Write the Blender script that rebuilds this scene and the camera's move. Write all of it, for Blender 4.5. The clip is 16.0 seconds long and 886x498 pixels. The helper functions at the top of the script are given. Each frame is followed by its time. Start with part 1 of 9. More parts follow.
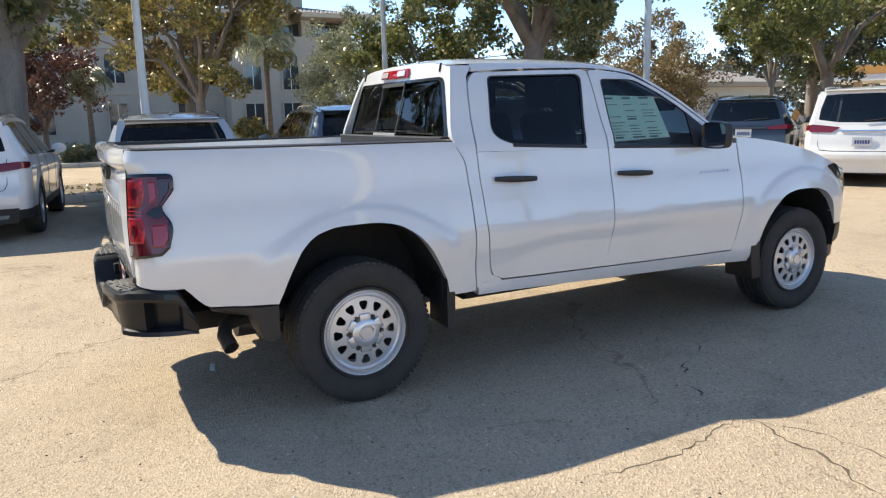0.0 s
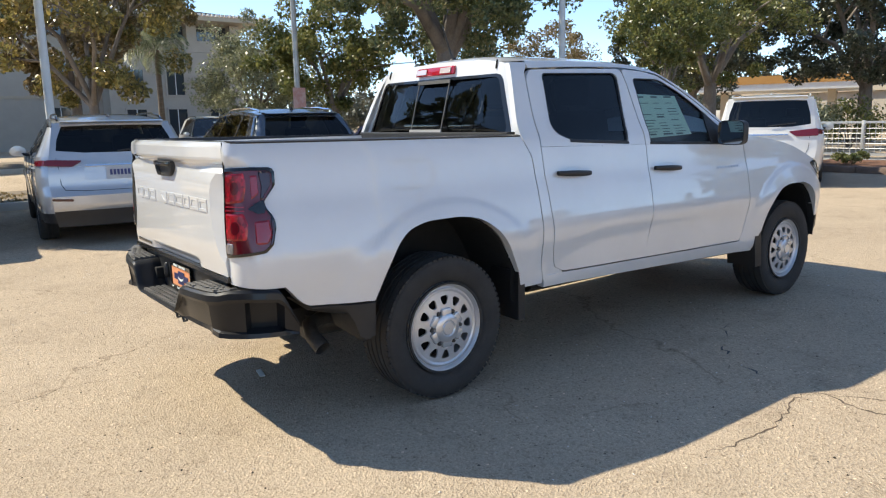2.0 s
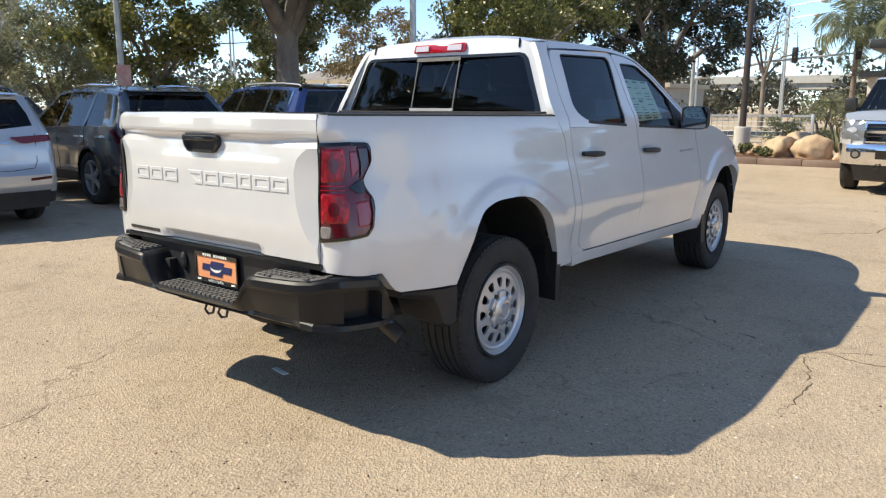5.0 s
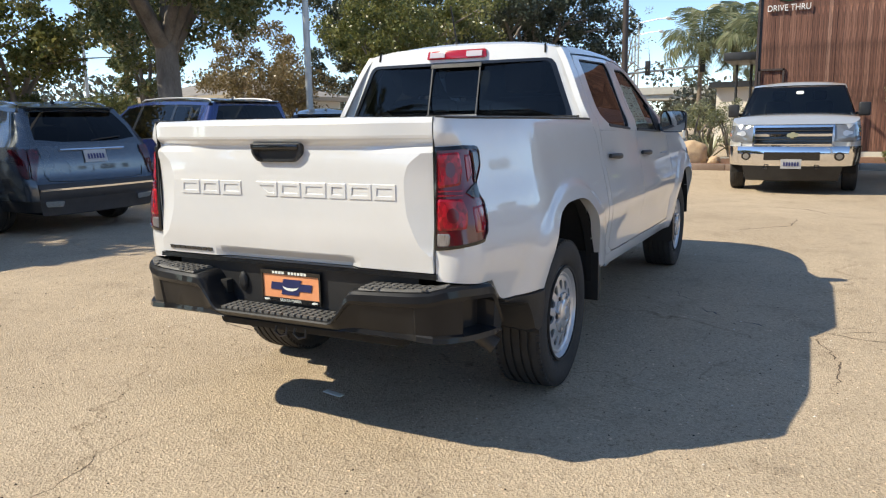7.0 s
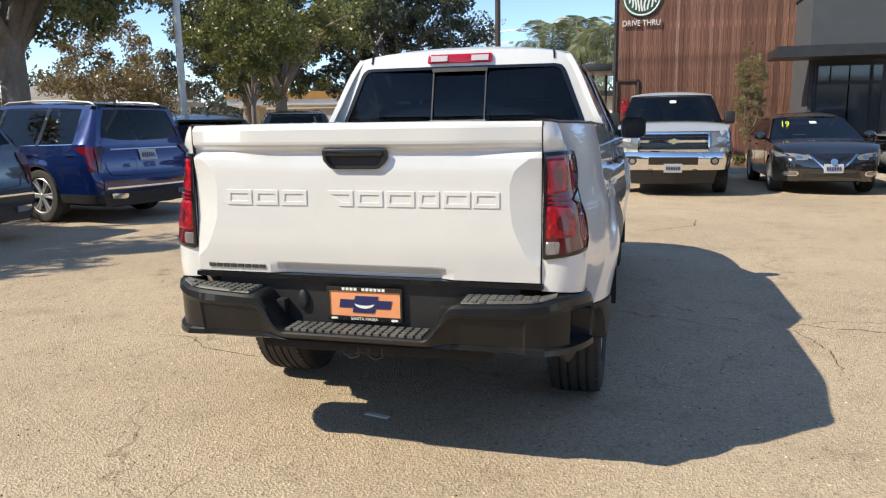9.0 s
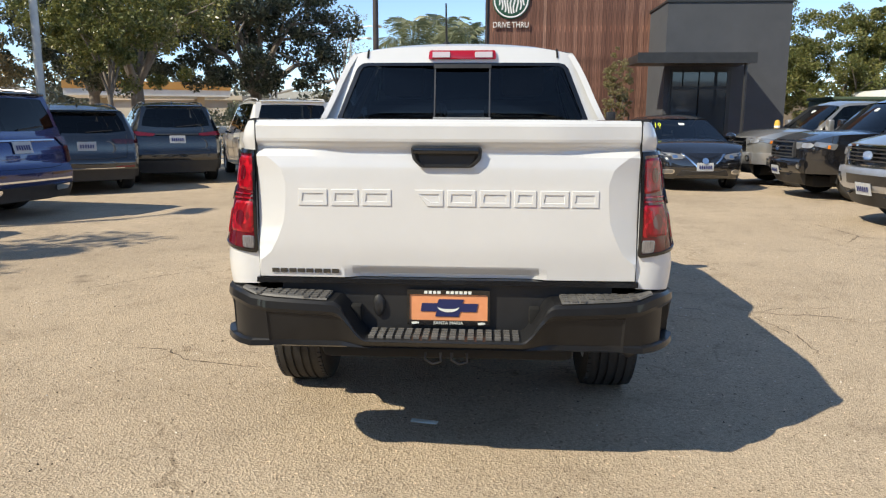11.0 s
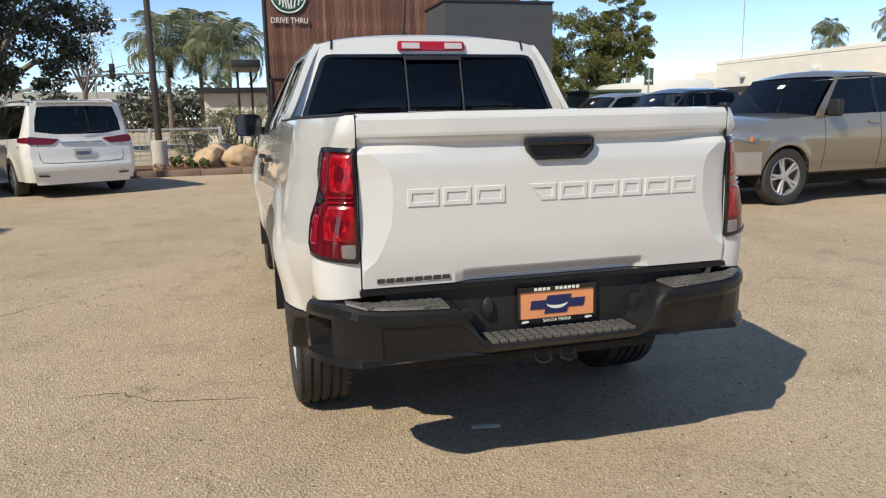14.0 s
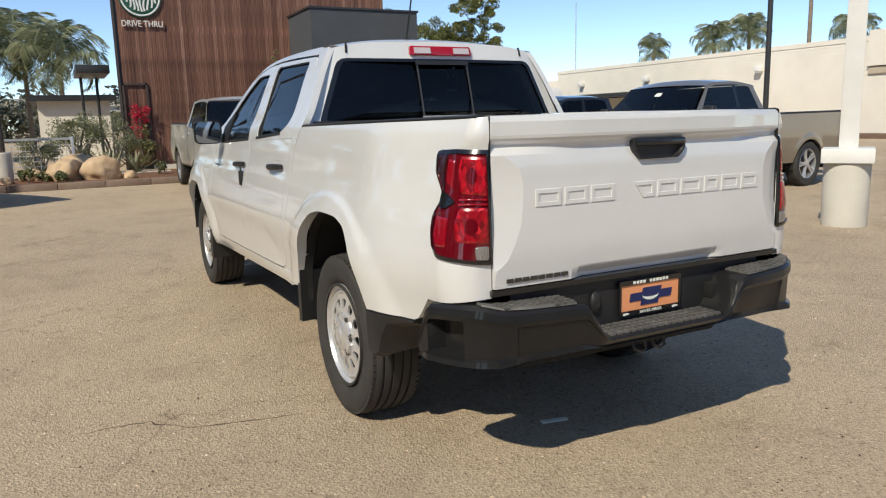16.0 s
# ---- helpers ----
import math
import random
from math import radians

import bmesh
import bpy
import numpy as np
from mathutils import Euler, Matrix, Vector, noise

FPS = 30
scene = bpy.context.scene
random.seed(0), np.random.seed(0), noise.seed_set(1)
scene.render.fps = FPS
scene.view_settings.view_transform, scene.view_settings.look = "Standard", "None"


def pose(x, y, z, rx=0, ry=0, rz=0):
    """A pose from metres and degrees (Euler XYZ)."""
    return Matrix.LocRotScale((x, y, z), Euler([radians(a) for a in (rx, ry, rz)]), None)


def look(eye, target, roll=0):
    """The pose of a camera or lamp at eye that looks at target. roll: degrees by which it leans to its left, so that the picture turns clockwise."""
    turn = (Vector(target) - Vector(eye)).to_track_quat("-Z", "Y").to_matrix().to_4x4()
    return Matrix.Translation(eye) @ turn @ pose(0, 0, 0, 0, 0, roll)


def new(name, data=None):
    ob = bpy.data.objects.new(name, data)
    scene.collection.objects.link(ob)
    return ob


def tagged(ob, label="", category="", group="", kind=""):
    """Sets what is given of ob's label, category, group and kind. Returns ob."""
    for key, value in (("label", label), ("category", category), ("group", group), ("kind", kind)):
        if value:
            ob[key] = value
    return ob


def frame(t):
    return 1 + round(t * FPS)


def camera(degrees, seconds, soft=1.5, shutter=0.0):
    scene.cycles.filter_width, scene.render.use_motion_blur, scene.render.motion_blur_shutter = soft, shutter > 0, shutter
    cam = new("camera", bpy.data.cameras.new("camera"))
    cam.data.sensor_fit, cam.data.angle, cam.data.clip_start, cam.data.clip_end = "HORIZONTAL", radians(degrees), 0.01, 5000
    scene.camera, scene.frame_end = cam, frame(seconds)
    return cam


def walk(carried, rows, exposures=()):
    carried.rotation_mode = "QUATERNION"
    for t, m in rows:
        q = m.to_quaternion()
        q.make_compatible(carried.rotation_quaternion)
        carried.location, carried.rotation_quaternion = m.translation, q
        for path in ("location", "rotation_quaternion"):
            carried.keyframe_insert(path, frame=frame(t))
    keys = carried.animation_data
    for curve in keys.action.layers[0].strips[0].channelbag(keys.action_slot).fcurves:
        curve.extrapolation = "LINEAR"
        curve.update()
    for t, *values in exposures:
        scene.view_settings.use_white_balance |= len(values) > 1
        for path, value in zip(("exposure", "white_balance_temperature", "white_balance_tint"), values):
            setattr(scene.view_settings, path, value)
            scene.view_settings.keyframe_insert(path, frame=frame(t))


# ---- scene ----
cam = camera(62.4, 16.0, soft=1.2)
PATH = [
    (0, (-1.334, -4.266, 1.463), (-0.414, -2.527, 1.102), -1.5),
    (0.5, (-1.557, -4.181, 1.445), (-0.573, -2.474, 1.104), -1.6),
    (1, (-1.736, -4.037, 1.444), (-0.686, -2.370, 1.098), -1.3),
    (1.5, (-1.947, -3.879, 1.438), (-0.829, -2.258, 1.090), -1.2),
    (2, (-2.189, -3.751, 1.418), (-1.001, -2.180, 1.071), -1.3),
    (2.5, (-2.328, -3.581, 1.400), (-1.076, -2.062, 1.046), -1.3),
    (3, (-2.474, -3.390, 1.412), (-1.157, -1.932, 1.040), -1.1),
    (3.5, (-2.671, -3.252, 1.403), (-1.290, -1.856, 1.023), -0.9),
    (4, (-2.786, -3.096, 1.379), (-1.346, -1.762, 0.993), -0.8),
    (4.2, (-2.831, -3.035, 1.382), (-1.365, -1.730, 0.997), -0.4),
    (6.3, (-3.286, -2.263, 1.346), (-1.599, -1.249, 0.989), -1.0),
    (6.5, (-3.351, -2.157, 1.340), (-1.643, -1.176, 0.994), -1.0),
    (7, (-3.437, -1.948, 1.334), (-1.681, -1.056, 0.986), -1.0),
    (7.5, (-3.466, -1.709, 1.339), (-1.664, -0.911, 0.997), -1.0),
    (8, (-3.577, -1.464, 1.350), (-1.736, -0.758, 1.017), -1.0),
    (8.5, (-3.644, -1.258, 1.339), (-1.772, -0.641, 1.000), -0.9),
    (9, (-3.647, -1.033, 1.338), (-1.743, -0.520, 1.002), -0.8),
    (11.5, (-3.725, 0.053, 1.348), (-1.756, 0.063, 0.997), 0.4),
    (12, (-3.653, 0.241, 1.341), (-1.687, 0.144, 0.989), 0.4),
    (12.5, (-3.615, 0.444, 1.347), (-1.657, 0.247, 0.992), 0.1),
    (13, (-3.617, 0.692, 1.351), (-1.674, 0.391, 0.989), -0.4),
    (13.5, (-3.529, 0.887, 1.335), (-1.608, 0.469, 0.967), -0.9),
    (14, (-3.438, 1.076, 1.335), (-1.542, 0.551, 0.976), -1.2),
    (14.5, (-3.395, 1.339, 1.338), (-1.528, 0.717, 0.978), -1.3),
    (15, (-3.307, 1.530, 1.325), (-1.480, 0.801, 0.964), -1.5),
    (15.5, (-3.181, 1.703, 1.332), (-1.393, 0.875, 0.985), -1.5),
    (16, (-3.115, 1.966, 1.336), (-1.370, 1.053, 0.989), -1.5),
]
walk(cam, [(t, look(eye, target, roll)) for t, eye, target, roll in PATH],
     [(0, 1.26, 6850, 5), (2, 1.13, 6850, 5), (4, 1.04, 6900, 5), (7, 0.94, 6950, 5), (9, 0.92, 6950, 5), (12.5, 0.69, 6900, 5), (16, 0.40, 6850, 5)])

# ---- world, sun ----
SUN = Vector((-0.594, 0.872, 1.0)).normalized()
world = bpy.data.worlds.new("sky")
scene.world = world
world.use_nodes = True
wn = world.node_tree
sky = wn.nodes.new("ShaderNodeTexSky")
sky.sky_type, sky.sun_disc = "NISHITA", False
sky.sun_elevation = math.asin(SUN.z)
sky.sun_rotation = math.atan2(SUN.x, SUN.y)
sky.altitude, sky.air_density, sky.dust_density, sky.ozone_density = 1800, 0.66, 0.0, 1.8
back = wn.nodes["Background"]
back.inputs["Strength"].default_value = 0.15
wn.links.new(sky.outputs[0], back.inputs["Color"])
sun_data = bpy.data.lights.new("sun", "SUN")
sun_data.energy, sun_data.angle, sun_data.color = 3.3, radians(0.53), (1.0, 0.92, 0.80)
sun = new("sun", sun_data)
sun.matrix_world = look(SUN * 60, (0, 0, 0))

# ---- materials ----
def links(mat):
    nt = mat.node_tree
    return nt, nt.nodes, nt.links


def base_mat(name, color, rough=0.5, metal=0.0, coat=0.0, spec=0.5):
    mat = bpy.data.materials.new(name)
    mat.use_nodes = True
    b = mat.node_tree.nodes["Principled BSDF"]
    b.inputs["Base Color"].default_value = (*color, 1)
    b.inputs["Roughness"].default_value = rough
    b.inputs["Metallic"].default_value = metal
    b.inputs["Coat Weight"].default_value = coat
    b.inputs["Coat Roughness"].default_value = 0.03
    b.inputs["Coat IOR"].default_value = 1.7 if coat == 1.0 else 1.5
    b.inputs["Specular IOR Level"].default_value = spec
    return mat


def noise_node(nt, scale, detail=4.0, rough=0.6, vec=None):
    n = nt.nodes.new("ShaderNodeTexNoise")
    n.inputs["Scale"].default_value, n.inputs["Detail"].default_value, n.inputs["Roughness"].default_value = scale, detail, rough
    if vec is not None:
        nt.links.new(vec, n.inputs["Vector"])
    return n


def ramp_node(nt, fac, stops):
    r = nt.nodes.new("ShaderNodeValToRGB")
    e = r.color_ramp.elements
    while len(e) < len(stops):
        e.new(0.5)
    for el, (p, c) in zip(e, stops):
        el.position, el.color = p, (*c, 1) if len(c) == 3 else c
    nt.links.new(fac, r.inputs["Fac"])
    return r


def mix_node(nt, fac, a, b, mode="MIX"):
    m = nt.nodes.new("ShaderNodeMix")
    m.data_type, m.blend_type = "RGBA", mode
    for sock, v in ((m.inputs["Factor"], fac), (m.inputs["A"], a), (m.inputs["B"], b)):
        if hasattr(v, "is_linked"):
            nt.links.new(v, sock)
        elif isinstance(v, tuple):
            sock.default_value = (*v, 1)
        else:
            sock.default_value = v
    return m.outputs["Result"]


def bump_node(nt, height, strength, dist=0.01):
    b = nt.nodes.new("ShaderNodeBump")
    b.inputs["Strength"].default_value, b.inputs["Distance"].default_value = strength, dist
    nt.links.new(height, b.inputs["Height"])
    nt.links.new(b.outputs["Normal"], nt.nodes["Principled BSDF"].inputs["Normal"])
    return b


def coords(nt, scale=(1, 1, 1), which="Object"):
    tc = nt.nodes.new("ShaderNodeTexCoord")
    mp = nt.nodes.new("ShaderNodeMapping")
    mp.inputs["Scale"].default_value = scale
    nt.links.new(tc.outputs[which], mp.inputs["Vector"])
    return mp.outputs["Vector"]


def mottled(name, c1, c2, scale=4.0, rough=0.6, metal=0.0, coat=0.0, bump=0.0, fine=60.0, stretch=(1, 1, 1)):
    """A surface whose colour wanders between two tones at two scales, with a fine relief."""
    mat = base_mat(name, c1, rough, metal, coat)
    nt, nodes, lk = links(mat)
    v = coords(nt, stretch)
    n1, n2 = noise_node(nt, scale, 5, 0.6, v), noise_node(nt, fine, 3, 0.6, v)
    add = nt.nodes.new("ShaderNodeMath")
    add.operation = "MULTIPLY_ADD"
    add.inputs[1].default_value = 0.45
    lk.new(n2.outputs["Fac"], add.inputs[0])
    lk.new(n1.outputs["Fac"], add.inputs[2])
    r = ramp_node(nt, add.outputs[0], [(0.45, c1), (0.95, c2)])
    lk.new(r.outputs["Color"], nodes["Principled BSDF"].inputs["Base Color"])
    if bump:
        bump_node(nt, n2.outputs["Fac"], bump)
    return mat


def paint(name, color, metal=0.0, rough=0.28, coat=1.0):
    """Car paint: a clear coat over a base with a faint orange peel and road dust."""
    mat = base_mat(name, color, rough, metal, coat)
    nt, nodes, lk = links(mat)
    v = coords(nt)
    dust = noise_node(nt, 3.0, 4, 0.65, v)
    r = ramp_node(nt, dust.outputs["Fac"], [(0.35, tuple(c * 0.95 for c in color)), (0.7, color)])
    lk.new(r.outputs["Color"], nodes["Principled BSDF"].inputs["Base Color"])
    flake = noise_node(nt, 700.0, 1, 0.5, v)
    bump_node(nt, flake.outputs["Fac"], 0.015, 0.002)
    return mat


def glass_mat(name, tint, gloss=1.5, rough=0.01):
    """A thin tinted pane: what is behind it shows through the tint, the rest mirrors."""
    mat = bpy.data.materials.new(name)
    mat.use_nodes = True
    nt = mat.node_tree
    nt.nodes.remove(nt.nodes["Principled BSDF"])
    tr, gl, mx, fr = (nt.nodes.new("ShaderNode" + k) for k in ("BsdfTransparent", "BsdfGlossy", "MixShader", "Fresnel"))
    tr.inputs["Color"].default_value = (*tint, 1)
    gl.inputs["Roughness"].default_value = rough
    fr.inputs["IOR"].default_value = gloss
    nt.links.new(fr.outputs[0], mx.inputs[0])
    nt.links.new(tr.outputs[0], mx.inputs[1])
    nt.links.new(gl.outputs[0], mx.inputs[2])
    nt.links.new(mx.outputs[0], nt.nodes["Material Output"].inputs["Surface"])
    return mat


def asphalt_mat():
    mat = base_mat("old_asphalt", (0.2, 0.17, 0.14), 0.92, spec=0.15)
    nt, nodes, lk = links(mat)
    v = coords(nt)
    big, mid = noise_node(nt, 0.35, 5, 0.6, v), noise_node(nt, 2.3, 6, 0.65, v)
    sep = nt.nodes.new("ShaderNodeSeparateXYZ")
    lk.new(v, sep.inputs[0])
    stone = nt.nodes.new("ShaderNodeTexVoronoi")
    stone.inputs["Scale"].default_value = 95.0
    lk.new(v, stone.inputs["Vector"])
    grit = noise_node(nt, 210.0, 2, 0.7, v)
    base = ramp_node(nt, big.outputs["Fac"], [(0.3, (0.432, 0.342, 0.245)), (0.7, (0.558, 0.449, 0.327))])
    stains = ramp_node(nt, mid.outputs["Fac"], [(0.26, (0.78, 0.77, 0.76)), (0.46, (1, 1, 1)), (0.8, (1.06, 1.05, 1.04))])
    c = mix_node(nt, 1.0, base.outputs["Color"], stains.outputs["Color"], "MULTIPLY")
    stone_tone = ramp_node(nt, stone.outputs["Color"], [(0.0, (0.40, 0.38, 0.36)), (0.16, (0.80, 0.78, 0.76)), (0.5, (1.0, 1.0, 1.0)), (0.88, (1.12, 1.11, 1.10)), (0.95, (1.5, 1.47, 1.43)), (1.0, (2.0, 1.95, 1.88))])
    c = mix_node(nt, 0.95, c, stone_tone.outputs["Color"], "MULTIPLY")
    grit_tone = ramp_node(nt, grit.outputs["Fac"], [(0.28, (0.66, 0.66, 0.66)), (0.52, (1.0, 1.0, 1.0)), (0.72, (1.28, 1.28, 1.28))])
    c = mix_node(nt, 0.85, c, grit_tone.outputs["Color"], "MULTIPLY")
    # drips of oil on the bays and lanes
    oil = noise_node(nt, 1.1, 3, 0.5, v)
    oil_tone = ramp_node(nt, oil.outputs["Fac"], [(0.24, (0.45, 0.44, 0.44)), (0.31, (1, 1, 1))])
    c = mix_node(nt, 0.8, c, oil_tone.outputs["Color"], "MULTIPLY")
    # fine cracks along the edges of warped cells
    warp = noise_node(nt, 1.5, 4, 0.6, v)
    wv = nt.nodes.new("ShaderNodeVectorMath")
    wv.operation = "MULTIPLY_ADD"
    wv.inputs[1].default_value = (0.9, 0.9, 0.0)
    lk.new(warp.outputs["Color"], wv.inputs[0])
    lk.new(v, wv.inputs[2])
    crack = nt.nodes.new("ShaderNodeTexVoronoi")
    crack.feature = "DISTANCE_TO_EDGE"
    crack.inputs["Scale"].default_value = 0.33
    lk.new(wv.outputs[0], crack.inputs["Vector"])
    gate = noise_node(nt, 0.8, 2, 0.5, v)
    cr = ramp_node(nt, crack.outputs["Distance"], [(0.0, (0.66, 0.64, 0.62)), (0.002, (0.78, 0.76, 0.74)), (0.0038, (1, 1, 1))])
    gr = ramp_node(nt, gate.outputs["Fac"], [(0.49, (0, 0, 0)), (0.54, (1, 1, 1))])
    c = mix_node(nt, gr.outputs["Color"], c, mix_node(nt, 1.0, c, cr.outputs["Color"], "MULTIPLY"))
    lk.new(c, nodes["Principled BSDF"].inputs["Base Color"])
    hsum = nt.nodes.new("ShaderNodeMath")
    hsum.operation = "ADD"
    lk.new(stone.outputs["Distance"], hsum.inputs[0])
    lk.new(grit.outputs["Fac"], hsum.inputs[1])
    bump_node(nt, hsum.outputs[0], 0.85, 0.006)
    return mat


WHITE = paint("white_paint", (0.70, 0.70, 0.695))
BLACK_PLASTIC = mottled("black_plastic", (0.012, 0.012, 0.013), (0.022, 0.022, 0.023), 6, 0.48, bump=0.12, fine=400)
GLOSS_BLACK = base_mat("gloss_black", (0.008, 0.008, 0.009), 0.18, 0, 0.5)
RUBBER = mottled("tyre_rubber", (0.024, 0.023, 0.022), (0.046, 0.043, 0.040), 9, 0.8, bump=0.2, fine=160)
LINER = mottled("wheel_well_liner", (0.010, 0.010, 0.010), (0.020, 0.019, 0.018), 8, 0.9)
GAP = base_mat("panel_gap", (0.006, 0.006, 0.006), 0.9)
STEEL = mottled("silver_steel", (0.50, 0.50, 0.51), (0.62, 0.62, 0.63), 7, 0.34, 0.75, bump=0.03)
CHROME = base_mat("chrome", (0.82, 0.82, 0.83), 0.07, 1.0)
DARK_STEEL = mottled("dark_steel", (0.05, 0.048, 0.046), (0.11, 0.10, 0.09), 9, 0.55, 0.6)
RED_LENS = base_mat("red_lens", (0.36, 0.003, 0.012), 0.10, 0, 0.9)
PANEL_RED = base_mat("panel_red_lens", (0.26, 0.002, 0.010), 0.10, 0, 0.9)
PARKED_RED = base_mat("deep_red_lens", (0.15, 0.004, 0.009), 0.12, 0, 0.9)
PARKED_DARK = base_mat("dull_red_lens", (0.06, 0.003, 0.006), 0.12, 0, 0.9)
DARK_RED = base_mat("dark_red_lens", (0.11, 0.002, 0.007), 0.10, 0, 0.6)
CLEAR_LENS = base_mat("clear_lens", (0.24, 0.24, 0.24), 0.10, 0.4, 1.0)
REVERSE_LENS = mottled("ribbed_grey_lens", (0.13, 0.12, 0.12), (0.30, 0.28, 0.28), 40, 0.12, 0.2, 1.0, stretch=(1, 6, 1))
CHARCOAL_TRIM = base_mat("charcoal_trim", (0.05, 0.05, 0.052), 0.4)
SMOKED = base_mat("smoked_red_lens", (0.030, 0.002, 0.004), 0.10, 0, 0.6)
AMBER = base_mat("amber_lens", (0.75, 0.22, 0.02), 0.12, 0, 1.0)
GLASS = glass_mat("privacy_glass", (0.125, 0.140, 0.150), 1.5)
GLASS_CLEAR = glass_mat("window_glass", (0.78, 0.86, 0.83), 1.45)
GLASS_SCREEN = glass_mat("screen_glass", (0.32, 0.36, 0.38), 1.7)
CABIN = mottled("cabin_trim", (0.035, 0.035, 0.036), (0.065, 0.063, 0.062), 5, 0.8)
PAPER = base_mat("paper", (0.78, 0.80, 0.74), 0.7)
PLATE_WHITE = mottled("plate_enamel", (0.40, 0.41, 0.42), (0.50, 0.51, 0.52), 12, 0.4)
INK = base_mat("print_ink", (0.14, 0.16, 0.16), 0.6)
ASPHALT = asphalt_mat()
STEP_GREY = mottled("dusty_step_plastic", (0.065, 0.063, 0.060), (0.15, 0.143, 0.135), 9, 0.6)
RIM_SILVER = mottled("silver_wheel_paint", (0.58, 0.58, 0.59), (0.68, 0.68, 0.69), 7, 0.30, 0.5, 0.3, bump=0.02)
CAP_SILVER = base_mat("bright_cap", (0.66, 0.66, 0.67), 0.22, 0.6)
BUMPER_BLACK = mottled("satin_black_bumper", (0.011, 0.011, 0.012), (0.018, 0.018, 0.019), 5, 0.40, coat=0.35, bump=0.02, fine=300)
BUMPER_BLACK.node_tree.nodes["Principled BSDF"].inputs["Specular IOR Level"].default_value = 0.15


def sparkle_red():
    mat = base_mat("sparkle_painted_red_lens", (0.40, 0.004, 0.010), 0.22, 0, 0.4)
    nt, nodes, lk = links(mat)
    vor = nt.nodes.new("ShaderNodeTexVoronoi")
    vor.inputs["Scale"].default_value = 85.0
    lk.new(coords(nt, (1, 1, 0.55)), vor.inputs["Vector"])
    # sparkle of the lens facets painted in: few bright cells among darker red
    r = ramp_node(nt, vor.outputs["Color"], [(0.1, (0.15, 0.001, 0.005)), (0.55, (0.31, 0.002, 0.009)), (0.85, (0.50, 0.004, 0.016)), (1.0, (0.88, 0.06, 0.07))])
    lk.new(r.outputs["Color"], nodes["Principled BSDF"].inputs["Base Color"])
    return mat


RED_SPARKLE = sparkle_red()

# ---- mesh tools ----
def obj_from(name, bm, mat, angle=35.0):
    bmesh.ops.recalc_face_normals(bm, faces=bm.faces)
    if mat in (GLASS, GLASS_CLEAR, GLASS_SCREEN):  # panes face out of the cabin
        if sum(f.normal.dot(f.calc_center_median() - Vector((1.2, 0, 1.0))) for f in bm.faces) < 0:
            bmesh.ops.reverse_faces(bm, faces=bm.faces)
    me = bpy.data.meshes.new(name)
    bm.to_mesh(me)
    bm.free()
    me.polygons.foreach_set("use_smooth", [True] * len(me.polygons))
    me.set_sharp_from_angle(angle=radians(angle))
    for m in mat if isinstance(mat, (list, tuple)) else [mat]:
        me.materials.append(m)
    return new(name, me)


def part(name, bm, mat, parent=None, label="", angle=35.0):
    """Links a bmesh as one mesh object under a thing or a part."""
    ob = obj_from(name, bm, mat, angle)
    ob.parent = parent
    if label:
        tagged(ob, label)
    return ob


def thing(name, label, category, m=None, group="", kind=""):
    ob = tagged(new(name), label, category, group, kind)
    ob.empty_display_size = 0.2
    if m is not None:
        ob.matrix_basis = m
    return ob


def lerp(a, b, t):
    return a + (b - a) * t


def table(rows):
    """A smooth function through (x, y) rows, level beyond the ends."""
    xs, ys = np.array([r[0] for r in rows], float), np.array([r[1] for r in rows], float)
    d = np.diff(ys) / np.diff(xs)
    m = np.concatenate([[d[0]], np.where(d[:-1] * d[1:] > 0, 2 * d[:-1] * d[1:] / (d[:-1] + d[1:] + 1e-12), 0), [d[-1]]])

    def f(x):
        if x <= xs[0]:
            return float(ys[0])
        if x >= xs[-1]:
            return float(ys[-1])
        i = int(np.searchsorted(xs, x)) - 1
        h = xs[i + 1] - xs[i]
        t = (x - xs[i]) / h
        return float((2 * t**3 - 3 * t**2 + 1) * ys[i] + (t**3 - 2 * t**2 + t) * h * m[i] + (-2 * t**3 + 3 * t**2) * ys[i + 1] + (t**3 - t**2) * h * m[i + 1])
    return f


def grid(f, nu, nv, bm=None, thick=0.0):
    """A sheet f(u, v) over the unit square, with nu by nv cells; thick gives it a back and edges."""
    bm = bm or bmesh.new()
    vs = [[bm.verts.new(f(i / nu, j / nv)) for j in range(nv + 1)] for i in range(nu + 1)]
    fs = [bm.faces.new((vs[i][j], vs[i + 1][j], vs[i + 1][j + 1], vs[i][j + 1])) for i in range(nu) for j in range(nv)]
    if thick:
        bmesh.ops.recalc_face_normals(bm, faces=fs)
        bmesh.ops.solidify(bm, geom=fs, thickness=thick)
    return bm


def resample(pts, n, closed=True):
    p = [Vector(q) for q in pts]
    if closed:
        p.append(p[0])
    seg = [(b - a).length for a, b in zip(p, p[1:])]
    total, out = sum(seg), []
    for k in range(n):
        d = total * k / (n if closed else n - 1)
        i = 0
        while i < len(seg) - 1 and d > seg[i]:
            d -= seg[i]
            i += 1
        out.append(p[i].lerp(p[i + 1], min(1, d / seg[i]) if seg[i] else 0))
    return out


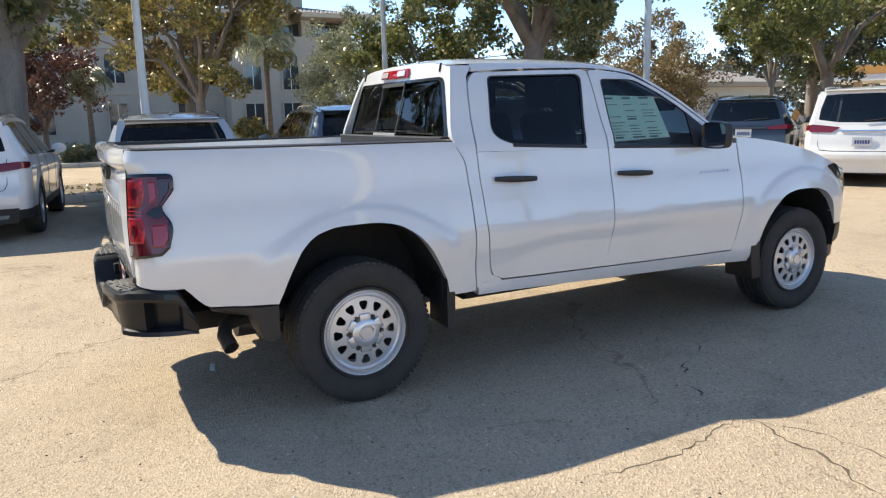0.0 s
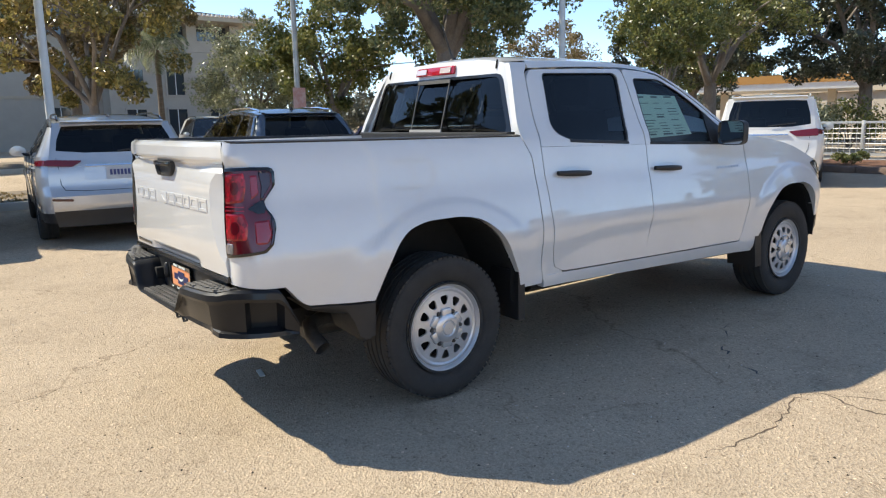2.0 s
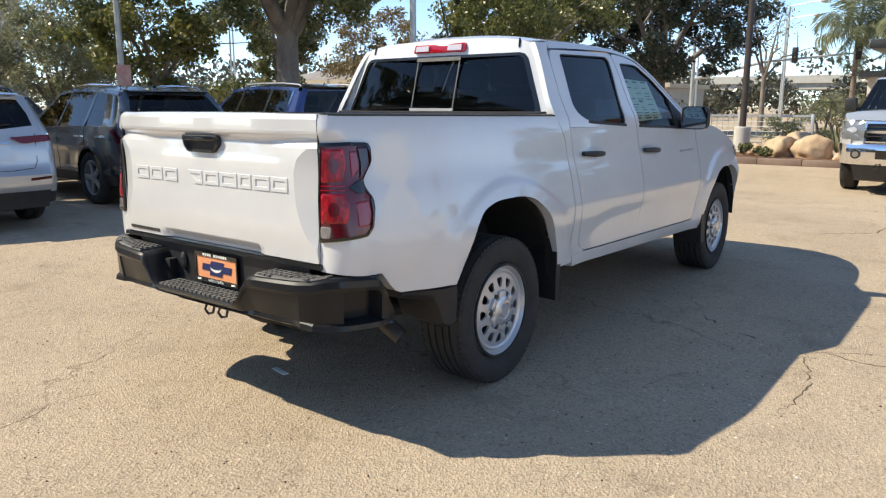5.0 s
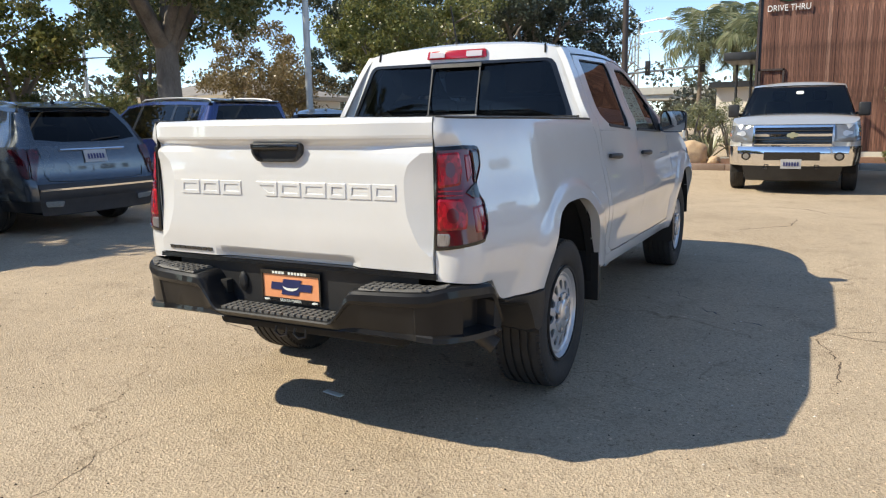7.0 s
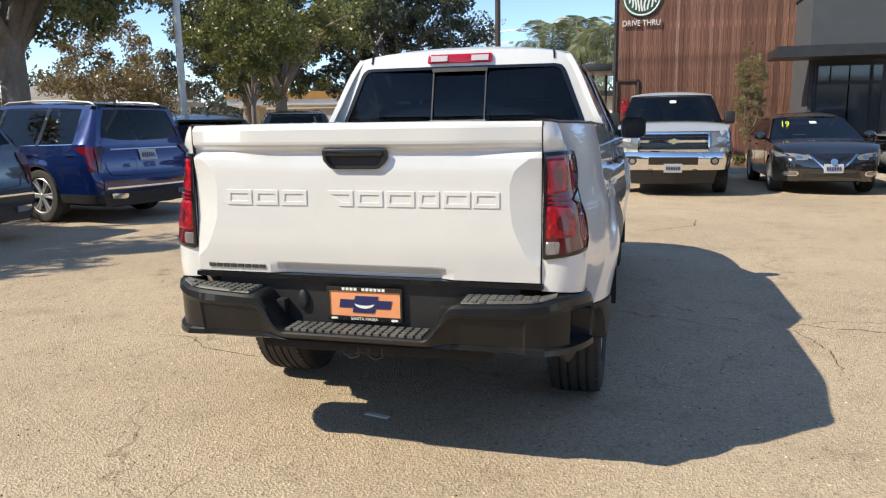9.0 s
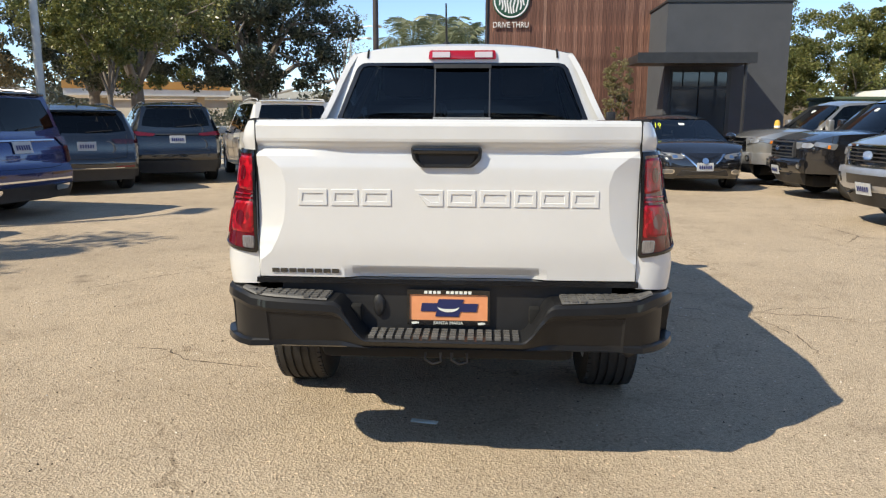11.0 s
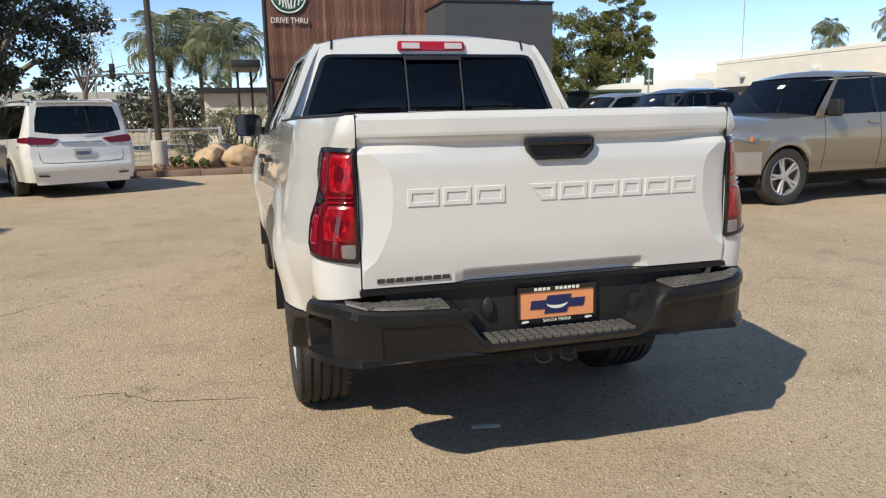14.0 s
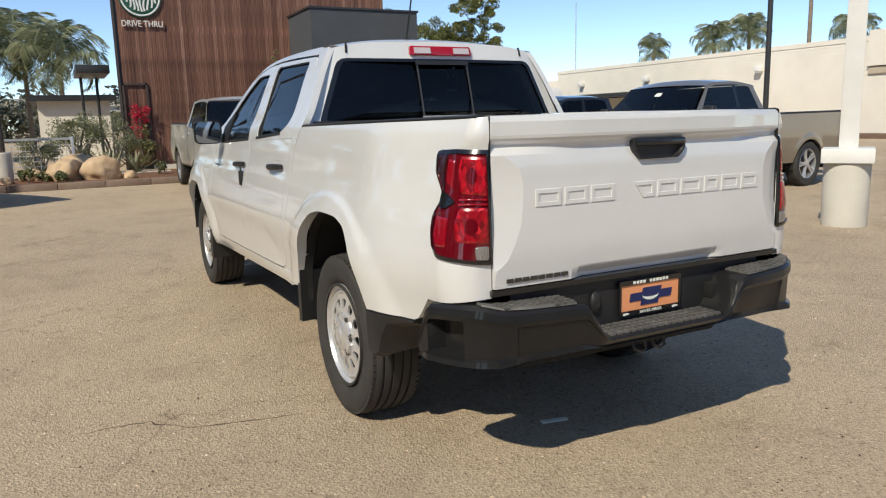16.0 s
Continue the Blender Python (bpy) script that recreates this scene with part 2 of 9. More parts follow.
def rounded(pts, r, n=5):
    """A closed outline with its corners rounded; r is one radius or one for each corner."""
    p, out = [Vector(q) for q in pts], []
    for i, c in enumerate(p):
        a, b = p[i - 1], p[(i + 1) % len(p)]
        rr = r[i] if isinstance(r, (list, tuple)) else r
        rr = min(rr, (a - c).length * 0.48, (b - c).length * 0.48)
        s, e = c + (a - c).normalized() * rr, c + (b - c).normalized() * rr
        for k in range(n + 1):
            t = k / n
            out.append(s * (1 - t) ** 2 + c * 2 * t * (1 - t) + e * t**2)
    return out


def loops(rows, bm=None, cap_a=False, cap_b=False, closed=True):
    """Joins loops of equal length, ring after ring."""
    bm = bm or bmesh.new()
    vs = [[bm.verts.new(q) for q in row] for row in rows]
    n = len(vs[0])
    for a, b in zip(vs, vs[1:]):
        for k in range(n if closed else n - 1):
            bm.faces.new((a[k], a[(k + 1) % n], b[(k + 1) % n], b[k]))
    if cap_a:
        bm.faces.new(vs[0])
    if cap_b:
        bm.faces.new(vs[-1])
    return bm


def lathe(profile, n=32, axis="y", bm=None, closed=False):
    """Turns (radius, along) rows about an axis through the origin."""
    def at(r, h, a):
        c, s = r * math.cos(a), r * math.sin(a)
        return {"x": (h, c, s), "y": (c, h, s), "z": (c, s, h)}[axis]
    rows = [[at(r, h, 2 * math.pi * k / n) for k in range(n)] for r, h in profile]
    if closed:
        rows.append(rows[0])
    bm = loops(rows, bm)
    bmesh.ops.remove_doubles(bm, verts=bm.verts, dist=1e-6)
    return bm


def box(x0, x1, y0, y1, z0, z1, bevel=0.0, bm=None, seg=2):
    fresh = bmesh.new()
    bmesh.ops.create_cube(fresh, size=1.0, matrix=Matrix.Translation(((x0 + x1) / 2, (y0 + y1) / 2, (z0 + z1) / 2)) @ Matrix.Diagonal((x1 - x0, y1 - y0, z1 - z0, 1)))
    if bevel:
        bmesh.ops.bevel(fresh, geom=fresh.edges[:], offset=bevel, segments=seg, affect="EDGES", profile=0.5)
    if bm is None:
        return fresh
    join(bm, fresh)
    return bm


def join(bm, other):
    me = bpy.data.meshes.new("tmp")
    other.to_mesh(me)
    other.free()
    bm.from_mesh(me)
    bpy.data.meshes.remove(me)
    return bm


def tube(points, radii, n=8, bm=None, caps=True):
    """A round bar through the points, with a radius at each."""
    pts = [Vector(p) for p in points]
    if not isinstance(radii, (list, tuple)):
        radii = [radii] * len(pts)
    rows, ref = [], None
    for i, p in enumerate(pts):
        d = (pts[min(i + 1, len(pts) - 1)] - pts[max(i - 1, 0)]).normalized()
        if ref is None:
            ref = d.orthogonal().normalized()
        ref = (ref - d * ref.dot(d)).normalized()
        side = d.cross(ref)
        rows.append([p + (ref * math.cos(2 * math.pi * k / n) + side * math.sin(2 * math.pi * k / n)) * radii[i] for k in range(n)])
    return loops(rows, bm, caps, caps)


def fill(pts, depth=0.0, axis=None, bm=None):
    """A flat plate from an outline, thickened along a vector."""
    bm = bm or bmesh.new()
    a = [bm.verts.new(p) for p in pts]
    if not depth:
        bm.faces.new(a)
        return bm
    off = Vector(axis) * depth
    b = [bm.verts.new(Vector(p) + off) for p in pts]
    bm.faces.new(a)
    bm.faces.new(b[::-1])
    n = len(a)
    for k in range(n):
        bm.faces.new((a[k], a[(k + 1) % n], b[(k + 1) % n], b[k]))
    return bm


def patch(outline, surf, lift=0.0, thick=0.0, rings=3):
    """A sheet over an outline in (a, b), laid on surf(a, b, lift): rings run in from the rim, so it follows a curved ground."""
    c = sum((Vector((*p[:2],)) for p in outline), Vector((0, 0))) / len(outline)
    bm, rows = bmesh.new(), []
    for k in range(rings):
        t = 1 - k / rings
        rows.append([bm.verts.new(surf(*(c + (Vector(p[:2]) - c) * t), lift)) for p in outline])
    mid = bm.verts.new(surf(*c, lift))
    n = len(outline)
    for a, b in zip(rows, rows[1:]):
        for k in range(n):
            bm.faces.new((a[k], a[(k + 1) % n], b[(k + 1) % n], b[k]))
    for k in range(n):
        bm.faces.new((rows[-1][k], rows[-1][(k + 1) % n], mid))
    if thick:
        back = [bm.verts.new(surf(*Vector(p[:2]), lift - thick)) for p in outline]
        for k in range(n):
            bm.faces.new((rows[0][k], back[k], back[(k + 1) % n], rows[0][(k + 1) % n]))
    return bm


def band(outer, inner, surf, lift=0.0, n=72, edge=0.0):
    """A frame between two outlines in (a, b) laid on a surface; edge turns its inner rim inwards."""
    o, i = resample([(*p[:2],) for p in outer], n), resample([(*p[:2],) for p in inner], n)
    # start both outlines at their points nearest to one another
    k = min(range(n), key=lambda j: (i[j] - o[0]).length)
    i = i[k:] + i[:k]
    if (i[n // 4] - o[n // 4]).length > (i[-n // 4] - o[n // 4]).length:
        i = [i[0]] + i[:0:-1]
    mid = [a.lerp(b, 0.5) for a, b in zip(o, i)]
    rows = [[surf(p.x, p.y, lift) for p in loop] for loop in (o, mid, i)]
    if edge:
        rows.append([surf(p.x, p.y, lift - edge) for p in i])
        rows.insert(0, [surf(p.x, p.y, lift - edge) for p in o])
    return loops(rows)


def text_mesh(body, size, depth=0.0):
    cu = bpy.data.curves.new("words", "FONT")
    cu.body, cu.size, cu.extrude, cu.align_x, cu.align_y = body, size, depth, "CENTER", "CENTER"
    ob = new("words", cu)
    me = bpy.data.meshes.new_from_object(ob.evaluated_get(bpy.context.evaluated_depsgraph_get()))
    bpy.data.objects.remove(ob)
    bpy.data.curves.remove(cu)
    bm = bmesh.new()
    bm.from_mesh(me)
    bpy.data.meshes.remove(me)
    return bm

# ---- materials of the surroundings ----
def leaf_mat(name, stops, through_share=0.35):
    mat = bpy.data.materials.new(name)
    mat.use_nodes = True
    nt = mat.node_tree
    b = nt.nodes["Principled BSDF"]
    b.inputs["Roughness"].default_value = 0.34
    geo = nt.nodes.new("ShaderNodeNewGeometry")
    n = noise_node(nt, 0.6, 3, 0.6, coords(nt))
    add = nt.nodes.new("ShaderNodeMath")
    add.operation = "MULTIPLY_ADD"
    add.inputs[1].default_value = 0.55
    nt.links.new(geo.outputs["Random Per Island"], add.inputs[0])
    half = nt.nodes.new("ShaderNodeMath")
    half.operation = "MULTIPLY"
    half.inputs[1].default_value = 0.6
    nt.links.new(n.outputs["Fac"], half.inputs[0])
    nt.links.new(half.outputs[0], add.inputs[2])
    r = ramp_node(nt, add.outputs[0], stops)
    nt.links.new(r.outputs["Color"], b.inputs["Base Color"])
    tl, mx = nt.nodes.new("ShaderNodeBsdfTranslucent"), nt.nodes.new("ShaderNodeMixShader")
    nt.links.new(r.outputs["Color"], tl.inputs["Color"])
    mx.inputs[0].default_value = through_share
    nt.links.new(b.outputs[0], mx.inputs[1])
    nt.links.new(tl.outputs[0], mx.inputs[2])
    nt.links.new(mx.outputs[0], nt.nodes["Material Output"].inputs["Surface"])
    return mat


LEAF_DARK = leaf_mat("dark_leaves", [(0.15, (0.060, 0.084, 0.044)), (0.5, (0.133, 0.166, 0.071)), (0.8, (0.298, 0.283, 0.124)), (1.0, (0.593, 0.356, 0.212))])
LEAF_DEEP = leaf_mat("deep_grey_green_leaves", [(0.15, (0.031, 0.040, 0.028)), (0.5, (0.062, 0.075, 0.048)), (0.85, (0.121, 0.130, 0.083)), (1.0, (0.207, 0.167, 0.113))], 0.15)
LEAF_FAR = leaf_mat("distant_leaves", [(0.15, (0.045, 0.052, 0.036)), (0.5, (0.085, 0.090, 0.060)), (1.0, (0.150, 0.140, 0.095))], 0.1)
LEAF_STAKED = leaf_mat("pale_olive_leaves", [(0.15, (0.13, 0.12, 0.055)), (0.5, (0.25, 0.225, 0.10)), (1.0, (0.40, 0.33, 0.17))])
LEAF_YELLOW = leaf_mat("yellowing_leaves", [(0.15, (0.098, 0.098, 0.034)), (0.5, (0.241, 0.213, 0.071)), (0.8, (0.460, 0.368, 0.127)), (1.0, (0.529, 0.356, 0.172))])
LEAF_GREEN = leaf_mat("green_leaves", [(0.15, (0.055, 0.073, 0.024)), (0.5, (0.139, 0.158, 0.049)), (0.85, (0.293, 0.271, 0.089)), (1.0, (0.441, 0.314, 0.139))])
LEAF_OLIVE = leaf_mat("olive_leaves", [(0.15, (0.120, 0.130, 0.077)), (0.5, (0.240, 0.250, 0.144)), (0.85, (0.381, 0.381, 0.231)), (1.0, (0.481, 0.420, 0.231))])
LEAF_BROWN = leaf_mat("brownish_leaves", [(0.15, (0.101, 0.086, 0.041)), (0.5, (0.222, 0.174, 0.080)), (0.85, (0.341, 0.252, 0.136)), (1.0, (0.524, 0.329, 0.187))])
LEAF_RED = leaf_mat("maroon_leaves", [(0.15, (0.046, 0.026, 0.022)), (0.5, (0.109, 0.051, 0.040)), (0.85, (0.182, 0.091, 0.055)), (1.0, (0.255, 0.146, 0.073))])
FLOWER_RED = leaf_mat("red_flowers", [(0.15, (0.30, 0.01, 0.04)), (0.6, (0.60, 0.02, 0.07)), (1.0, (0.75, 0.08, 0.12))])
FROND = leaf_mat("palm_fronds", [(0.15, (0.085, 0.110, 0.058)), (0.5, (0.215, 0.240, 0.130)), (0.85, (0.36, 0.36, 0.23)), (1.0, (0.46, 0.40, 0.29))])
BARK = mottled("grey_bark", (0.12, 0.10, 0.085), (0.28, 0.24, 0.205), 3, 0.9, bump=0.8, fine=26, stretch=(1, 1, 0.35))
PALM_BARK = mottled("palm_bark", (0.13, 0.10, 0.075), (0.26, 0.21, 0.16), 4, 0.9, bump=0.8, fine=30, stretch=(0.6, 0.6, 3))
STUCCO = mottled("tan_stucco", (0.38, 0.335, 0.275), (0.45, 0.40, 0.335), 0.8, 0.9, bump=0.3, fine=90)
STUCCO_LIGHT = mottled("cream_block_wall", (0.72, 0.67, 0.58), (0.80, 0.75, 0.66), 0.7, 0.9, bump=0.3, fine=70)
STUCCO_DARK = mottled("dark_stucco", (0.056, 0.060, 0.068), (0.074, 0.078, 0.087), 1.2, 0.85, bump=0.3, fine=120)
TRIM_TAN = mottled("tan_trim", (0.42, 0.35, 0.26), (0.48, 0.41, 0.31), 2, 0.8)
ROOF_TILE = mottled("brown_roof", (0.11, 0.07, 0.05), (0.20, 0.13, 0.09), 2.5, 0.9, bump=0.7, fine=30)
SHINGLE = mottled("grey_shingle", (0.22, 0.20, 0.18), (0.33, 0.30, 0.27), 2.5, 0.95, bump=0.6, fine=35)
CONCRETE = mottled("pale_concrete", (0.50, 0.47, 0.41), (0.60, 0.57, 0.50), 2.2, 0.9, bump=0.4, fine=80)
KERB = mottled("weathered_kerb", (0.16, 0.11, 0.085), (0.26, 0.19, 0.15), 3, 0.9, bump=0.5, fine=50)
MULCH = mottled("red_brown_mulch", (0.10, 0.045, 0.025), (0.22, 0.11, 0.06), 9, 0.95, bump=1.0, fine=60)
SOIL = mottled("dry_soil", (0.14, 0.105, 0.07), (0.24, 0.19, 0.135), 2.0, 0.95, bump=1.0, fine=40)
ROCK = mottled("sandstone_boulder", (0.40, 0.26, 0.15), (0.58, 0.43, 0.28), 2.2, 0.9, bump=0.6, fine=25)
GALV = mottled("galvanised_steel", (0.42, 0.42, 0.41), (0.54, 0.54, 0.53), 5, 0.45, 0.5)
WHITE_METAL = mottled("white_metal", (0.70, 0.69, 0.66), (0.78, 0.77, 0.74), 3, 0.5)
BROWN_METAL = mottled("bronze_metal", (0.045, 0.032, 0.026), (0.075, 0.055, 0.045), 3, 0.45)
DARK_METAL = mottled("dark_metal", (0.02, 0.02, 0.021), (0.035, 0.035, 0.036), 4, 0.45)
ORANGE_BAND = mottled("orange_band", (0.55, 0.27, 0.07), (0.62, 0.33, 0.10), 1.5, 0.5)
GREEN_METAL = mottled("dull_green_metal", (0.055, 0.085, 0.05), (0.075, 0.105, 0.065), 2, 0.6)
PANE = base_mat("window_pane", (0.03, 0.04, 0.05), 0.06, 0, 0.6)
YELLOW_SAFETY = mottled("yellow_bollard", (0.75, 0.42, 0.05), (0.80, 0.48, 0.08), 3, 0.6)


def board_mat():
    mat = base_mat("reclaimed_boards", (0.16, 0.07, 0.045), 0.8)
    nt, nodes, lk = links(mat)
    info = nt.nodes.new("ShaderNodeObjectInfo")
    v = coords(nt, (1, 14, 0.5))
    grain, big = noise_node(nt, 3.0, 6, 0.65, v), noise_node(nt, 1.1, 4, 0.6, coords(nt, (1, 3, 0.7)))
    r = ramp_node(nt, info.outputs["Random"], [(0.0, (0.150, 0.066, 0.045)), (0.45, (0.215, 0.100, 0.068)), (0.8, (0.26, 0.128, 0.088)), (1.0, (0.33, 0.185, 0.135))])
    g = ramp_node(nt, grain.outputs["Fac"], [(0.28, (0.30, 0.27, 0.26)), (0.55, (0.9, 0.9, 0.9)), (0.72, (1.5, 1.5, 1.5)), (0.85, (2.2, 2.2, 2.2))])
    w = ramp_node(nt, big.outputs["Fac"], [(0.36, (0.6, 0.58, 0.57)), (0.48, (1, 1, 1)), (0.60, (1, 1, 1)), (0.68, (2.1, 2.0, 1.9))])
    c = mix_node(nt, 1.0, mix_node(nt, 1.0, r.outputs["Color"], g.outputs["Color"], "MULTIPLY"), w.outputs["Color"], "MULTIPLY")
    lk.new(c, nodes["Principled BSDF"].inputs["Base Color"])
    bump_node(nt, grain.outputs["Fac"], 0.4, 0.01)
    return mat


BOARDS = board_mat()

# ---- the ground ----
def ground_height(x, y):
    """Level where the cars stand, with a faint fall and swell far off."""
    return 0.0


def add_ground():
    bm = bmesh.new()
    far = 1500
    bm.faces.new([bm.verts.new(p) for p in ((-far, -far, 0), (far, -far, 0), (far, far, 0), (-far, far, 0))])
    g = obj_from("ground", bm, ASPHALT)
    tagged(g, "sunlit worn tan-grey asphalt lot with fine cracks and oil spots", "ground", kind="structure")


add_ground()


def add_ground_mark(pts, width, seed, mat):
    """A jagged flat strip, for cracks and oil streaks, that tapers out at both ends."""
    rng = random.Random(seed)
    line = resample([Vector((x, y, 0)) for x, y in pts], max(8, int(sum(math.dist(a, b) for a, b in zip(pts, pts[1:])) / 0.035)), False)
    left, right = [], []
    for k, p in enumerate(line):
        d = (line[min(k + 1, len(line) - 1)] - line[max(k - 1, 0)]).normalized()
        n = Vector((-d.y, d.x, 0))
        c = p + n * rng.gauss(0, 0.011)
        w = width * rng.uniform(0.25, 1.0) * min(1, 0.25 + 3 * min(k, len(line) - 1 - k) / len(line))
        left.append(c + n * w / 2 + Vector((0, 0, 0.0012)))
        right.append(c - n * w / 2 + Vector((0, 0, 0.0012)))
    # oil streaks are laid as the same strips and share the crack name
    tagged(obj_from("crack", loops([left, right], closed=False), mat), "thin dark crack or oil streak on the worn asphalt", "crack", kind="structure")


CRACK = mottled("crack_dirt", (0.055, 0.040, 0.028), (0.16, 0.115, 0.080), 14, 0.95)
OIL = mottled("oil_mark", (0.030, 0.028, 0.027), (0.07, 0.064, 0.060), 9, 0.6)
for k, (pts, w, m) in enumerate((
        (((0.41, -2.09), (0.59, -2.13), (0.91, -2.14), (1.13, -2.10), (1.30, -2.02), (1.46, -2.05)), 0.012, CRACK),
        (((1.46, -2.05), (1.49, -2.12), (1.42, -2.26), (1.42, -2.45), (1.30, -2.8)), 0.020, CRACK),
        (((1.46, -2.05), (1.60, -2.30), (1.66, -2.75)), 0.010, CRACK),
        (((1.80, -1.30), (1.69, -1.45)), 0.022, OIL), (((1.56, -1.56), (1.54, -1.66), (1.50, -1.74)), 0.020, OIL), (((2.30, -1.05), (2.12, -1.12), (2.0, -1.22)), 0.012, OIL),
        (((0.36, 2.0), (0.36, 1.75), (0.17, 1.51), (0.12, 1.35), (0.10, 1.20), (0.07, 1.0)), 0.016, CRACK),
        (((1.80, 3.12), (1.98, 2.96), (2.24, 2.77), (2.52, 2.52), (2.6, 2.2)), 0.014, CRACK),
        (((6.7, 2.45), (7.02, 2.08), (7.32, 1.81)), 0.035, CRACK), (((-2.1, 0.5), (-1.88, 0.52), (-1.73, 0.55), (-1.54, 0.62), (-1.3, 0.60)), 0.006, CRACK),
        (((5.6, -1.1), (5.86, -1.33), (6.26, -1.74), (6.9, -1.8)), 0.03, CRACK), (((7.5, -2.2), (8.0, -1.9), (8.3, -1.2)), 0.03, CRACK), (((4.6, -4.2), (5.2, -4.6), (6.3, -4.5)), 0.025, CRACK))):
    add_ground_mark(pts, w, 40 + k, m)

# ---- the white pickup: x runs forward from the rear axle, y to its left ----
HALF = table([(0.0, 0.86), (0.40, 0.87), (0.50, 0.90), (0.60, 0.908), (0.68, 0.918), (0.76, 0.932), (0.82, 0.936), (0.90, 0.925), (1.02, 0.902),
              (1.10, 0.882), (1.25, 0.857), (1.31, 0.842), (1.36, 0.815), (1.40, 0.795), (1.72, 0.640), (1.80, 0.56)])
NOSE = table([(3.35, 0), (3.6, 0.008), (3.75, 0.035), (3.95, 0.13), (4.1, 0.28), (4.2, 0.52)])
XR, RC, YIN, SMIN = -1.048, 0.13, 0.703, -1.225  # tail plane, corner radius, tailgate's edge, the wrap's end
WHEEL_X, HUB_Z, TYRE_R = (0.0, 3.337), 0.372, 0.372


def sstep(a, b, x):
    t = min(1, max(0, (x - a) / (b - a)))
    return t * t * (3 - 2 * t)


def truck_half(x, z):
    w = HALF(z)
    for hx in WHEEL_X:
        d = math.hypot((x - hx) * 0.98, z - 0.36)
        if d < 0.75 and z > 0.42:
            w += 0.014 * (1 - sstep(0.650, 0.685, d)) + 0.008 * (1 - sstep(0.56, 0.66, d))
    # the doors' hollow flank between the wheels
    crease = 0.66 + 0.105 * sstep(0.80, 1.15, x)
    door = sstep(0.78, 0.98, x) * (1 - sstep(2.42, 2.68, x))
    w -= door * 0.006 * (1 - sstep(crease - 0.030, crease + 0.030, z)) * min(1.0, max(0.0, (z - 0.56) / max(0.02, crease - 0.575)))
    w += door * 0.006 * sstep(0.72, 0.58, z) * sstep(0.48, 0.545, z)
    return w - NOSE(x) - 0.085 * sstep(-0.35, -1.02, x)


def truck_side(sgn):
    def f(s, z, lift=0.0):
        rc = RC - 0.065 * sstep(1.238, 1.275, z)  # a tighter corner above the lamp
        x0 = XR + rc
        if s >= x0:
            return Vector((s, sgn * (truck_half(s, z) + lift), z))
        w = truck_half(x0, z)
        run = rc * math.pi / 2
        d = (x0 - s) / (x0 - SMIN) * (run + w - rc - YIN)
        if d <= run:
            a = d / rc
            return Vector((x0 - (rc + lift) * math.sin(a), sgn * (w - rc + (rc + lift) * math.cos(a)), z))
        return Vector((XR - lift, sgn * (w - rc - (d - run)), z))
    return f


def panel(surf, f, nu, nv, flange=0.035):
    """A body panel over f(u, v) -> (s, z), with its rim folded in."""
    pts = [[f(i / nu, j / nv) for j in range(nv + 1)] for i in range(nu + 1)]
    bm = bmesh.new()
    vs = [[bm.verts.new(surf(*p)) for p in row] for row in pts]
    for i in range(nu):
        for j in range(nv):
            bm.faces.new((vs[i][j], vs[i + 1][j], vs[i + 1][j + 1], vs[i][j + 1]))
    rim = [(i, 0) for i in range(nu)] + [(nu, j) for j in range(nv)] + [(i, nv) for i in range(nu, 0, -1)] + [(0, j) for j in range(nv, 0, -1)]
    back = [bm.verts.new(surf(*pts[i][j], -flange)) for i, j in rim]
    for k, (i, j) in enumerate(rim):
        i2, j2 = rim[(k + 1) % len(rim)]
        bm.faces.new((vs[i][j], vs[i2][j2], back[(k + 1) % len(rim)], back[k]))
    return bm


def pick(values):
    n = len(values) - 1
    return lambda u: float(np.interp(u * n, range(n + 1), values))


def dense(*spans):
    out = []
    for a, b, n in spans:
        out += [a + (b - a) * k / n for k in range(n)]
    return out + [spans[-1][1]]


REAR_ARCH = [(-0.452, 0.60), (-0.425, 0.66), (-0.385, 0.755), (-0.325, 0.855), (-0.24, 0.918), (-0.12, 0.944), (0.03, 0.946), (0.16, 0.928), (0.26, 0.878), (0.345, 0.795), (0.41, 0.69), (0.455, 0.60)]
FRONT_ARCH = [(2.885, 0.56), (2.915, 0.64), (2.96, 0.735), (3.03, 0.815), (3.12, 0.868), (3.25, 0.890), (3.40, 0.890), (3.52, 0.862), (3.61, 0.79), (3.67, 0.70), (3.715, 0.60)]
BELT = table([(0.6, 1.262), (1.6, 1.242), (2.7, 1.225)])
ROOF_EDGE = table([(0.62, 1.728), (0.80, 1.742), (1.30, 1.752), (1.62, 1.746), (1.88, 1.715), (2.08, 1.635), (2.28, 1.520), (2.50, 1.365), (2.68, 1.262)])
DOOR_TOP = table([(0.70, 1.66), (0.78, 1.692), (1.55, 1.716), (1.66, 1.712), (1.93, 1.682), (2.10, 1.602), (2.28, 1.495), (2.48, 1.350), (2.60, 1.250)])
RDOOR_L = table([(0.555, 0.83), (0.575, 0.765), (0.61, 0.742), (0.75, 0.722), (1.0, 0.704), (1.27, 0.694), (1.55, 0.72), (1.66, 0.742)])
BGAP = table([(0.52, 1.518), (0.60, 1.556), (0.75, 1.585), (0.95, 1.597), (1.12, 1.599), (1.72, 1.598)])
FDOOR_R = table([(0.52, 2.63), (0.60, 2.668), (0.80, 2.694), (1.00, 2.700), (1.23, 2.690)])
DOOR_BOT = table([(0.7, 0.560), (2.7, 0.520)])
CAB_REAR = table([(0.5, 0.645), (1.0, 0.630), (1.20, 0.618), (1.29, 0.575), (1.34, 0.560), (1.50, 0.592), (1.66, 0.636), (1.74, 0.665)])


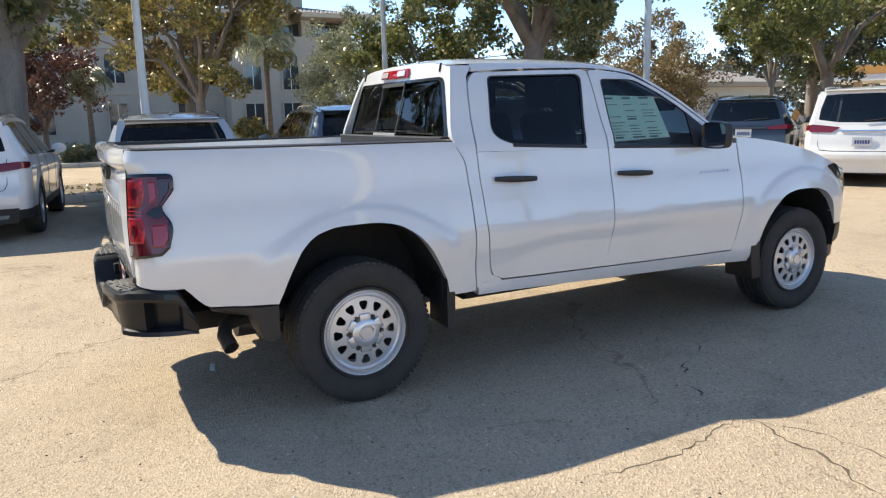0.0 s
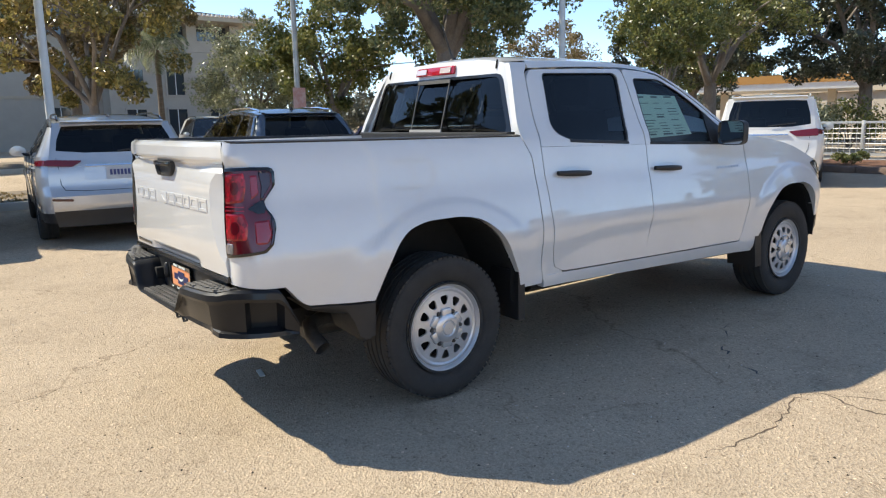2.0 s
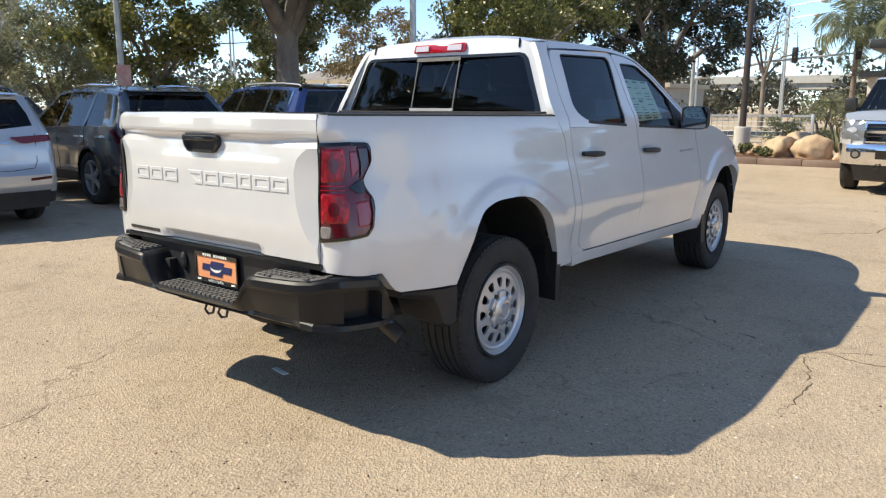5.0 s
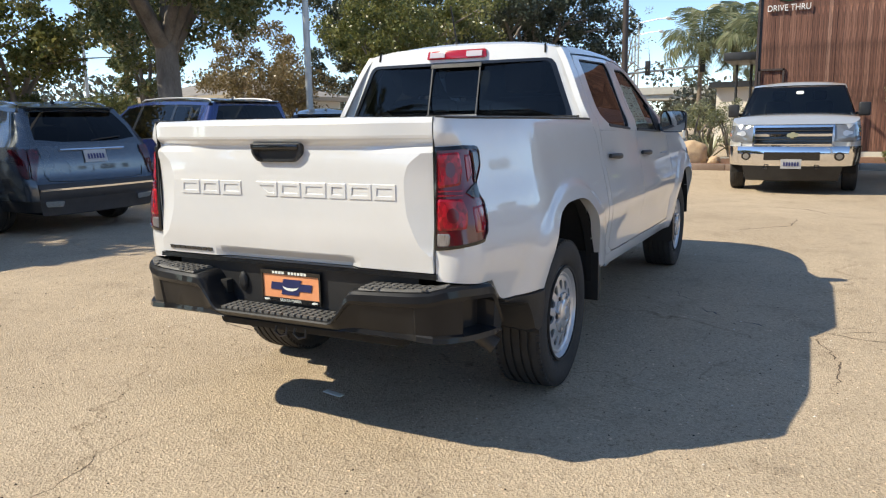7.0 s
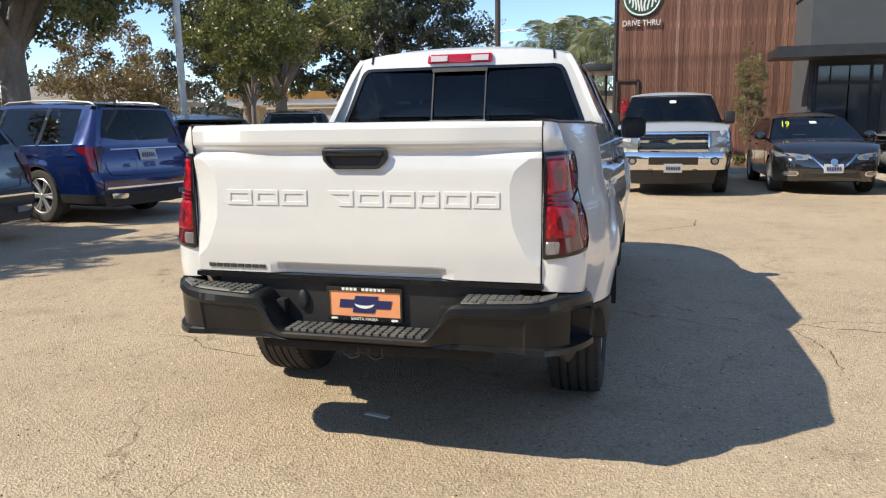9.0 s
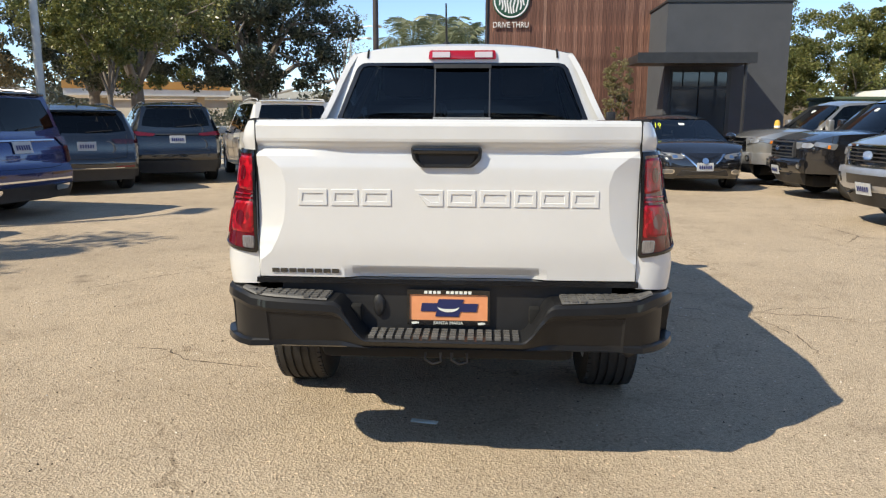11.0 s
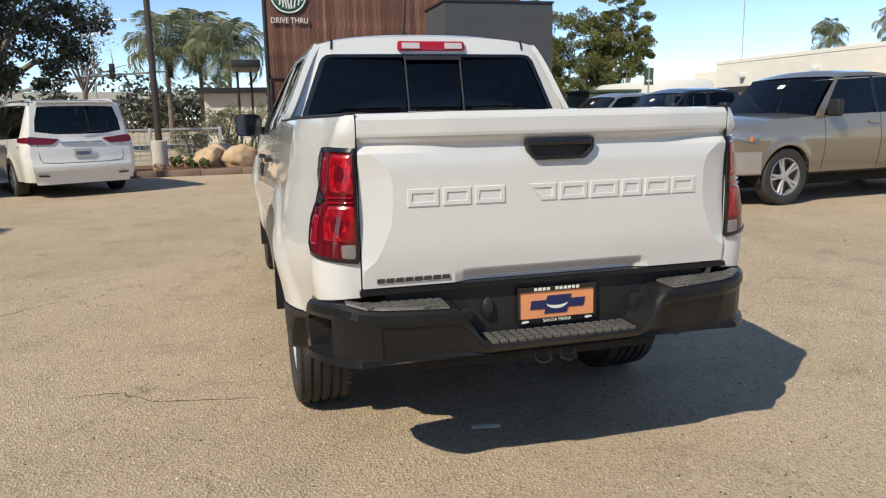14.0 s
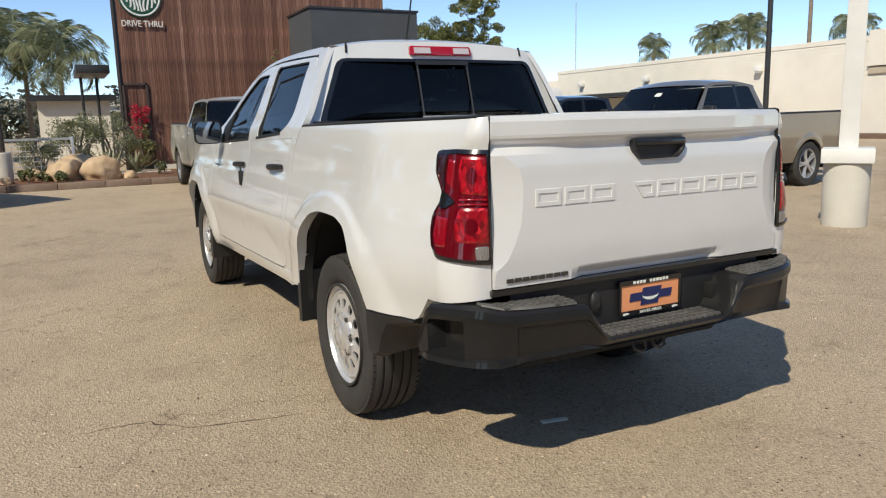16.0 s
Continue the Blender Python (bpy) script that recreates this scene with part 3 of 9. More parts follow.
def steel_wheel(parent, m, dark=False):
    """Silver steel wheel with twelve slots, lobed centre cap and a ribbed tyre; +y faces out."""
    hub = new("wheel")
    hub.parent, hub.matrix_basis = parent, m
    R, W = TYRE_R, 0.126
    prof = [(0.236, 0.095), (0.252, 0.112), (0.290, 0.124), (0.325, W), (0.345, 0.121), (0.352, 0.118), (0.360, 0.108), (0.369, 0.092)]
    for g in (0.062, 0.022, -0.022, -0.062):
        prof += [(R, g + 0.010), (R, g + 0.0065), (R - 0.010, g + 0.0055), (R - 0.010, g - 0.0055), (R, g - 0.0065), (R, g - 0.010)]
    prof += [(0.369, -0.092), (0.360, -0.108), (0.325, -W), (0.29, -0.124), (0.236, -0.10)]
    bm = lathe(prof, 72)
    # shoulder blocks
    blocks = bmesh.new()
    for side in (1, -1):
        for k in range(72):
            b = box(0.346, 0.3672, -0.014, 0.014, -0.0110, 0.0110)
            bmesh.ops.transform(b, matrix=Matrix.Rotation(-2 * math.pi * k / 72, 4, "Y") @ Matrix.Translation((0, side * 0.099, 0)), verts=b.verts)
            join(blocks, b)
    tyre = part("tyre", bm, RUBBER, hub, "black ribbed all-season tyre")
    tagged(part("tread_shoulder", blocks, RUBBER, tyre), kind="stuff")
    ring = lathe([(0.226, 0.117), (0.237, 0.119), (0.238, 0.108), (0.227, 0.098)], 64, closed=True)
    part("bead", ring, RUBBER, tyre)
    bm = lathe([(0.236, 0.098), (0.236, 0.106), (0.231, 0.110), (0.224, 0.108), (0.220, 0.102), (0.215, 0.092), (0.210, 0.086), (0.206, 0.087), (0.203, 0.098), (0.197, 0.099), (0.192, 0.096), (0.187, 0.093),
                (0.190, 0.02), (0.195, -0.09), (0.236, -0.10)], 64)
    # the dish: twelve sectors, each with a rounded slot
    dish = table([(0.09, 0.104), (0.115, 0.103), (0.128, 0.101), (0.15, 0.098), (0.187, 0.093)])

    def disc(a, r, lift=0.0):
        return Vector((r * math.cos(a), dish(r) + lift, r * math.sin(a)))
    for k in range(12):
        a0, half = 2 * math.pi * k / 12, math.pi / 12
        outer = [(a0 - half + 2 * half * t / 6, 0.187) for t in range(7)] + [(a0 + half, 0.155), (a0 + half, 0.125)] + [(a0 + half - 2 * half * t / 6, 0.092) for t in range(7)] + [(a0 - half, 0.125), (a0 - half, 0.155)]
        core = [(a0 - 0.125, 0.1665), (a0 + 0.125, 0.1665), (a0 + 0.160, 0.152), (a0 + 0.085, 0.119), (a0 - 0.085, 0.119), (a0 - 0.160, 0.152)]
        inner = rounded([Vector((p[0] * 0.16, p[1])) for p in core], 0.011, 3)
        scaled = [(p[0] * 0.16, p[1]) for p in outer]
        join(bm, band(scaled, [tuple(p) for p in inner], lambda a, r, lift: disc(a / 0.16, r, lift), 0.0, 40, 0.010))
    rim = part("rim", bm, RIM_SILVER, hub, "silver painted steel rim with twelve slots")
    bm = lathe([(0.001, 0.133), (0.032, 0.133), (0.037, 0.127), (0.043, 0.131), (0.060, 0.129), (0.074, 0.121), (0.082, 0.100)], 36)
    for k in range(6):
        a = 2 * math.pi * (k + 0.5) / 6
        b = box(0.050, 0.102, 0.096, 0.121, -0.031, 0.031, 0.008)
        bmesh.ops.transform(b, matrix=Matrix.Rotation(-a, 4, "Y"), verts=b.verts)
        join(bm, b)
    cap = part("centre_cap", bm, CAP_SILVER, rim, "silver six-lobed centre cap")
    for k in range(6):
        a = 2 * math.pi * k / 6
        b = lathe([(0.001, 0.115), (0.009, 0.114), (0.011, 0.096)], 8)
        bmesh.ops.transform(b, matrix=Matrix.Translation((0.092 * math.cos(a), 0, 0.092 * math.sin(a))), verts=b.verts)
        part("lug_nut", b, DARK_STEEL, rim)
    bm = lathe([(0.001, -0.03), (0.182, -0.03), (0.182, -0.05), (0.001, -0.05)], 40)
    part("brake_disc", bm, LINER, hub, "dark brake drum behind the rim")
    return hub


def tail_lamp(truck, sgn, surf):
    def yy(y):  # wrap position of a point of the rear face
        return SMIN + (y - YIN) * 0.82
    outline = [(yy(0.706), 1.236), (-1.0, 1.240), (-0.872, 1.236), (-0.858, 1.222), (-0.862, 1.160), (-0.918, 1.092), (-0.915, 1.070), (-0.885, 1.022), (-0.882, 0.985), (-0.905, 0.905), (-0.945, 0.878), (yy(0.76), 0.856), (yy(0.706), 0.852)]
    rim = resample([(a, b) for a, b in outline], 80)
    cen = Vector((-1.04, 1.045))
    inner = [cen + (p - cen) * 0.93 for p in rim]
    lamp = part("tail_lamp", loops([[surf(p.x, p.y, -0.01) for p in rim], [surf(p.x, p.y, 0.010) for p in rim], [surf(p.x, p.y, 0.014) for p in inner], [surf(p.x, p.y, 0.002) for p in inner]]), GLOSS_BLACK, truck, "red tail lamp in a black surround")
    part("lens", patch([tuple(p) for p in inner], surf, 0.009, 0.0, 5), DARK_RED, lamp, "dark red outer lens")

    def chamber(name, pts, mat, lift, r=0.012, label=""):
        o = resample(rounded([Vector(p) for p in pts], r, 3), 48)
        c = sum(o, Vector((0, 0))) / len(o)
        i = [c + (p - c) * 0.86 for p in o]
        bm = loops([[surf(p.x, p.y, 0.004) for p in o], [surf(p.x, p.y, lift - 0.003) for p in o], [surf(p.x, p.y, lift) for p in i]])
        join(bm, patch([tuple(p) for p in i], surf, lift, 0.0, 3))
        return part(name, bm, mat, lamp, label)
    chamber("brake_light", [(yy(0.728), 1.212), (-1.050, 1.216), (-1.035, 1.165), (-1.060, 1.095), (yy(0.728), 1.085)], RED_SPARKLE, 0.013, label="faceted red lens with its sparkle painted in bright cells")
    chamber("turn_light", [(yy(0.728), 1.046), (-1.060, 1.046), (-1.035, 0.995), (-1.050, 0.934), (yy(0.728), 0.928)], RED_SPARKLE, 0.013, label="faceted red lens with its sparkle painted in bright cells")
    for z in (1.152, 0.985):  # round reflector bowls behind the lens
        bowl = [(-1.122 + 0.032 * math.cos(t), z + 0.028 * math.sin(t)) for t in [2 * math.pi * k / 24 for k in range(24)]]
        part("reflector_bowl", patch(bowl, surf, 0.0142, 0.004, 2), DARK_RED, lamp)
    for z in (1.058, 1.074):
        part("light_band", patch([(yy(0.735), z - 0.003), (-1.055, z - 0.003), (-1.055, z + 0.003), (yy(0.735), z + 0.003)], surf, 0.015, 0.006, 2), RED_LENS, lamp)
    chamber("light_panel", [(-1.006, 1.204), (-0.950, 1.206), (-0.950, 1.128), (-1.006, 1.104)], PANEL_RED, 0.013, 0.005)
    chamber("light_panel", [(-0.998, 1.012), (-0.908, 1.016), (-0.905, 0.945), (-0.930, 0.915), (-0.998, 0.915)], PANEL_RED, 0.013, 0.005)
    chamber("outer_chamber", [(-0.940, 1.222), (-0.877, 1.220), (-0.880, 1.165), (-0.928, 1.102), (-0.946, 1.098), (-0.926, 1.158)], SMOKED, 0.016)
    chamber("outer_chamber", [(-0.902, 1.030), (-0.890, 1.012), (-0.893, 0.965), (-0.912, 0.905), (-0.922, 0.900), (-0.902, 0.96)], SMOKED, 0.016)
    chamber("reverse_light", [(yy(0.724), 0.918), (yy(0.808), 0.918), (yy(0.800), 0.872), (yy(0.724), 0.868)], REVERSE_LENS, 0.014)
    # black wedge between the lamp's two chambers
    part("divider", patch([(-1.03, 1.066), (-0.975, 1.090), (-0.925, 1.100), (-0.922, 1.070), (-0.930, 1.046), (-0.975, 1.044)], surf, 0.016, 0.01, 2), GLOSS_BLACK, lamp)


def door_handle(truck, x0, x1, z, sgn, surf):
    bm = bmesh.new()
    rows = []
    for k in range(13):
        t = k / 12
        x, zz = lerp(x0, x1, t), z - 0.012 * t
        out = 0.036 * math.sin(math.pi * min(1, max(0, 0.06 + t * 0.9))) ** 0.45
        h = 0.0175 * (0.75 + 0.25 * math.sin(math.pi * t))
        base = surf(x, zz)
        c = Vector((x, base.y + sgn * out, zz))
        rows.append([c + Vector((0, sgn * 0.011 * math.cos(a), h * math.sin(a))) for a in [2 * math.pi * q / 10 for q in range(10)]])
    loops(rows, bm, True, True)
    handle = part("door_handle", bm, BLACK_PLASTIC, truck, "black pull handle")
    cup = patch([(lerp(x0, x1, 0.5) + 0.085 * math.cos(a), z - 0.004 + 0.034 * math.sin(a)) for a in [2 * math.pi * q / 28 for q in range(28)]],
                lambda a, b, l: surf(a, b, l - 0.012 * max(0, 1 - ((a - lerp(x0, x1, 0.5)) / 0.085) ** 2 - ((b - z + 0.004) / 0.034) ** 2)), 0.0015, 0.0, 4)
    part("handle_cup", cup, WHITE, handle)


def add_truck():
    truck = thing("pickup_truck", "clean white crew-cab pickup truck with black bumper and silver steel wheels", "pickup truck", pose(0, 0, 0))
    for sgn in (1, -1):
        surf = truck_side(sgn)
        arch_z = table(REAR_ARCH)
        # bed side
        svals = dense((SMIN, XR + RC, 14), (XR + RC, -0.86, 3), (-0.86, -0.75, 4), (-0.75, -0.452, 7), (-0.452, -0.32, 10), (-0.32, 0.28, 18), (0.28, 0.456, 10), (0.456, 0.47, 1), (0.47, 0.637, 5))
        bot = table([(-0.86, 0.715), (-0.75, 0.615), (-0.46, 0.603)])

        def bed_bottom(s):
            if s < -0.452:
                return bot(s) if s > -0.86 else lerp(0.735, 0.715, sstep(SMIN, -0.86, s))
            if s <= 0.456:
                return arch_z(s)
            return 0.515 if s > 0.465 else 0.60
        smap = pick(svals)
        top = table([(SMIN, 1.343), (0.64, 1.322)])

        def bed(u, v):
            s = smap(u)
            s = s if s < 0.5 else min(s, CAB_REAR(lerp(bed_bottom(s), top(s), v)) - 0.012 + 0.0 * u)
            if u == 1:
                s = CAB_REAR(lerp(bed_bottom(0.6), top(0.6), v)) - 0.007
            return s, lerp(bed_bottom(s), top(s), v)
        part("bed_side", panel(surf, bed, len(svals) - 1, 26, 0.05), WHITE, truck, "white bed side with flared wheel arch", 50)
        # rail cap along the bed's top
        rail = [(s, top(s)) for s in [lerp(-1.10, 0.55, k / 20) for k in range(21)]]
        bm = loops([[surf(s, z, 0.002) + Vector((0, 0, dz)) - Vector((0, sgn * dy, 0)) for dy, dz in ((0.0, -0.002), (-0.001, 0.005), (0.02, 0.010), (0.07, 0.010), (0.075, -0.01))] for s, z in rail], None, True, True, True)
        part("rail_cap", bm, BLACK_PLASTIC, truck, "black plastic bed rail cap")
        # inner bed wall
        part("bed_wall", grid(lambda u, v: Vector((lerp(-1.0, 0.56, u), sgn * (0.755 - 0.01 * v), lerp(0.99, 1.325, v))), 6, 3), WHITE, truck)
        # cab corner, doors, fender
        part("cab_corner", panel(surf, lambda u, v: (lerp(CAB_REAR(z := lerp(0.53, 1.73, v)), RDOOR_L(min(z, 1.66)) - 0.006 - 0.0 * u if z < 1.665 else lerp(RDOOR_L(1.66) - 0.006, 0.79, (z - 1.665) / 0.065), u), z), 4, 40), WHITE, truck)
        part("rear_door", panel(surf, lambda u, v: (lerp(RDOOR_L(z := lerp(0.558, 1.25, v)), BGAP(z) - 0.004, u), lerp(DOOR_BOT(lerp(0.75, 1.55, u)), BELT(lerp(0.7, 1.6, u)), v)), 18, 26), WHITE, truck, "white rear door", 50)
        part("front_door", panel(surf, lambda u, v: (lerp(BGAP(z := lerp(0.53, 1.24, v)) + 0.004, FDOOR_R(z) - 0.004, u), lerp(DOOR_BOT(lerp(1.55, 2.65, u)), BELT(lerp(1.6, 2.7, u)), v)), 20, 26), WHITE, truck, "white front door", 50)
        rwin = rounded([(0.872, 1.672), (1.512, 1.686), (1.535, 1.665), (1.437, 1.262), (0.93, 1.290), (0.835, 1.330), (0.812, 1.38)], [0.03, 0.02, 0.02, 0.015, 0.05, 0.04, 0.06])
        rout = [(RDOOR_L(1.262) + 0.0, 1.262), (RDOOR_L(1.45), 1.45), (RDOOR_L(1.62), 1.62), (0.765, 1.672), (0.80, 1.690), (1.2, 1.704), (1.57, 1.712), (1.593, 1.700), (1.593, 1.45), (1.594, 1.243), (1.2, BELT(1.2))]
        part("rear_door_frame", band(rout, [tuple(p) for p in rwin], surf, 0.0, 96, 0.025), WHITE, truck)
        part("rear_side_window", patch([tuple(p) for p in rwin], surf, -0.014, 0.0, 4), GLASS, truck, "dark privacy glass")
        fwin = rounded([(1.672, 1.655), (1.94, 1.652), (2.12, 1.565), (2.29, 1.455), (2.435, 1.335), (2.435, 1.222), (1.645, 1.252)], [0.03, 0.05, 0.05, 0.05, 0.02, 0.015, 0.015])
        fout = [(1.602, 1.243), (1.603, 1.45), (1.603, 1.700), (1.63, 1.710), (1.80, 1.700), (1.93, 1.675), (2.10, 1.597), (2.28, 1.490), (2.47, 1.352), (2.56, 1.28), (2.60, BELT(2.6)), (2.1, BELT(2.1))]
        part("front_door_frame", band(fout, [tuple(p) for p in fwin], surf, 0.0, 96, 0.025), WHITE, truck)
        part("front_side_window", patch([tuple(p) for p in fwin], surf, -0.014, 0.0, 4), GLASS_CLEAR, truck, "lightly tinted side window")
        # black belt mouldings and window channels
        for win in (rwin, fwin):
            c = sum((Vector(p[:2]) for p in win), Vector((0, 0))) / len(win)
            inn = [tuple(c + (Vector(p[:2]) - c) * 0.965) for p in win]
            part("window_channel", band([tuple(p) for p in win], inn, surf, -0.006, 96, 0.012), BLACK_PLASTIC, truck)
        for a, b, za, zb in ((0.93, 1.437, 1.288, 1.260), (1.645, 2.45, 1.250, 1.220)):
            part("belt_moulding", loops([[surf(lerp(a, b, k / 8), lerp(za, zb, k / 8) + dz, l) for dz, l in ((-0.010, 0.001), (-0.006, 0.006), (0.006, 0.006), (0.008, -0.012))] for k in range(9)], None, True, True), BLACK_PLASTIC, truck)
        part("sail_panel", patch([(2.30, 1.228), (2.30, 1.43), (2.44, 1.325), (2.47, 1.225)], surf, 0.004, 0.012, 3), BLACK_PLASTIC, truck)
        # roof rail strip above the doors down to the pillar foot
        part("roof_rail", panel(surf, lambda u, v: (s := lerp(0.785, 2.66, u), lerp(DOOR_TOP(s) + 0.006, ROOF_EDGE(s), v)), 44, 3, 0.02), WHITE, truck)
        # sill
        part("sill", panel(surf, lambda u, v: (lerp(0.655, 2.80, u), lerp(lerp(0.488, 0.425, u), DOOR_BOT(lerp(0.655, 2.8, u)) - 0.008, v)), 12, 5, 0.05), WHITE, truck)
        part("sill_cover", loops([[Vector((x, sgn * y, z)) for y, z in ((0.875, lerp(0.486, 0.424, (x - 0.655) / 2.145) - 0.003), (0.83, 0.452), (0.66, 0.46), (0.66, 0.52), (0.83, 0.52))] for x in (0.60, 1.5, 2.85)], None, True, True), LINER, truck)
        # front fender
        fz = table(FRONT_ARCH)
        hood = table([(2.6, 1.262), (2.74, 1.262), (3.0, 1.235), (3.24, 1.195), (3.45, 1.14), (3.6, 1.085), (3.76, 1.03), (4.0, 0.98), (4.2, 0.95)])
        fvals = dense((2.705, 2.885, 5), (2.885, 3.03, 10), (3.03, 3.60, 16), (3.60, 3.716, 9), (3.716, 3.75, 2), (3.75, 4.195, 16))
        fmap = pick(fvals)

        def fender(u, v):
            s = fmap(u)
            lo = (0.445 if s < 2.86 else 0.56) if s < 2.885 else fz(s) if s <= 3.716 else 0.60
            s2 = FDOOR_R(lerp(lo, 1.23, v)) + 0.005 if u == 0 else s
            return s2, lerp(lo, hood(s), v)
        part("front_fender", panel(surf, fender, len(fvals) - 1, 24, 0.05), WHITE, truck, "white front fender", 50)
        part("front_bumper_corner", panel(surf, lambda u, v: (lerp(3.745 - 0.03 * (1 - v), 4.195, u), lerp(0.33, 0.592, v)), 14, 6, 0.05), BLACK_PLASTIC, truck, "black front bumper corner")
        lampo = rounded([(3.60, 1.03), (3.70, 1.045), (4.0, 0.985), (4.12, 0.92), (3.95, 0.88), (3.74, 0.93)], 0.03)
        head = part("head_lamp", patch([tuple(p) for p in lampo], surf, 0.006, 0.012, 4), GLOSS_BLACK, truck, "dark head lamp")
        part("lens", patch([(3.75, 1.005), (4.0, 0.965), (4.05, 0.93), (3.8, 0.945)], surf, 0.010, 0.004, 2), CLEAR_LENS, head)
        part("upper_fender", panel(surf, lambda u, v: (lerp(2.585, 2.70, u), lerp(BELT(2.6) - 0.002, max(BELT(2.6) + 0.004, min(1.262, 1.35 - 0.75 * (lerp(2.585, 2.70, u) - 2.5))), v)), 3, 3, 0.01), WHITE, truck)
        # wheel wells: black liners behind the arches
        for hx, arch in ((0.0, REAR_ARCH), (3.337, FRONT_ARCH)):
            pts = [(arch[0][0] + 0.0, 0.44)] + arch + [(arch[-1][0], 0.44)]
            rows = [[Vector((hx + (x - hx) * k, sgn * y, 0.36 + (z - 0.36) * k)) for x, z in pts] for y, k in ((0.900, 1.0), (0.855, 1.0), (0.845, 1.03), (0.60, 1.05), (0.48, 1.05))]
            part("wheel_well", loops(rows, None, False, True, False), LINER, truck)
        # mud guards
        part("mud_flap", loops([[Vector((x, sgn * y, z)) for x, y in ((0.452, 0.925), (0.500, 0.925), (0.512, 0.70), (0.47, 0.68))] for z in (0.335, 0.36, 0.50, 0.605)], None, True, True), BLACK_PLASTIC, truck, "black mud flap")
        part("mud_flap", loops([[Vector((x + 0.10 * (0.58 - z), sgn * y, z)) for x, y in ((2.80, 0.925), (2.885, 0.925), (2.895, 0.72), (2.80, 0.70))] for z in (0.30, 0.33, 0.46, 0.578)], None, True, True), BLACK_PLASTIC, truck, "black mud flap")
        rows = []
        for x, zb, zt in ((-0.745, 0.585, 0.612), (-0.66, 0.562, 0.608), (-0.585, 0.548, 0.604), (-0.555, 0.50, 0.602), (-0.530, 0.425, 0.600), (-0.495, 0.405, 0.600), (-0.455, 0.42, 0.600)):
            y = truck_half(x, 0.6) + 0.004
            rows.append([Vector((x, sgn * yy, z)) for yy, z in ((y - 0.25, zb + 0.02), (y - 0.045, zb), (y - 0.006, zb + 0.015), (y, lerp(zb, zt, 0.55)), (y + 0.002, zt - 0.006), (y - 0.01, zt - 0.001), (y - 0.25, zt - 0.001))])
        part("rear_valance", loops(rows, None, True, True), BLACK_PLASTIC, truck, "black plastic valance behind the wheel")
        tail_lamp(truck, sgn, surf)
        door_handle(truck, 0.782, 1.052, 1.112, sgn, surf)
        door_handle(truck, 1.645, 1.912, 1.094, sgn, surf)
        for hx in WHEEL_X:
            steel_wheel(truck, pose(hx, sgn * 0.760, HUB_Z, 0, 0, 0) if sgn > 0 else pose(hx, sgn * 0.760, HUB_Z, 0, 0, 180))
        # door mirror: black housing on an arm
        body = bmesh.new()
        mrows = []
        for k in range(9):
            t = k / 8
            x = lerp(2.345, 2.445, t)
            f = math.sin(math.pi * (0.12 + 0.76 * t) / 1.0) ** 0.6 if t > 0.35 else 1.0
            hy, hz = 0.095 * f, 0.082 * f
            c = Vector((x, sgn * 0.975, 1.292))
            mrows.append([c + Vector((0, sgn * hy * abs(math.cos(a)) ** 0.42 * math.copysign(1, math.cos(a)), hz * abs(math.sin(a)) ** 0.42 * math.copysign(1, math.sin(a)))) for a in [2 * math.pi * q / 28 for q in range(28)]])
        loops(mrows, body, False, True)
        mir = part("door_mirror", body, BLACK_PLASTIC, truck, "black door mirror")
        rim = mrows[0]
        c = sum(rim, Vector()) / len(rim)
        part("mirror_frame", loops([rim, [c + (p - c) * 0.93 + Vector((0.004, 0, 0)) for p in rim], [c + (p - c) * 0.91 + Vector((0.02, 0, 0)) for p in rim]]), GLOSS_BLACK, mir)
        part("mirror_glass", fill([c + (p - c) * 0.915 + Vector((0.012, 0, 0)) for p in rim]), base_mat("mirror_silver", (0.42, 0.44, 0.47), 0.03, 1.0), mir, "mirror glass")
        part("mirror_arm", tube([(2.42, sgn * 0.84, 1.245), (2.42, sgn * 0.88, 1.25), (2.41, sgn * 0.93, 1.262)], [0.034, 0.030, 0.03], 10), BLACK_PLASTIC, mir)
        # seats
        for x in (1.86, 1.22):
            seat = part("seat", box(x - 0.22, x + 0.30, sgn * 0.36 - 0.24, sgn * 0.36 + 0.24, 0.72, 0.92, 0.05), CABIN, truck)
            b = box(-0.07, 0.07, -0.23, 0.23, 0.0, 0.62, 0.05)
            bmesh.ops.transform(b, matrix=pose(x - 0.22, sgn * 0.36, 0.86, 0, -14, 0), verts=b.verts)
            part("seat_back", b, CABIN, seat)
            b = box(-0.05, 0.05, -0.13, 0.13, 0.0, 0.19, 0.04)
            bmesh.ops.transform(b, matrix=pose(x - 0.38, sgn * 0.36, 1.49 if x > 1.2 else 1.42, 0, -8, 0), verts=b.verts)
            part("headrest", b, CABIN, seat)

    # roof, windscreen, bonnet: sheets between the two sides
    def roof(u, v):
        x = lerp(0.655, 1.90, u)
        e = HALF(ROOF_EDGE(x))
        t = 2 * v - 1
        rise = 0.044 * sstep(0.62, 0.80, x) + 0.010
        return Vector((x - 0.02 * (1 - t * t) * (1 - u) * 0 + (0.10 * (1 - t * t)) * sstep(0.8, 1.0, u), t * e, ROOF_EDGE(x) + rise * (1 - abs(t) ** 2.6)))
    part("roof", grid(roof, 22, 24), WHITE, truck, "white roof panel", 60)

    def screen(u, v):
        t = 2 * v - 1
        x = lerp(1.895, 2.66, u)
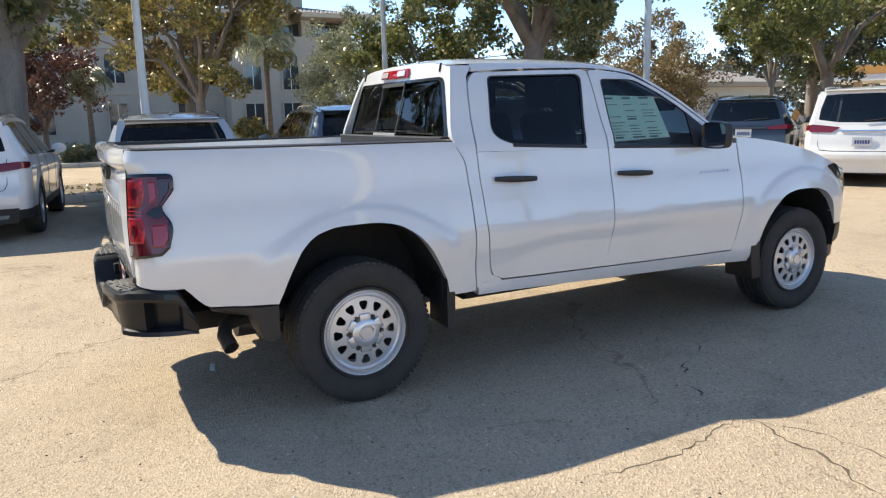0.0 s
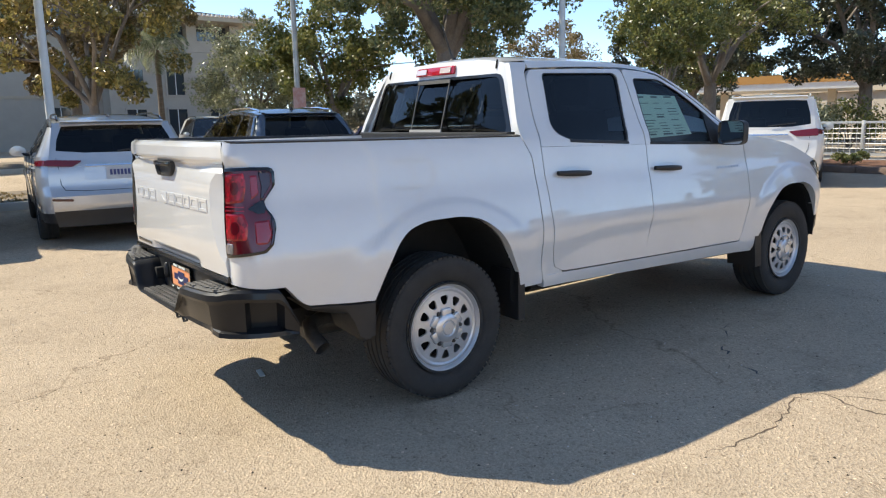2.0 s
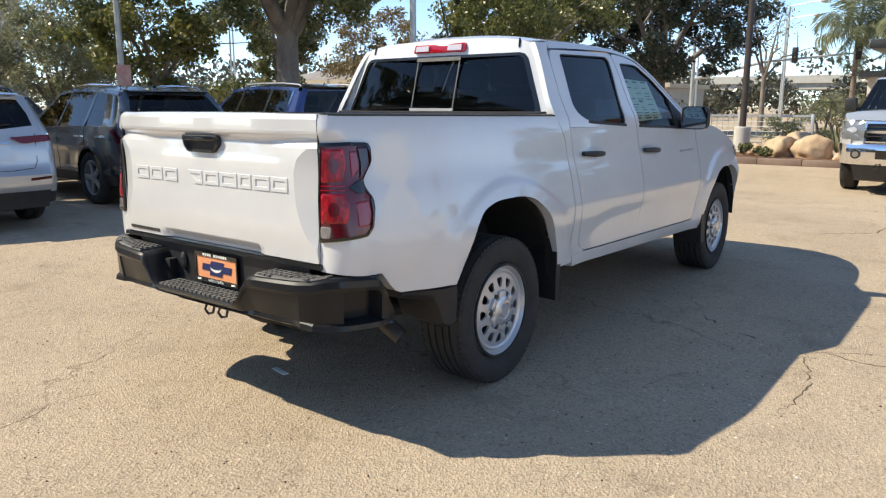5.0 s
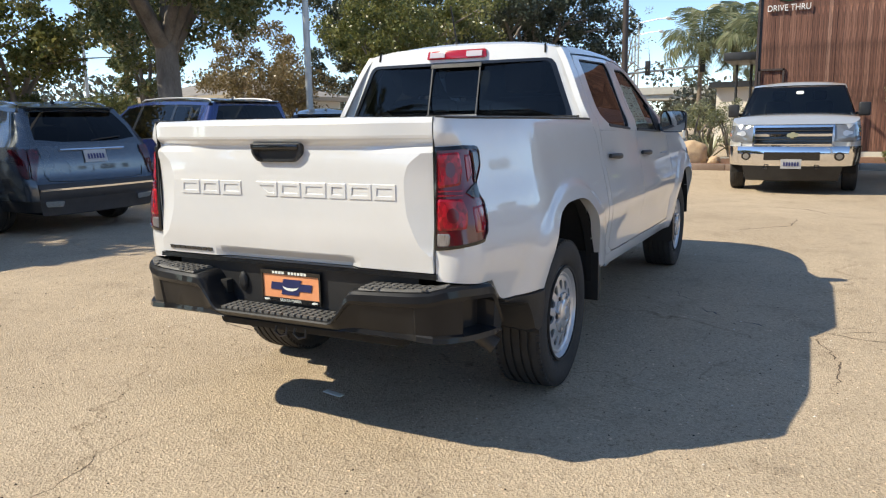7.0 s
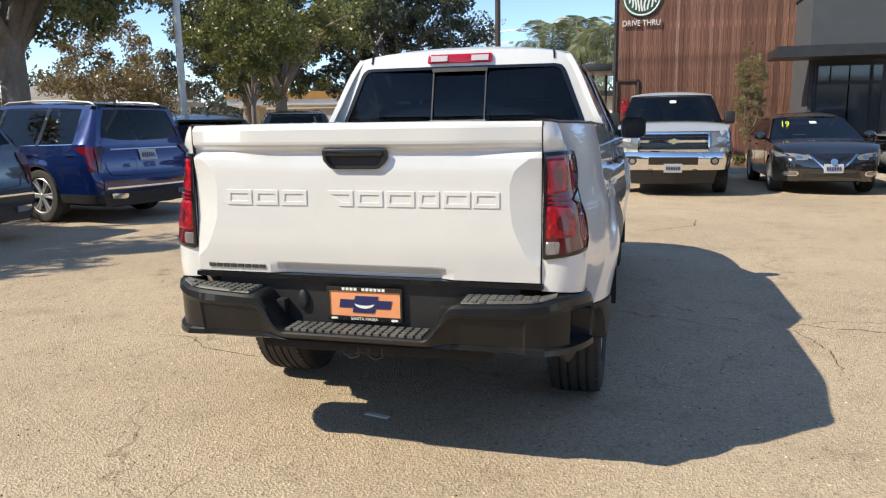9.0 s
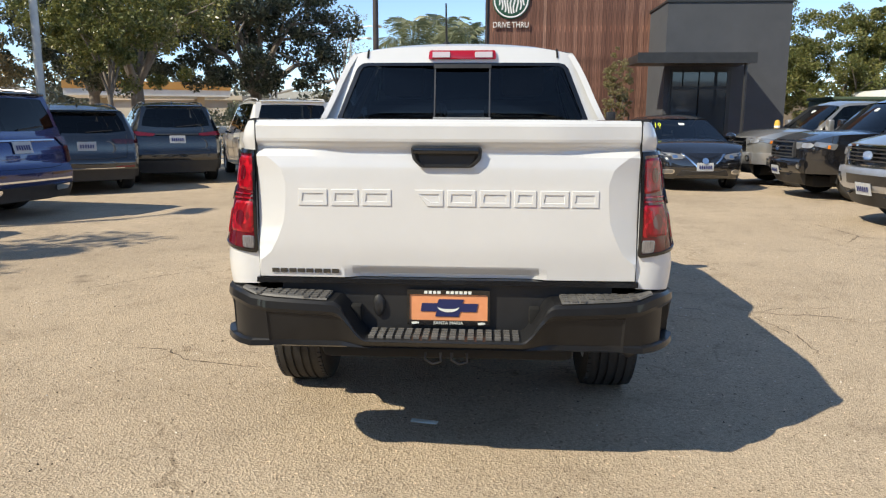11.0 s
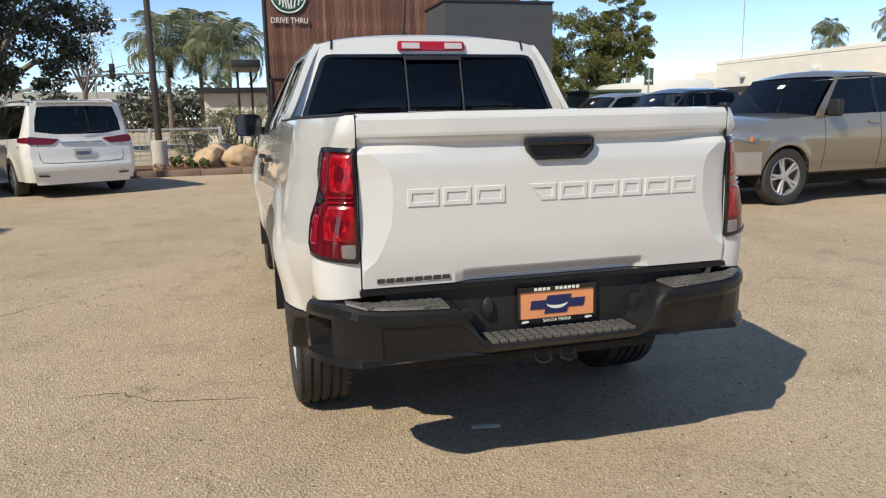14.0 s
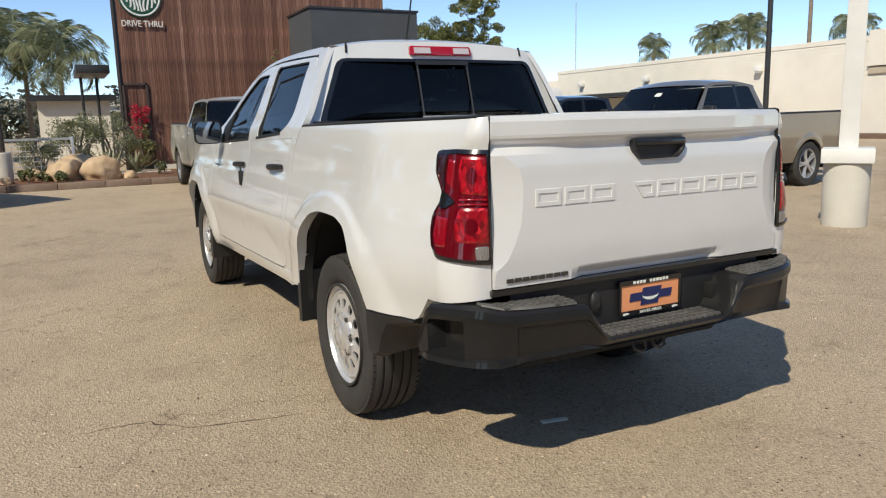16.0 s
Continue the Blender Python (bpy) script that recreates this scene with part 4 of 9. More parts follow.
        return Vector((x + lerp(0.10, 0.20, u) * (1 - t * t), t * (HALF(ROOF_EDGE(x)) - 0.012), ROOF_EDGE(x) + lerp(0.052, 0.01, u) * (1 - abs(t) ** 2.4)))
    part("windscreen", grid(screen, 10, 14), GLASS_CLEAR, truck, "clear windscreen")
    hz = table([(2.6, 1.262), (2.74, 1.262), (3.0, 1.235), (3.24, 1.195), (3.45, 1.14), (3.6, 1.085), (3.76, 1.03), (4.0, 0.98), (4.2, 0.95)])
    part("bonnet", grid(lambda u, v: Vector((x := lerp(2.66, 4.195, u), (t := 2 * v - 1) * truck_half(x, hz(x)) * 0.999, hz(x) + 0.035 * (1 - abs(t) ** 3) * sstep(4.25, 3.6, x))), 24, 20), WHITE, truck, "white bonnet", 60)
    part("grille", grid(lambda u, v: Vector((4.196 + 0.02 * (1 - (2 * u - 1) ** 2), (2 * u - 1) * 0.46, lerp(0.35, 0.95, v))), 8, 6), GLOSS_BLACK, truck)
    part("dashboard", box(2.2, 2.62, -0.72, 0.72, 0.95, 1.22, 0.06), CABIN, truck)
    ring = lathe([(0.18 + 0.014 * math.cos(a), 0.014 * math.sin(a)) for a in [2 * math.pi * k / 8 for k in range(8)]], 28, "x", closed=True)
    bmesh.ops.transform(ring, matrix=pose(2.12, 0.36, 1.13, 0, 24, 0), verts=ring.verts)
    part("steering_wheel", ring, CABIN, truck)
    part("cabin_tub", loops([[Vector((x, y * w, z)) for x, y, z in ((0.70, -1, 0.5), (0.70, 1, 0.5), (2.7, 1, 0.5), (2.7, -1, 0.5))] for w, z in ((0.80, 0),)] + [[Vector((x, y * 0.80, 1.2)) for x, y in ((0.66, -1), (0.66, 1), (2.7, 1), (2.7, -1))]], None, True, False), CABIN, truck)
    part("headliner", grid(lambda u, v: Vector((lerp(0.70, 1.9, u), lerp(-0.58, 0.58, v), 1.70)), 2, 2), CABIN, truck)
    part("bed_floor", box(-1.0, 0.64, -0.755, 0.755, 0.975, 0.99), WHITE, truck)
    part("bed_header", loops([[Vector((x - 0.03 * (1 - (y / 0.77) ** 2), y, z)) for x, z in ((0.515, 1.27), (0.515, 1.340), (0.525, 1.346), (0.575, 1.346), (0.58, 1.27))] for y in (-0.77, -0.4, 0, 0.4, 0.77)], None, True, True), BLACK_PLASTIC, truck, "black bed header rail under the rear window")
    part("underbody", box(-0.95, 3.9, -0.50, 0.50, 0.41, 0.52, 0.03), LINER, truck)

    # rear wall of the cab with its sliding window
    def back(y, z, lift=0.0):
        x = 0.566 + (z - 1.33) * 0.27 - 0.045 * (1 - (y / 0.80) ** 2) + 0.03 * sstep(0.55, 0.80, abs(y))
        return Vector((x - lift, y, z))
    outer = rounded([(-0.815, 1.28), (0.815, 1.28), (0.80, 1.345), (0.645, 1.722), (0.45, 1.757), (0.0, 1.768), (-0.45, 1.757), (-0.645, 1.722), (-0.80, 1.345)], [0.01, 0.01, 0.02, 0.05, 0.1, 0.1, 0.1, 0.05, 0.02])
    win = rounded([(-0.742, 1.315), (0.742, 1.315), (0.600, 1.672), (-0.600, 1.672)], 0.045)
    part("cab_back_frame", band([tuple(p) for p in outer], [tuple(p) for p in win], back, 0.0, 110, 0.02), WHITE, truck)
    win2 = rounded([(-0.705, 1.340), (0.705, 1.340), (0.578, 1.655), (-0.578, 1.655)], 0.03)
    part("rear_window_border", band([tuple(p) for p in win], [tuple(p) for p in win2], back, 0.002, 110, 0.014), GLOSS_BLACK, truck, "black ceramic window border")
    part("rear_window", patch([tuple(p) for p in win2], back, -0.006, 0.0, 6), GLASS, truck, "dark sliding rear window")
    for y in (-0.162, 0.152):
        part("window_bar", loops([[back(y + d, z, l) for d, l in ((-0.004, 0.0), (-0.004, 0.005), (0.004, 0.005), (0.004, 0.0))] for z in (1.352, 1.50, 1.645)], None, True, True), CHARCOAL_TRIM, truck)
    part("slider_sill", loops([[back(y, z, l) for z, l in ((1.340, 0.0), (1.340, 0.010), (1.362, 0.010), (1.362, 0.0))] for y in (-0.17, 0, 0.16)], None, True, True), mottled("grey_trim", (0.22, 0.22, 0.22), (0.30, 0.30, 0.30), 5, 0.4), truck)
    part("slider_top", loops([[back(y, z, l) for z, l in ((1.640, 0.0), (1.640, 0.010), (1.662, 0.010), (1.662, 0.0))] for y in (-0.17, 0, 0.16)], None, True, True), BLACK_PLASTIC, truck)
    part("cab_back_wall", grid(lambda u, v: Vector((0.655, lerp(-0.80, 0.80, u), lerp(0.55, 1.29, v))), 4, 3), WHITE, truck)
    # high brake light
    o = rounded([(-0.198, 1.690), (0.192, 1.690), (0.186, 1.742), (-0.192, 1.742)], 0.012, 3)
    c = Vector((-0.003, 1.716))
    i = [c + (Vector(p) - c) * 0.90 for p in o]
    bm = loops([[back(p[0], p[1], -0.01) for p in o], [back(p[0], p[1], 0.016) for p in o], [back(p[0], p[1], 0.022) for p in i]], None, False, True)
    chm = part("high_brake_light", bm, RED_LENS, truck, "red high brake light over the rear window")
    for a, b in ((-0.175, -0.075), (0.068, 0.168)):
        part("cargo_light", fill([back(y, z, 0.024) for y, z in ((a, 1.700), (b, 1.700), (b, 1.732), (a, 1.732))], 0.004, (-1, 0, 0)), base_mat("pale_lens", (0.66, 0.56, 0.55), 0.1, 0.2, 1.0), chm)
    # dark joint slots at the roof's rear edge, and the aerial
    for sgn in (1, -1):
        part("roof_slot", tube([back(sgn * 0.548, 1.700, 0.002), back(sgn * 0.545, 1.735, 0.003), back(sgn * 0.543, 1.748, 0.0)], 0.006, 6), GAP, truck)
    ant = part("aerial", tube([(0.84, 0.10, 1.792), (0.80, 0.10, 1.90), (0.755, 0.10, 2.02)], [0.007, 0.006, 0.0045], 8), BLACK_PLASTIC, truck, "short black roof aerial")
    part("aerial_foot", lathe([(0.001, 0.02), (0.012, 0.02), (0.028, 0.006), (0.034, -0.004)], 16, "z"), BLACK_PLASTIC, ant).location = (0.842, 0.10, 1.792)

    # tailgate
    tgz, tgx = (0.765, 0.80, 0.86, 0.90, 1.15, 1.19, 1.225, 1.246, 1.264, 1.274, 1.325, 1.338, 1.345), (-1.062, -1.066, -1.074, -1.077, -1.077, -1.073, -1.066, -1.068, -1.090, -1.096, -1.095, -1.089, -1.076)

    def TGX(z):
        return float(np.interp(z, tgz, tgx))

    GATE_LIM = table([(0.76, 0.696), (0.82, 0.693), (0.86, 0.650), (1.02, 0.590), (1.13, 0.587), (1.16, 0.597), (1.21, 0.650), (1.235, 0.694), (1.35, 0.696)])

    def gate(y, z, lift=0.0):
        x = TGX(z)
        # splayed facets at both ends of the main face
        edge, lim = abs(y), GATE_LIM(z)
        if edge > lim:
            x += 0.034 * (edge - lim) / (0.70 - lim) * min(1.0, (0.70 - lim) / 0.12)
        # the lip bends forward towards both ends
        x += 0.042 * sstep(0.36, 0.72, edge) * sstep(1.21, 1.25, z) + 0.006 * (edge / 0.7) ** 2
        # the undercut in the bottom's middle
        x += 0.024 * (1 - sstep(0.315, 0.375, edge)) * min(1, max(0, (0.808 - z) / 0.03))
        return Vector((x - lift, y, z))
    qs = [-2, -1.9, -1.6, -1.3, -1.02] + [k / 24 for k in range(-24, 25)] + [1.02, 1.3, 1.6, 1.9, 2]
    zs = [0.765, 0.78, 0.79, 0.797, 0.804, 0.812, 0.83, 0.86, 0.89, 0.92, 0.98, 1.05, 1.12, 1.17, 1.195, 1.215, 1.23, 1.24, 1.25, 1.262, 1.27, 1.28, 1.30, 1.315, 1.325, 1.335, 1.341, 1.345]
    qmap, zmap = pick(qs), pick(zs)

    def gate_at(u, v):
        q, z = qmap(u), zmap(v)
        lim = GATE_LIM(z)
        y = abs(q) * lim if abs(q) <= 1 else lerp(lim, 0.698, abs(q) - 1)
        return math.copysign(y, q), z
    tg = part("tailgate", panel(gate, gate_at, len(qs) - 1, len(zs) - 1, 0.05), WHITE, truck, "white tailgate with a raised row across it and a black handle", 9)
    for y in (-0.7005, 0.7005):
        part("edge_gap", box(-1.045, -1.0, y - 0.0025, y + 0.0025, 0.765, 1.344), GAP, tg)
    part("tailgate_back", grid(lambda u, v: Vector((-1.00, lerp(-0.69, 0.69, u), lerp(0.8, 1.34, v))), 2, 2), WHITE, tg)
    part("tailgate_cap", loops([[Vector((x + (gate(y, 1.34).x + 1.089) * (x < -1.0), y, z + 0.003 * (1 - sstep(0.35, 0.60, abs(y))))) for x, z in ((-1.086, 1.336), (-1.074, 1.3455), (-1.02, 1.348), (-0.99, 1.340))] for y in [lerp(-0.698, 0.698, k / 20) for k in range(21)]], None, True, True), WHITE, tg)
    # nine raised blocks with sunken middles stand for the maker's row
    cuts = [(0.540, 0.432), (0.418, 0.318), (0.304, 0.196), (0.110, 0.006, 1), (-0.008, -0.112), (-0.126, -0.236), (-0.250, -0.330), (-0.344, -0.446), (-0.456, -0.554)]
    for row in cuts:
        a, b = row[:2]
        skew = 0.045 if len(row) > 2 else 0.0
        o = [(a - skew, 1.036), (b, 1.036), (b, 1.097), (a, 1.097)]
        q = 0.017
        inn = [(a - skew - q * 0.8, 1.036 + q), (b + q, 1.036 + q), (b + q, 1.097 - q), (a - q, 1.097 - q)]
        bm = loops([[gate(*p, 0.0) for p in o], [gate(*p, 0.0038) for p in [lerp2 for lerp2 in [(lerp(p[0], s[0], 0.12), lerp(p[1], s[1], 0.12)) for p, s in zip(o, inn)]]],
                    [gate(*p, 0.0038) for p in [(lerp(p[0], s[0], 0.88), lerp(p[1], s[1], 0.88)) for p, s in zip(o, inn)]], [gate(*p, 0.0005) for p in inn]])
        part("raised_block", bm, WHITE, tg)
    # model badge as a row of plain dark bars
    for k in range(8):
        y0 = 0.650 - k * 0.0325
        part("badge_bar", fill([gate(y0, 0.782, 0.0), gate(y0 - 0.026, 0.782, 0.0), gate(y0 - 0.026, 0.797, 0.0), gate(y0, 0.797, 0.0)], 0.005, (-1, 0, 0)), base_mat("badge_grey", (0.10, 0.10, 0.10), 0.25, 0.8), tg)
    # handle in its recess
    o = rounded([(0.124, 1.252), (-0.132, 1.252), (-0.130, 1.208), (-0.098, 1.178), (0.088, 1.178), (0.118, 1.208)], 0.012, 3)
    c = Vector((-0.003, 1.212))
    bm = loops([[gate(p[0], p[1], -0.008) for p in o], [Vector((-1.090, p[0], p[1])) for p in o], [Vector((-1.092, *(c + (Vector(p[:2]) - c) * 0.9))) for p in o], [Vector((-1.074, *(c + (Vector(p[:2]) - c) * 0.80 + Vector((0, -0.006))))) for p in o]], None, False, True)
    handle = part("tailgate_handle", bm, BLACK_PLASTIC, tg, "black tailgate handle")
    part("grip", box(-1.099, -1.074, -0.122, 0.116, 1.226, 1.250, 0.007), GLOSS_BLACK, handle)
    part("lower_edge", loops([[Vector((x, y, z)) for x, z in ((-1.045, 0.763), (-1.062, 0.760), (-1.064, 0.742), (-1.00, 0.735), (-1.00, 0.763))] for y in (-0.71, 0.0, 0.71)], None, True, True), GLOSS_BLACK, truck)

    # rear bumper: a bar bent round the corners, low in the middle
    ztop = table([(0.0, 0.562), (0.285, 0.562), (0.30, 0.570), (0.385, 0.690), (0.40, 0.697), (0.44, 0.699), (0.70, 0.706), (0.78, 0.722), (0.865, 0.718)])
    xback = table([(0.0, -1.174), (0.30, -1.174), (0.42, -1.171), (0.62, -1.150), (0.70, -1.130), (0.76, -1.090), (0.82, -1.01), (0.865, -0.86)])
    zbot = table([(0.0, 0.482), (0.30, 0.482), (0.60, 0.488), (0.80, 0.50), (0.865, 0.512)])
    plan = [(-1.174, 0.0), (-1.174, 0.15), (-1.174, 0.27), (-1.174, 0.285), (-1.174, 0.30), (-1.174, 0.32), (-1.173, 0.345), (-1.173, 0.37), (-1.172, 0.385), (-1.172, 0.40), (-1.170, 0.44), (-1.163, 0.52), (-1.152, 0.60), (-1.143, 0.650), (-1.141, 0.658),
            (-1.118, 0.72), (-1.088, 0.765), (-1.052, 0.797), (-1.036, 0.810), (-1.027, 0.816), (-0.99, 0.838), (-0.94, 0.859), (-0.905, 0.870), (-0.893, 0.872), (-0.88, 0.873), (-0.862, 0.874), (-0.845, 0.875), (-0.828, 0.876), (-0.815, 0.876)]
    side_top = table([(-1.06, 0.724), (-0.91, 0.714), (-0.893, 0.706), (-0.835, 0.600), (-0.815, 0.555)])
    full = [(x, -y) for x, y in plan[:0:-1]] + plan
    rows = []
    for k, (x, y) in enumerate(full):
        a, b = Vector(full[max(0, k - 1)]), Vector(full[min(len(full) - 1, k + 1)])
        d = (b - a).normalized()
        n = Vector((d.y, -d.x)) * -1  # outward
        edge = abs(y)
        zt = ztop(edge) if edge < 0.80 else side_top(x)
        zb = lerp(0.514, 0.500, sstep(0.3, 0.85, edge))
        inner = 0.15 if edge < 0.62 else 0.085
        cover = 0.007 * sstep(0.651, 0.657, edge)  # the corner cover stands a little proud
        pocket = (0.062 + cover) * sstep(-1.036, -1.027, x) * (1 - sstep(-0.895, -0.880, x)) * (edge > 0.7)
        ledge = 0.012 * sstep(0.651, 0.70, edge) * (1 - sstep(-0.90, -0.84, x))
        high = min(1.0, (zt - zb) / 0.2)
        tuck = -0.034 * (1 - sstep(0.60, 0.70, edge))  # the face tucks under between the corners
        rows.append([Vector((x + n.x * o, y + n.y * o, z)) for o, z in ((-inner, zt + 0.002), (-0.022, zt), (-0.008, zt - 0.003), (0.002, zt - 0.014 * high), (0.006, zt - 0.040 * high), (-0.002, zt - 0.056 * high), (-0.010 + cover - pocket, zt - 0.060 * high),
                                                                      (-0.014 + cover - pocket + tuck * 0.6, zb + 0.036 * high), (-0.004 + ledge + tuck, zb + 0.030 * high), (ledge + tuck, zb + 0.010 * high), (-0.05, zb), (-inner, zb))])
    bumper = part("rear_bumper", loops(rows, None, True, True), BUMPER_BLACK, truck, "black rear bumper with treaded steps", 22)
    part("bumper_back", grid(lambda u, v: Vector((-1.034, lerp(-0.62, 0.62, u), lerp(0.50, 0.748, v))), 4, 2), BLACK_PLASTIC, bumper)
    for sgn in (1, -1):
        # corner steps and their studs
        part("corner_step", loops([[Vector((x, sgn * y, z)) for x, z in ((xback(y) + 0.012, ztop(y) + 0.001), (xback(y) + 0.016, ztop(y) + 0.008), (-1.045, ztop(y) + 0.010), (-1.04, ztop(y)))] for y in (0.425, 0.52, 0.62, 0.70, 0.76)], None, True, True), STEP_GREY, bumper)
        bm = bmesh.new()
        for i in range(10):
            for j in range(4):
                y, x = 0.44 + i * 0.031, -1.145 + j * 0.028 + (0.0 if i < 6 else 0.010 * (i - 5))
                if x > xback(y) + 0.018 and x < -1.05:
                    box(x - 0.009, x + 0.009, sgn * y - 0.010, sgn * y + 0.010, ztop(y) + 0.006, ztop(y) + 0.0135, 0, bm)
        part("step_tread", bm, STEP_GREY, bumper, "dusty grey step tread")
        part("tie_slot", box(-1.075, -1.03, sgn * 0.335 - 0.02, sgn * 0.335 + 0.02, 0.60, 0.66, 0.006), GAP, bumper)
    bm = bmesh.new()
    for i in range(17):
        for j in range(4):
            y, x = -0.264 + i * 0.033, -1.150 + j * 0.030
            box(x - 0.010, x + 0.010, y - 0.011, y + 0.011, 0.560, 0.5695, 0, bm)
    part("step_tread", bm, STEP_GREY, bumper, "dusty grey step tread")
    bm = lathe([(0.001, 0.012), (0.018, 0.012), (0.026, 0.006), (0.028, 0.0)], 20, "x")
    bmesh.ops.transform(bm, matrix=Matrix.Translation((-1.040, 0.250, 0.655)) @ Matrix.Diagonal((-1, 0.85, 1.55, 1)), verts=bm.verts)
    part("socket_cover", bm, BLACK_PLASTIC, bumper, "round black tow socket cover")
    # dealer plate: black frame, orange card with a plain blue emblem
    px = -1.046
    plate = part("number_plate", band([(0.142, 0.720), (-0.168, 0.720), (-0.168, 0.583), (0.142, 0.583)], [(0.134, 0.702), (-0.160, 0.702), (-0.160, 0.602), (0.134, 0.602)], lambda y, z, l=0: Vector((px - l, y, z)), 0.006, 80, 0.008), GLOSS_BLACK, truck, "orange dealer card with a blue emblem in a black frame")
    part("card", fill([(px - 0.001, 0.136, 0.705), (px - 0.001, -0.162, 0.705), (px - 0.001, -0.162, 0.598), (px - 0.001, 0.136, 0.598)], 0.003, (1, 0, 0)), mottled("orange_card", (0.78, 0.30, 0.13), (0.85, 0.36, 0.17), 8, 0.6), plate)
    cx, cz = -0.013, 0.652
    cross = [(-0.105, -0.018), (-0.045, -0.018), (-0.050, -0.040), (0.038, -0.040), (0.045, -0.018), (0.105, -0.018), (0.112, 0.018), (0.052, 0.018), (0.058, 0.036), (-0.036, 0.036), (-0.042, 0.018), (-0.100, 0.018)]
    part("emblem", fill([(px - 0.0025, cx - a, cz + b * 0.88) for a, b in cross], 0.0015, (-1, 0, 0)), base_mat("navy_print", (0.015, 0.022, 0.10), 0.5), plate, "plain navy blue emblem")
    arc = [(0.042 * math.cos(t), 0.022 * math.sin(t)) for t in [math.pi * (1 + k / 10) for k in range(11)]] + [(0.042 * math.cos(t), 0.010 * math.sin(t)) for t in [math.pi * (2 - k / 10) for k in range(1, 10)]]
    part("printed_arc", fill([(px - 0.0046, cx - a, cz + 0.004 + b) for a, b in arc], 0.0006, (-1, 0, 0)), PAPER, plate, "pale printed arc")
    bm = text_mesh("SANTA MARIA", 0.0175, 0.0006)
    bmesh.ops.transform(bm, matrix=Matrix.Translation((px - 0.0075, -0.013, 0.5925)) @ Matrix(((0, 0, -1, 0), (-1, 0, 0, 0), (0, 1, 0, 0), (0, 0, 0, 1))), verts=bm.verts)
    part("town_name", bm, PAPER, plate)
    for y in (0.112, -0.138):
        part("side_mark", fill([(px - 0.007, y + a, 0.592 + b) for a, b in ((0.014, -0.004), (0.006, -0.005), (-0.014, -0.002), (-0.014, 0.003), (0.0, 0.005), (0.014, 0.003))], 0.001, (-1, 0, 0)), PAPER, plate)
    for k in range(11):
        if k != 4:
            y = 0.078 - k * 0.0165
            part("name_bar", fill([(px - 0.007, y, 0.705), (px - 0.007, y - 0.012, 0.705), (px - 0.007, y - 0.012, 0.716), (px - 0.007, y, 0.716)], 0.001, (-1, 0, 0)), PAPER, plate)
    # recovery hooks and hitch tube below
    for y in (-0.055, 0.045):
        part("chain_loop", tube([(-1.05, y - 0.028, 0.475), (-1.06, y - 0.03, 0.444), (-1.065, y, 0.436), (-1.06, y + 0.03, 0.452), (-1.05, y + 0.028, 0.475)], 0.006, 8), DARK_STEEL, bumper, "steel safety chain loop")
    # tailpipe with its muffler, rear axle
    pipe = part("tailpipe", tube([(-0.25, -0.55, 0.46), (-0.55, -0.58, 0.47), (-0.650, -0.63, 0.460), (-0.675, -0.71, 0.428), (-0.660, -0.780, 0.378)], [0.035, 0.035, 0.036, 0.037, 0.038], 16, None, False), DARK_STEEL, truck, "dull steel tailpipe")
    part("muffler", tube([(-0.55, -0.35, 0.42), (0.1, -0.35, 0.42)], 0.11, 16), DARK_STEEL, pipe)
    part("rear_axle", tube([(0, -0.72, HUB_Z), (0, -0.14, HUB_Z), (0, -0.10, HUB_Z), (0, 0.10, HUB_Z), (0, 0.14, HUB_Z), (0, 0.72, HUB_Z)], [0.04, 0.045, 0.12, 0.12, 0.045, 0.04], 14), DARK_STEEL, truck)
    for sgn in (1, -1):
        part("leaf_spring", loops([[Vector((x, sgn * 0.56 + dy, z)) for dy, z in ((-0.03, zz), (0.03, zz), (0.03, zz + 0.04), (-0.03, zz + 0.04))] for x, zz in ((-0.62, 0.44), (-0.3, 0.37), (0, 0.34), (0.3, 0.36), (0.62, 0.42))], None, True, True), DARK_STEEL, truck)
    # window sticker and papers
    surf = truck_side(-1)
    st = part("window_sticker", patch([(1.668, 1.276), (1.664, 1.556), (2.085, 1.542), (2.125, 1.290)], surf, -0.022, 0.0, 2), base_mat("sticker_paper", (0.62, 0.76, 0.68), 0.6), truck, "pale green printed price sheet in the window")
    rnd = random.Random(4)
    for r in range(14):
        z = 1.530 - r * 0.0182
        for x0, x1 in ((1.685, 1.80), (1.82, 1.935), (1.955, 2.07)):
            if rnd.random() < 0.75:
                w = (x1 - x0) * rnd.uniform(0.5, 1.0)
                h = 0.010 if r in (0, 7, 13) else 0.0045
                part("print_bar", fill([surf(x0, z, -0.0185), surf(x0 + w, z, -0.0185), surf(x0 + w, z + h, -0.0185), surf(x0, z + h, -0.0185)]), INK, st)
    lock = part("lock_box", box(1.665, 1.70, 0.898, 0.928, 0.955, 1.05, 0.008), BLACK_PLASTIC, truck, "small black key box hung on the door handle")
    part("shackle", tube([(1.673, 0.913, 1.045), (1.673, 0.916, 1.105), (1.692, 0.916, 1.105), (1.692, 0.913, 1.045)], 0.004, 6), DARK_STEEL, lock)
    # model badge on both front doors
    for sgn in (1, -1):
        s2 = truck_side(sgn)
        for k in range(8):
            x = 2.33 + k * 0.035
            part("badge_bar", fill([s2(x, 1.050, 0.001), s2(x + 0.028, 1.050, 0.001), s2(x + 0.028, 1.064, 0.001), s2(x, 1.064, 0.001)], 0.003, (0, sgn, 0)), STEEL, truck)


add_truck()

# ---- parked vehicles: one builder, each with its own figures; x runs forward from the rear axle ----
WHEEL_MESHES = {}


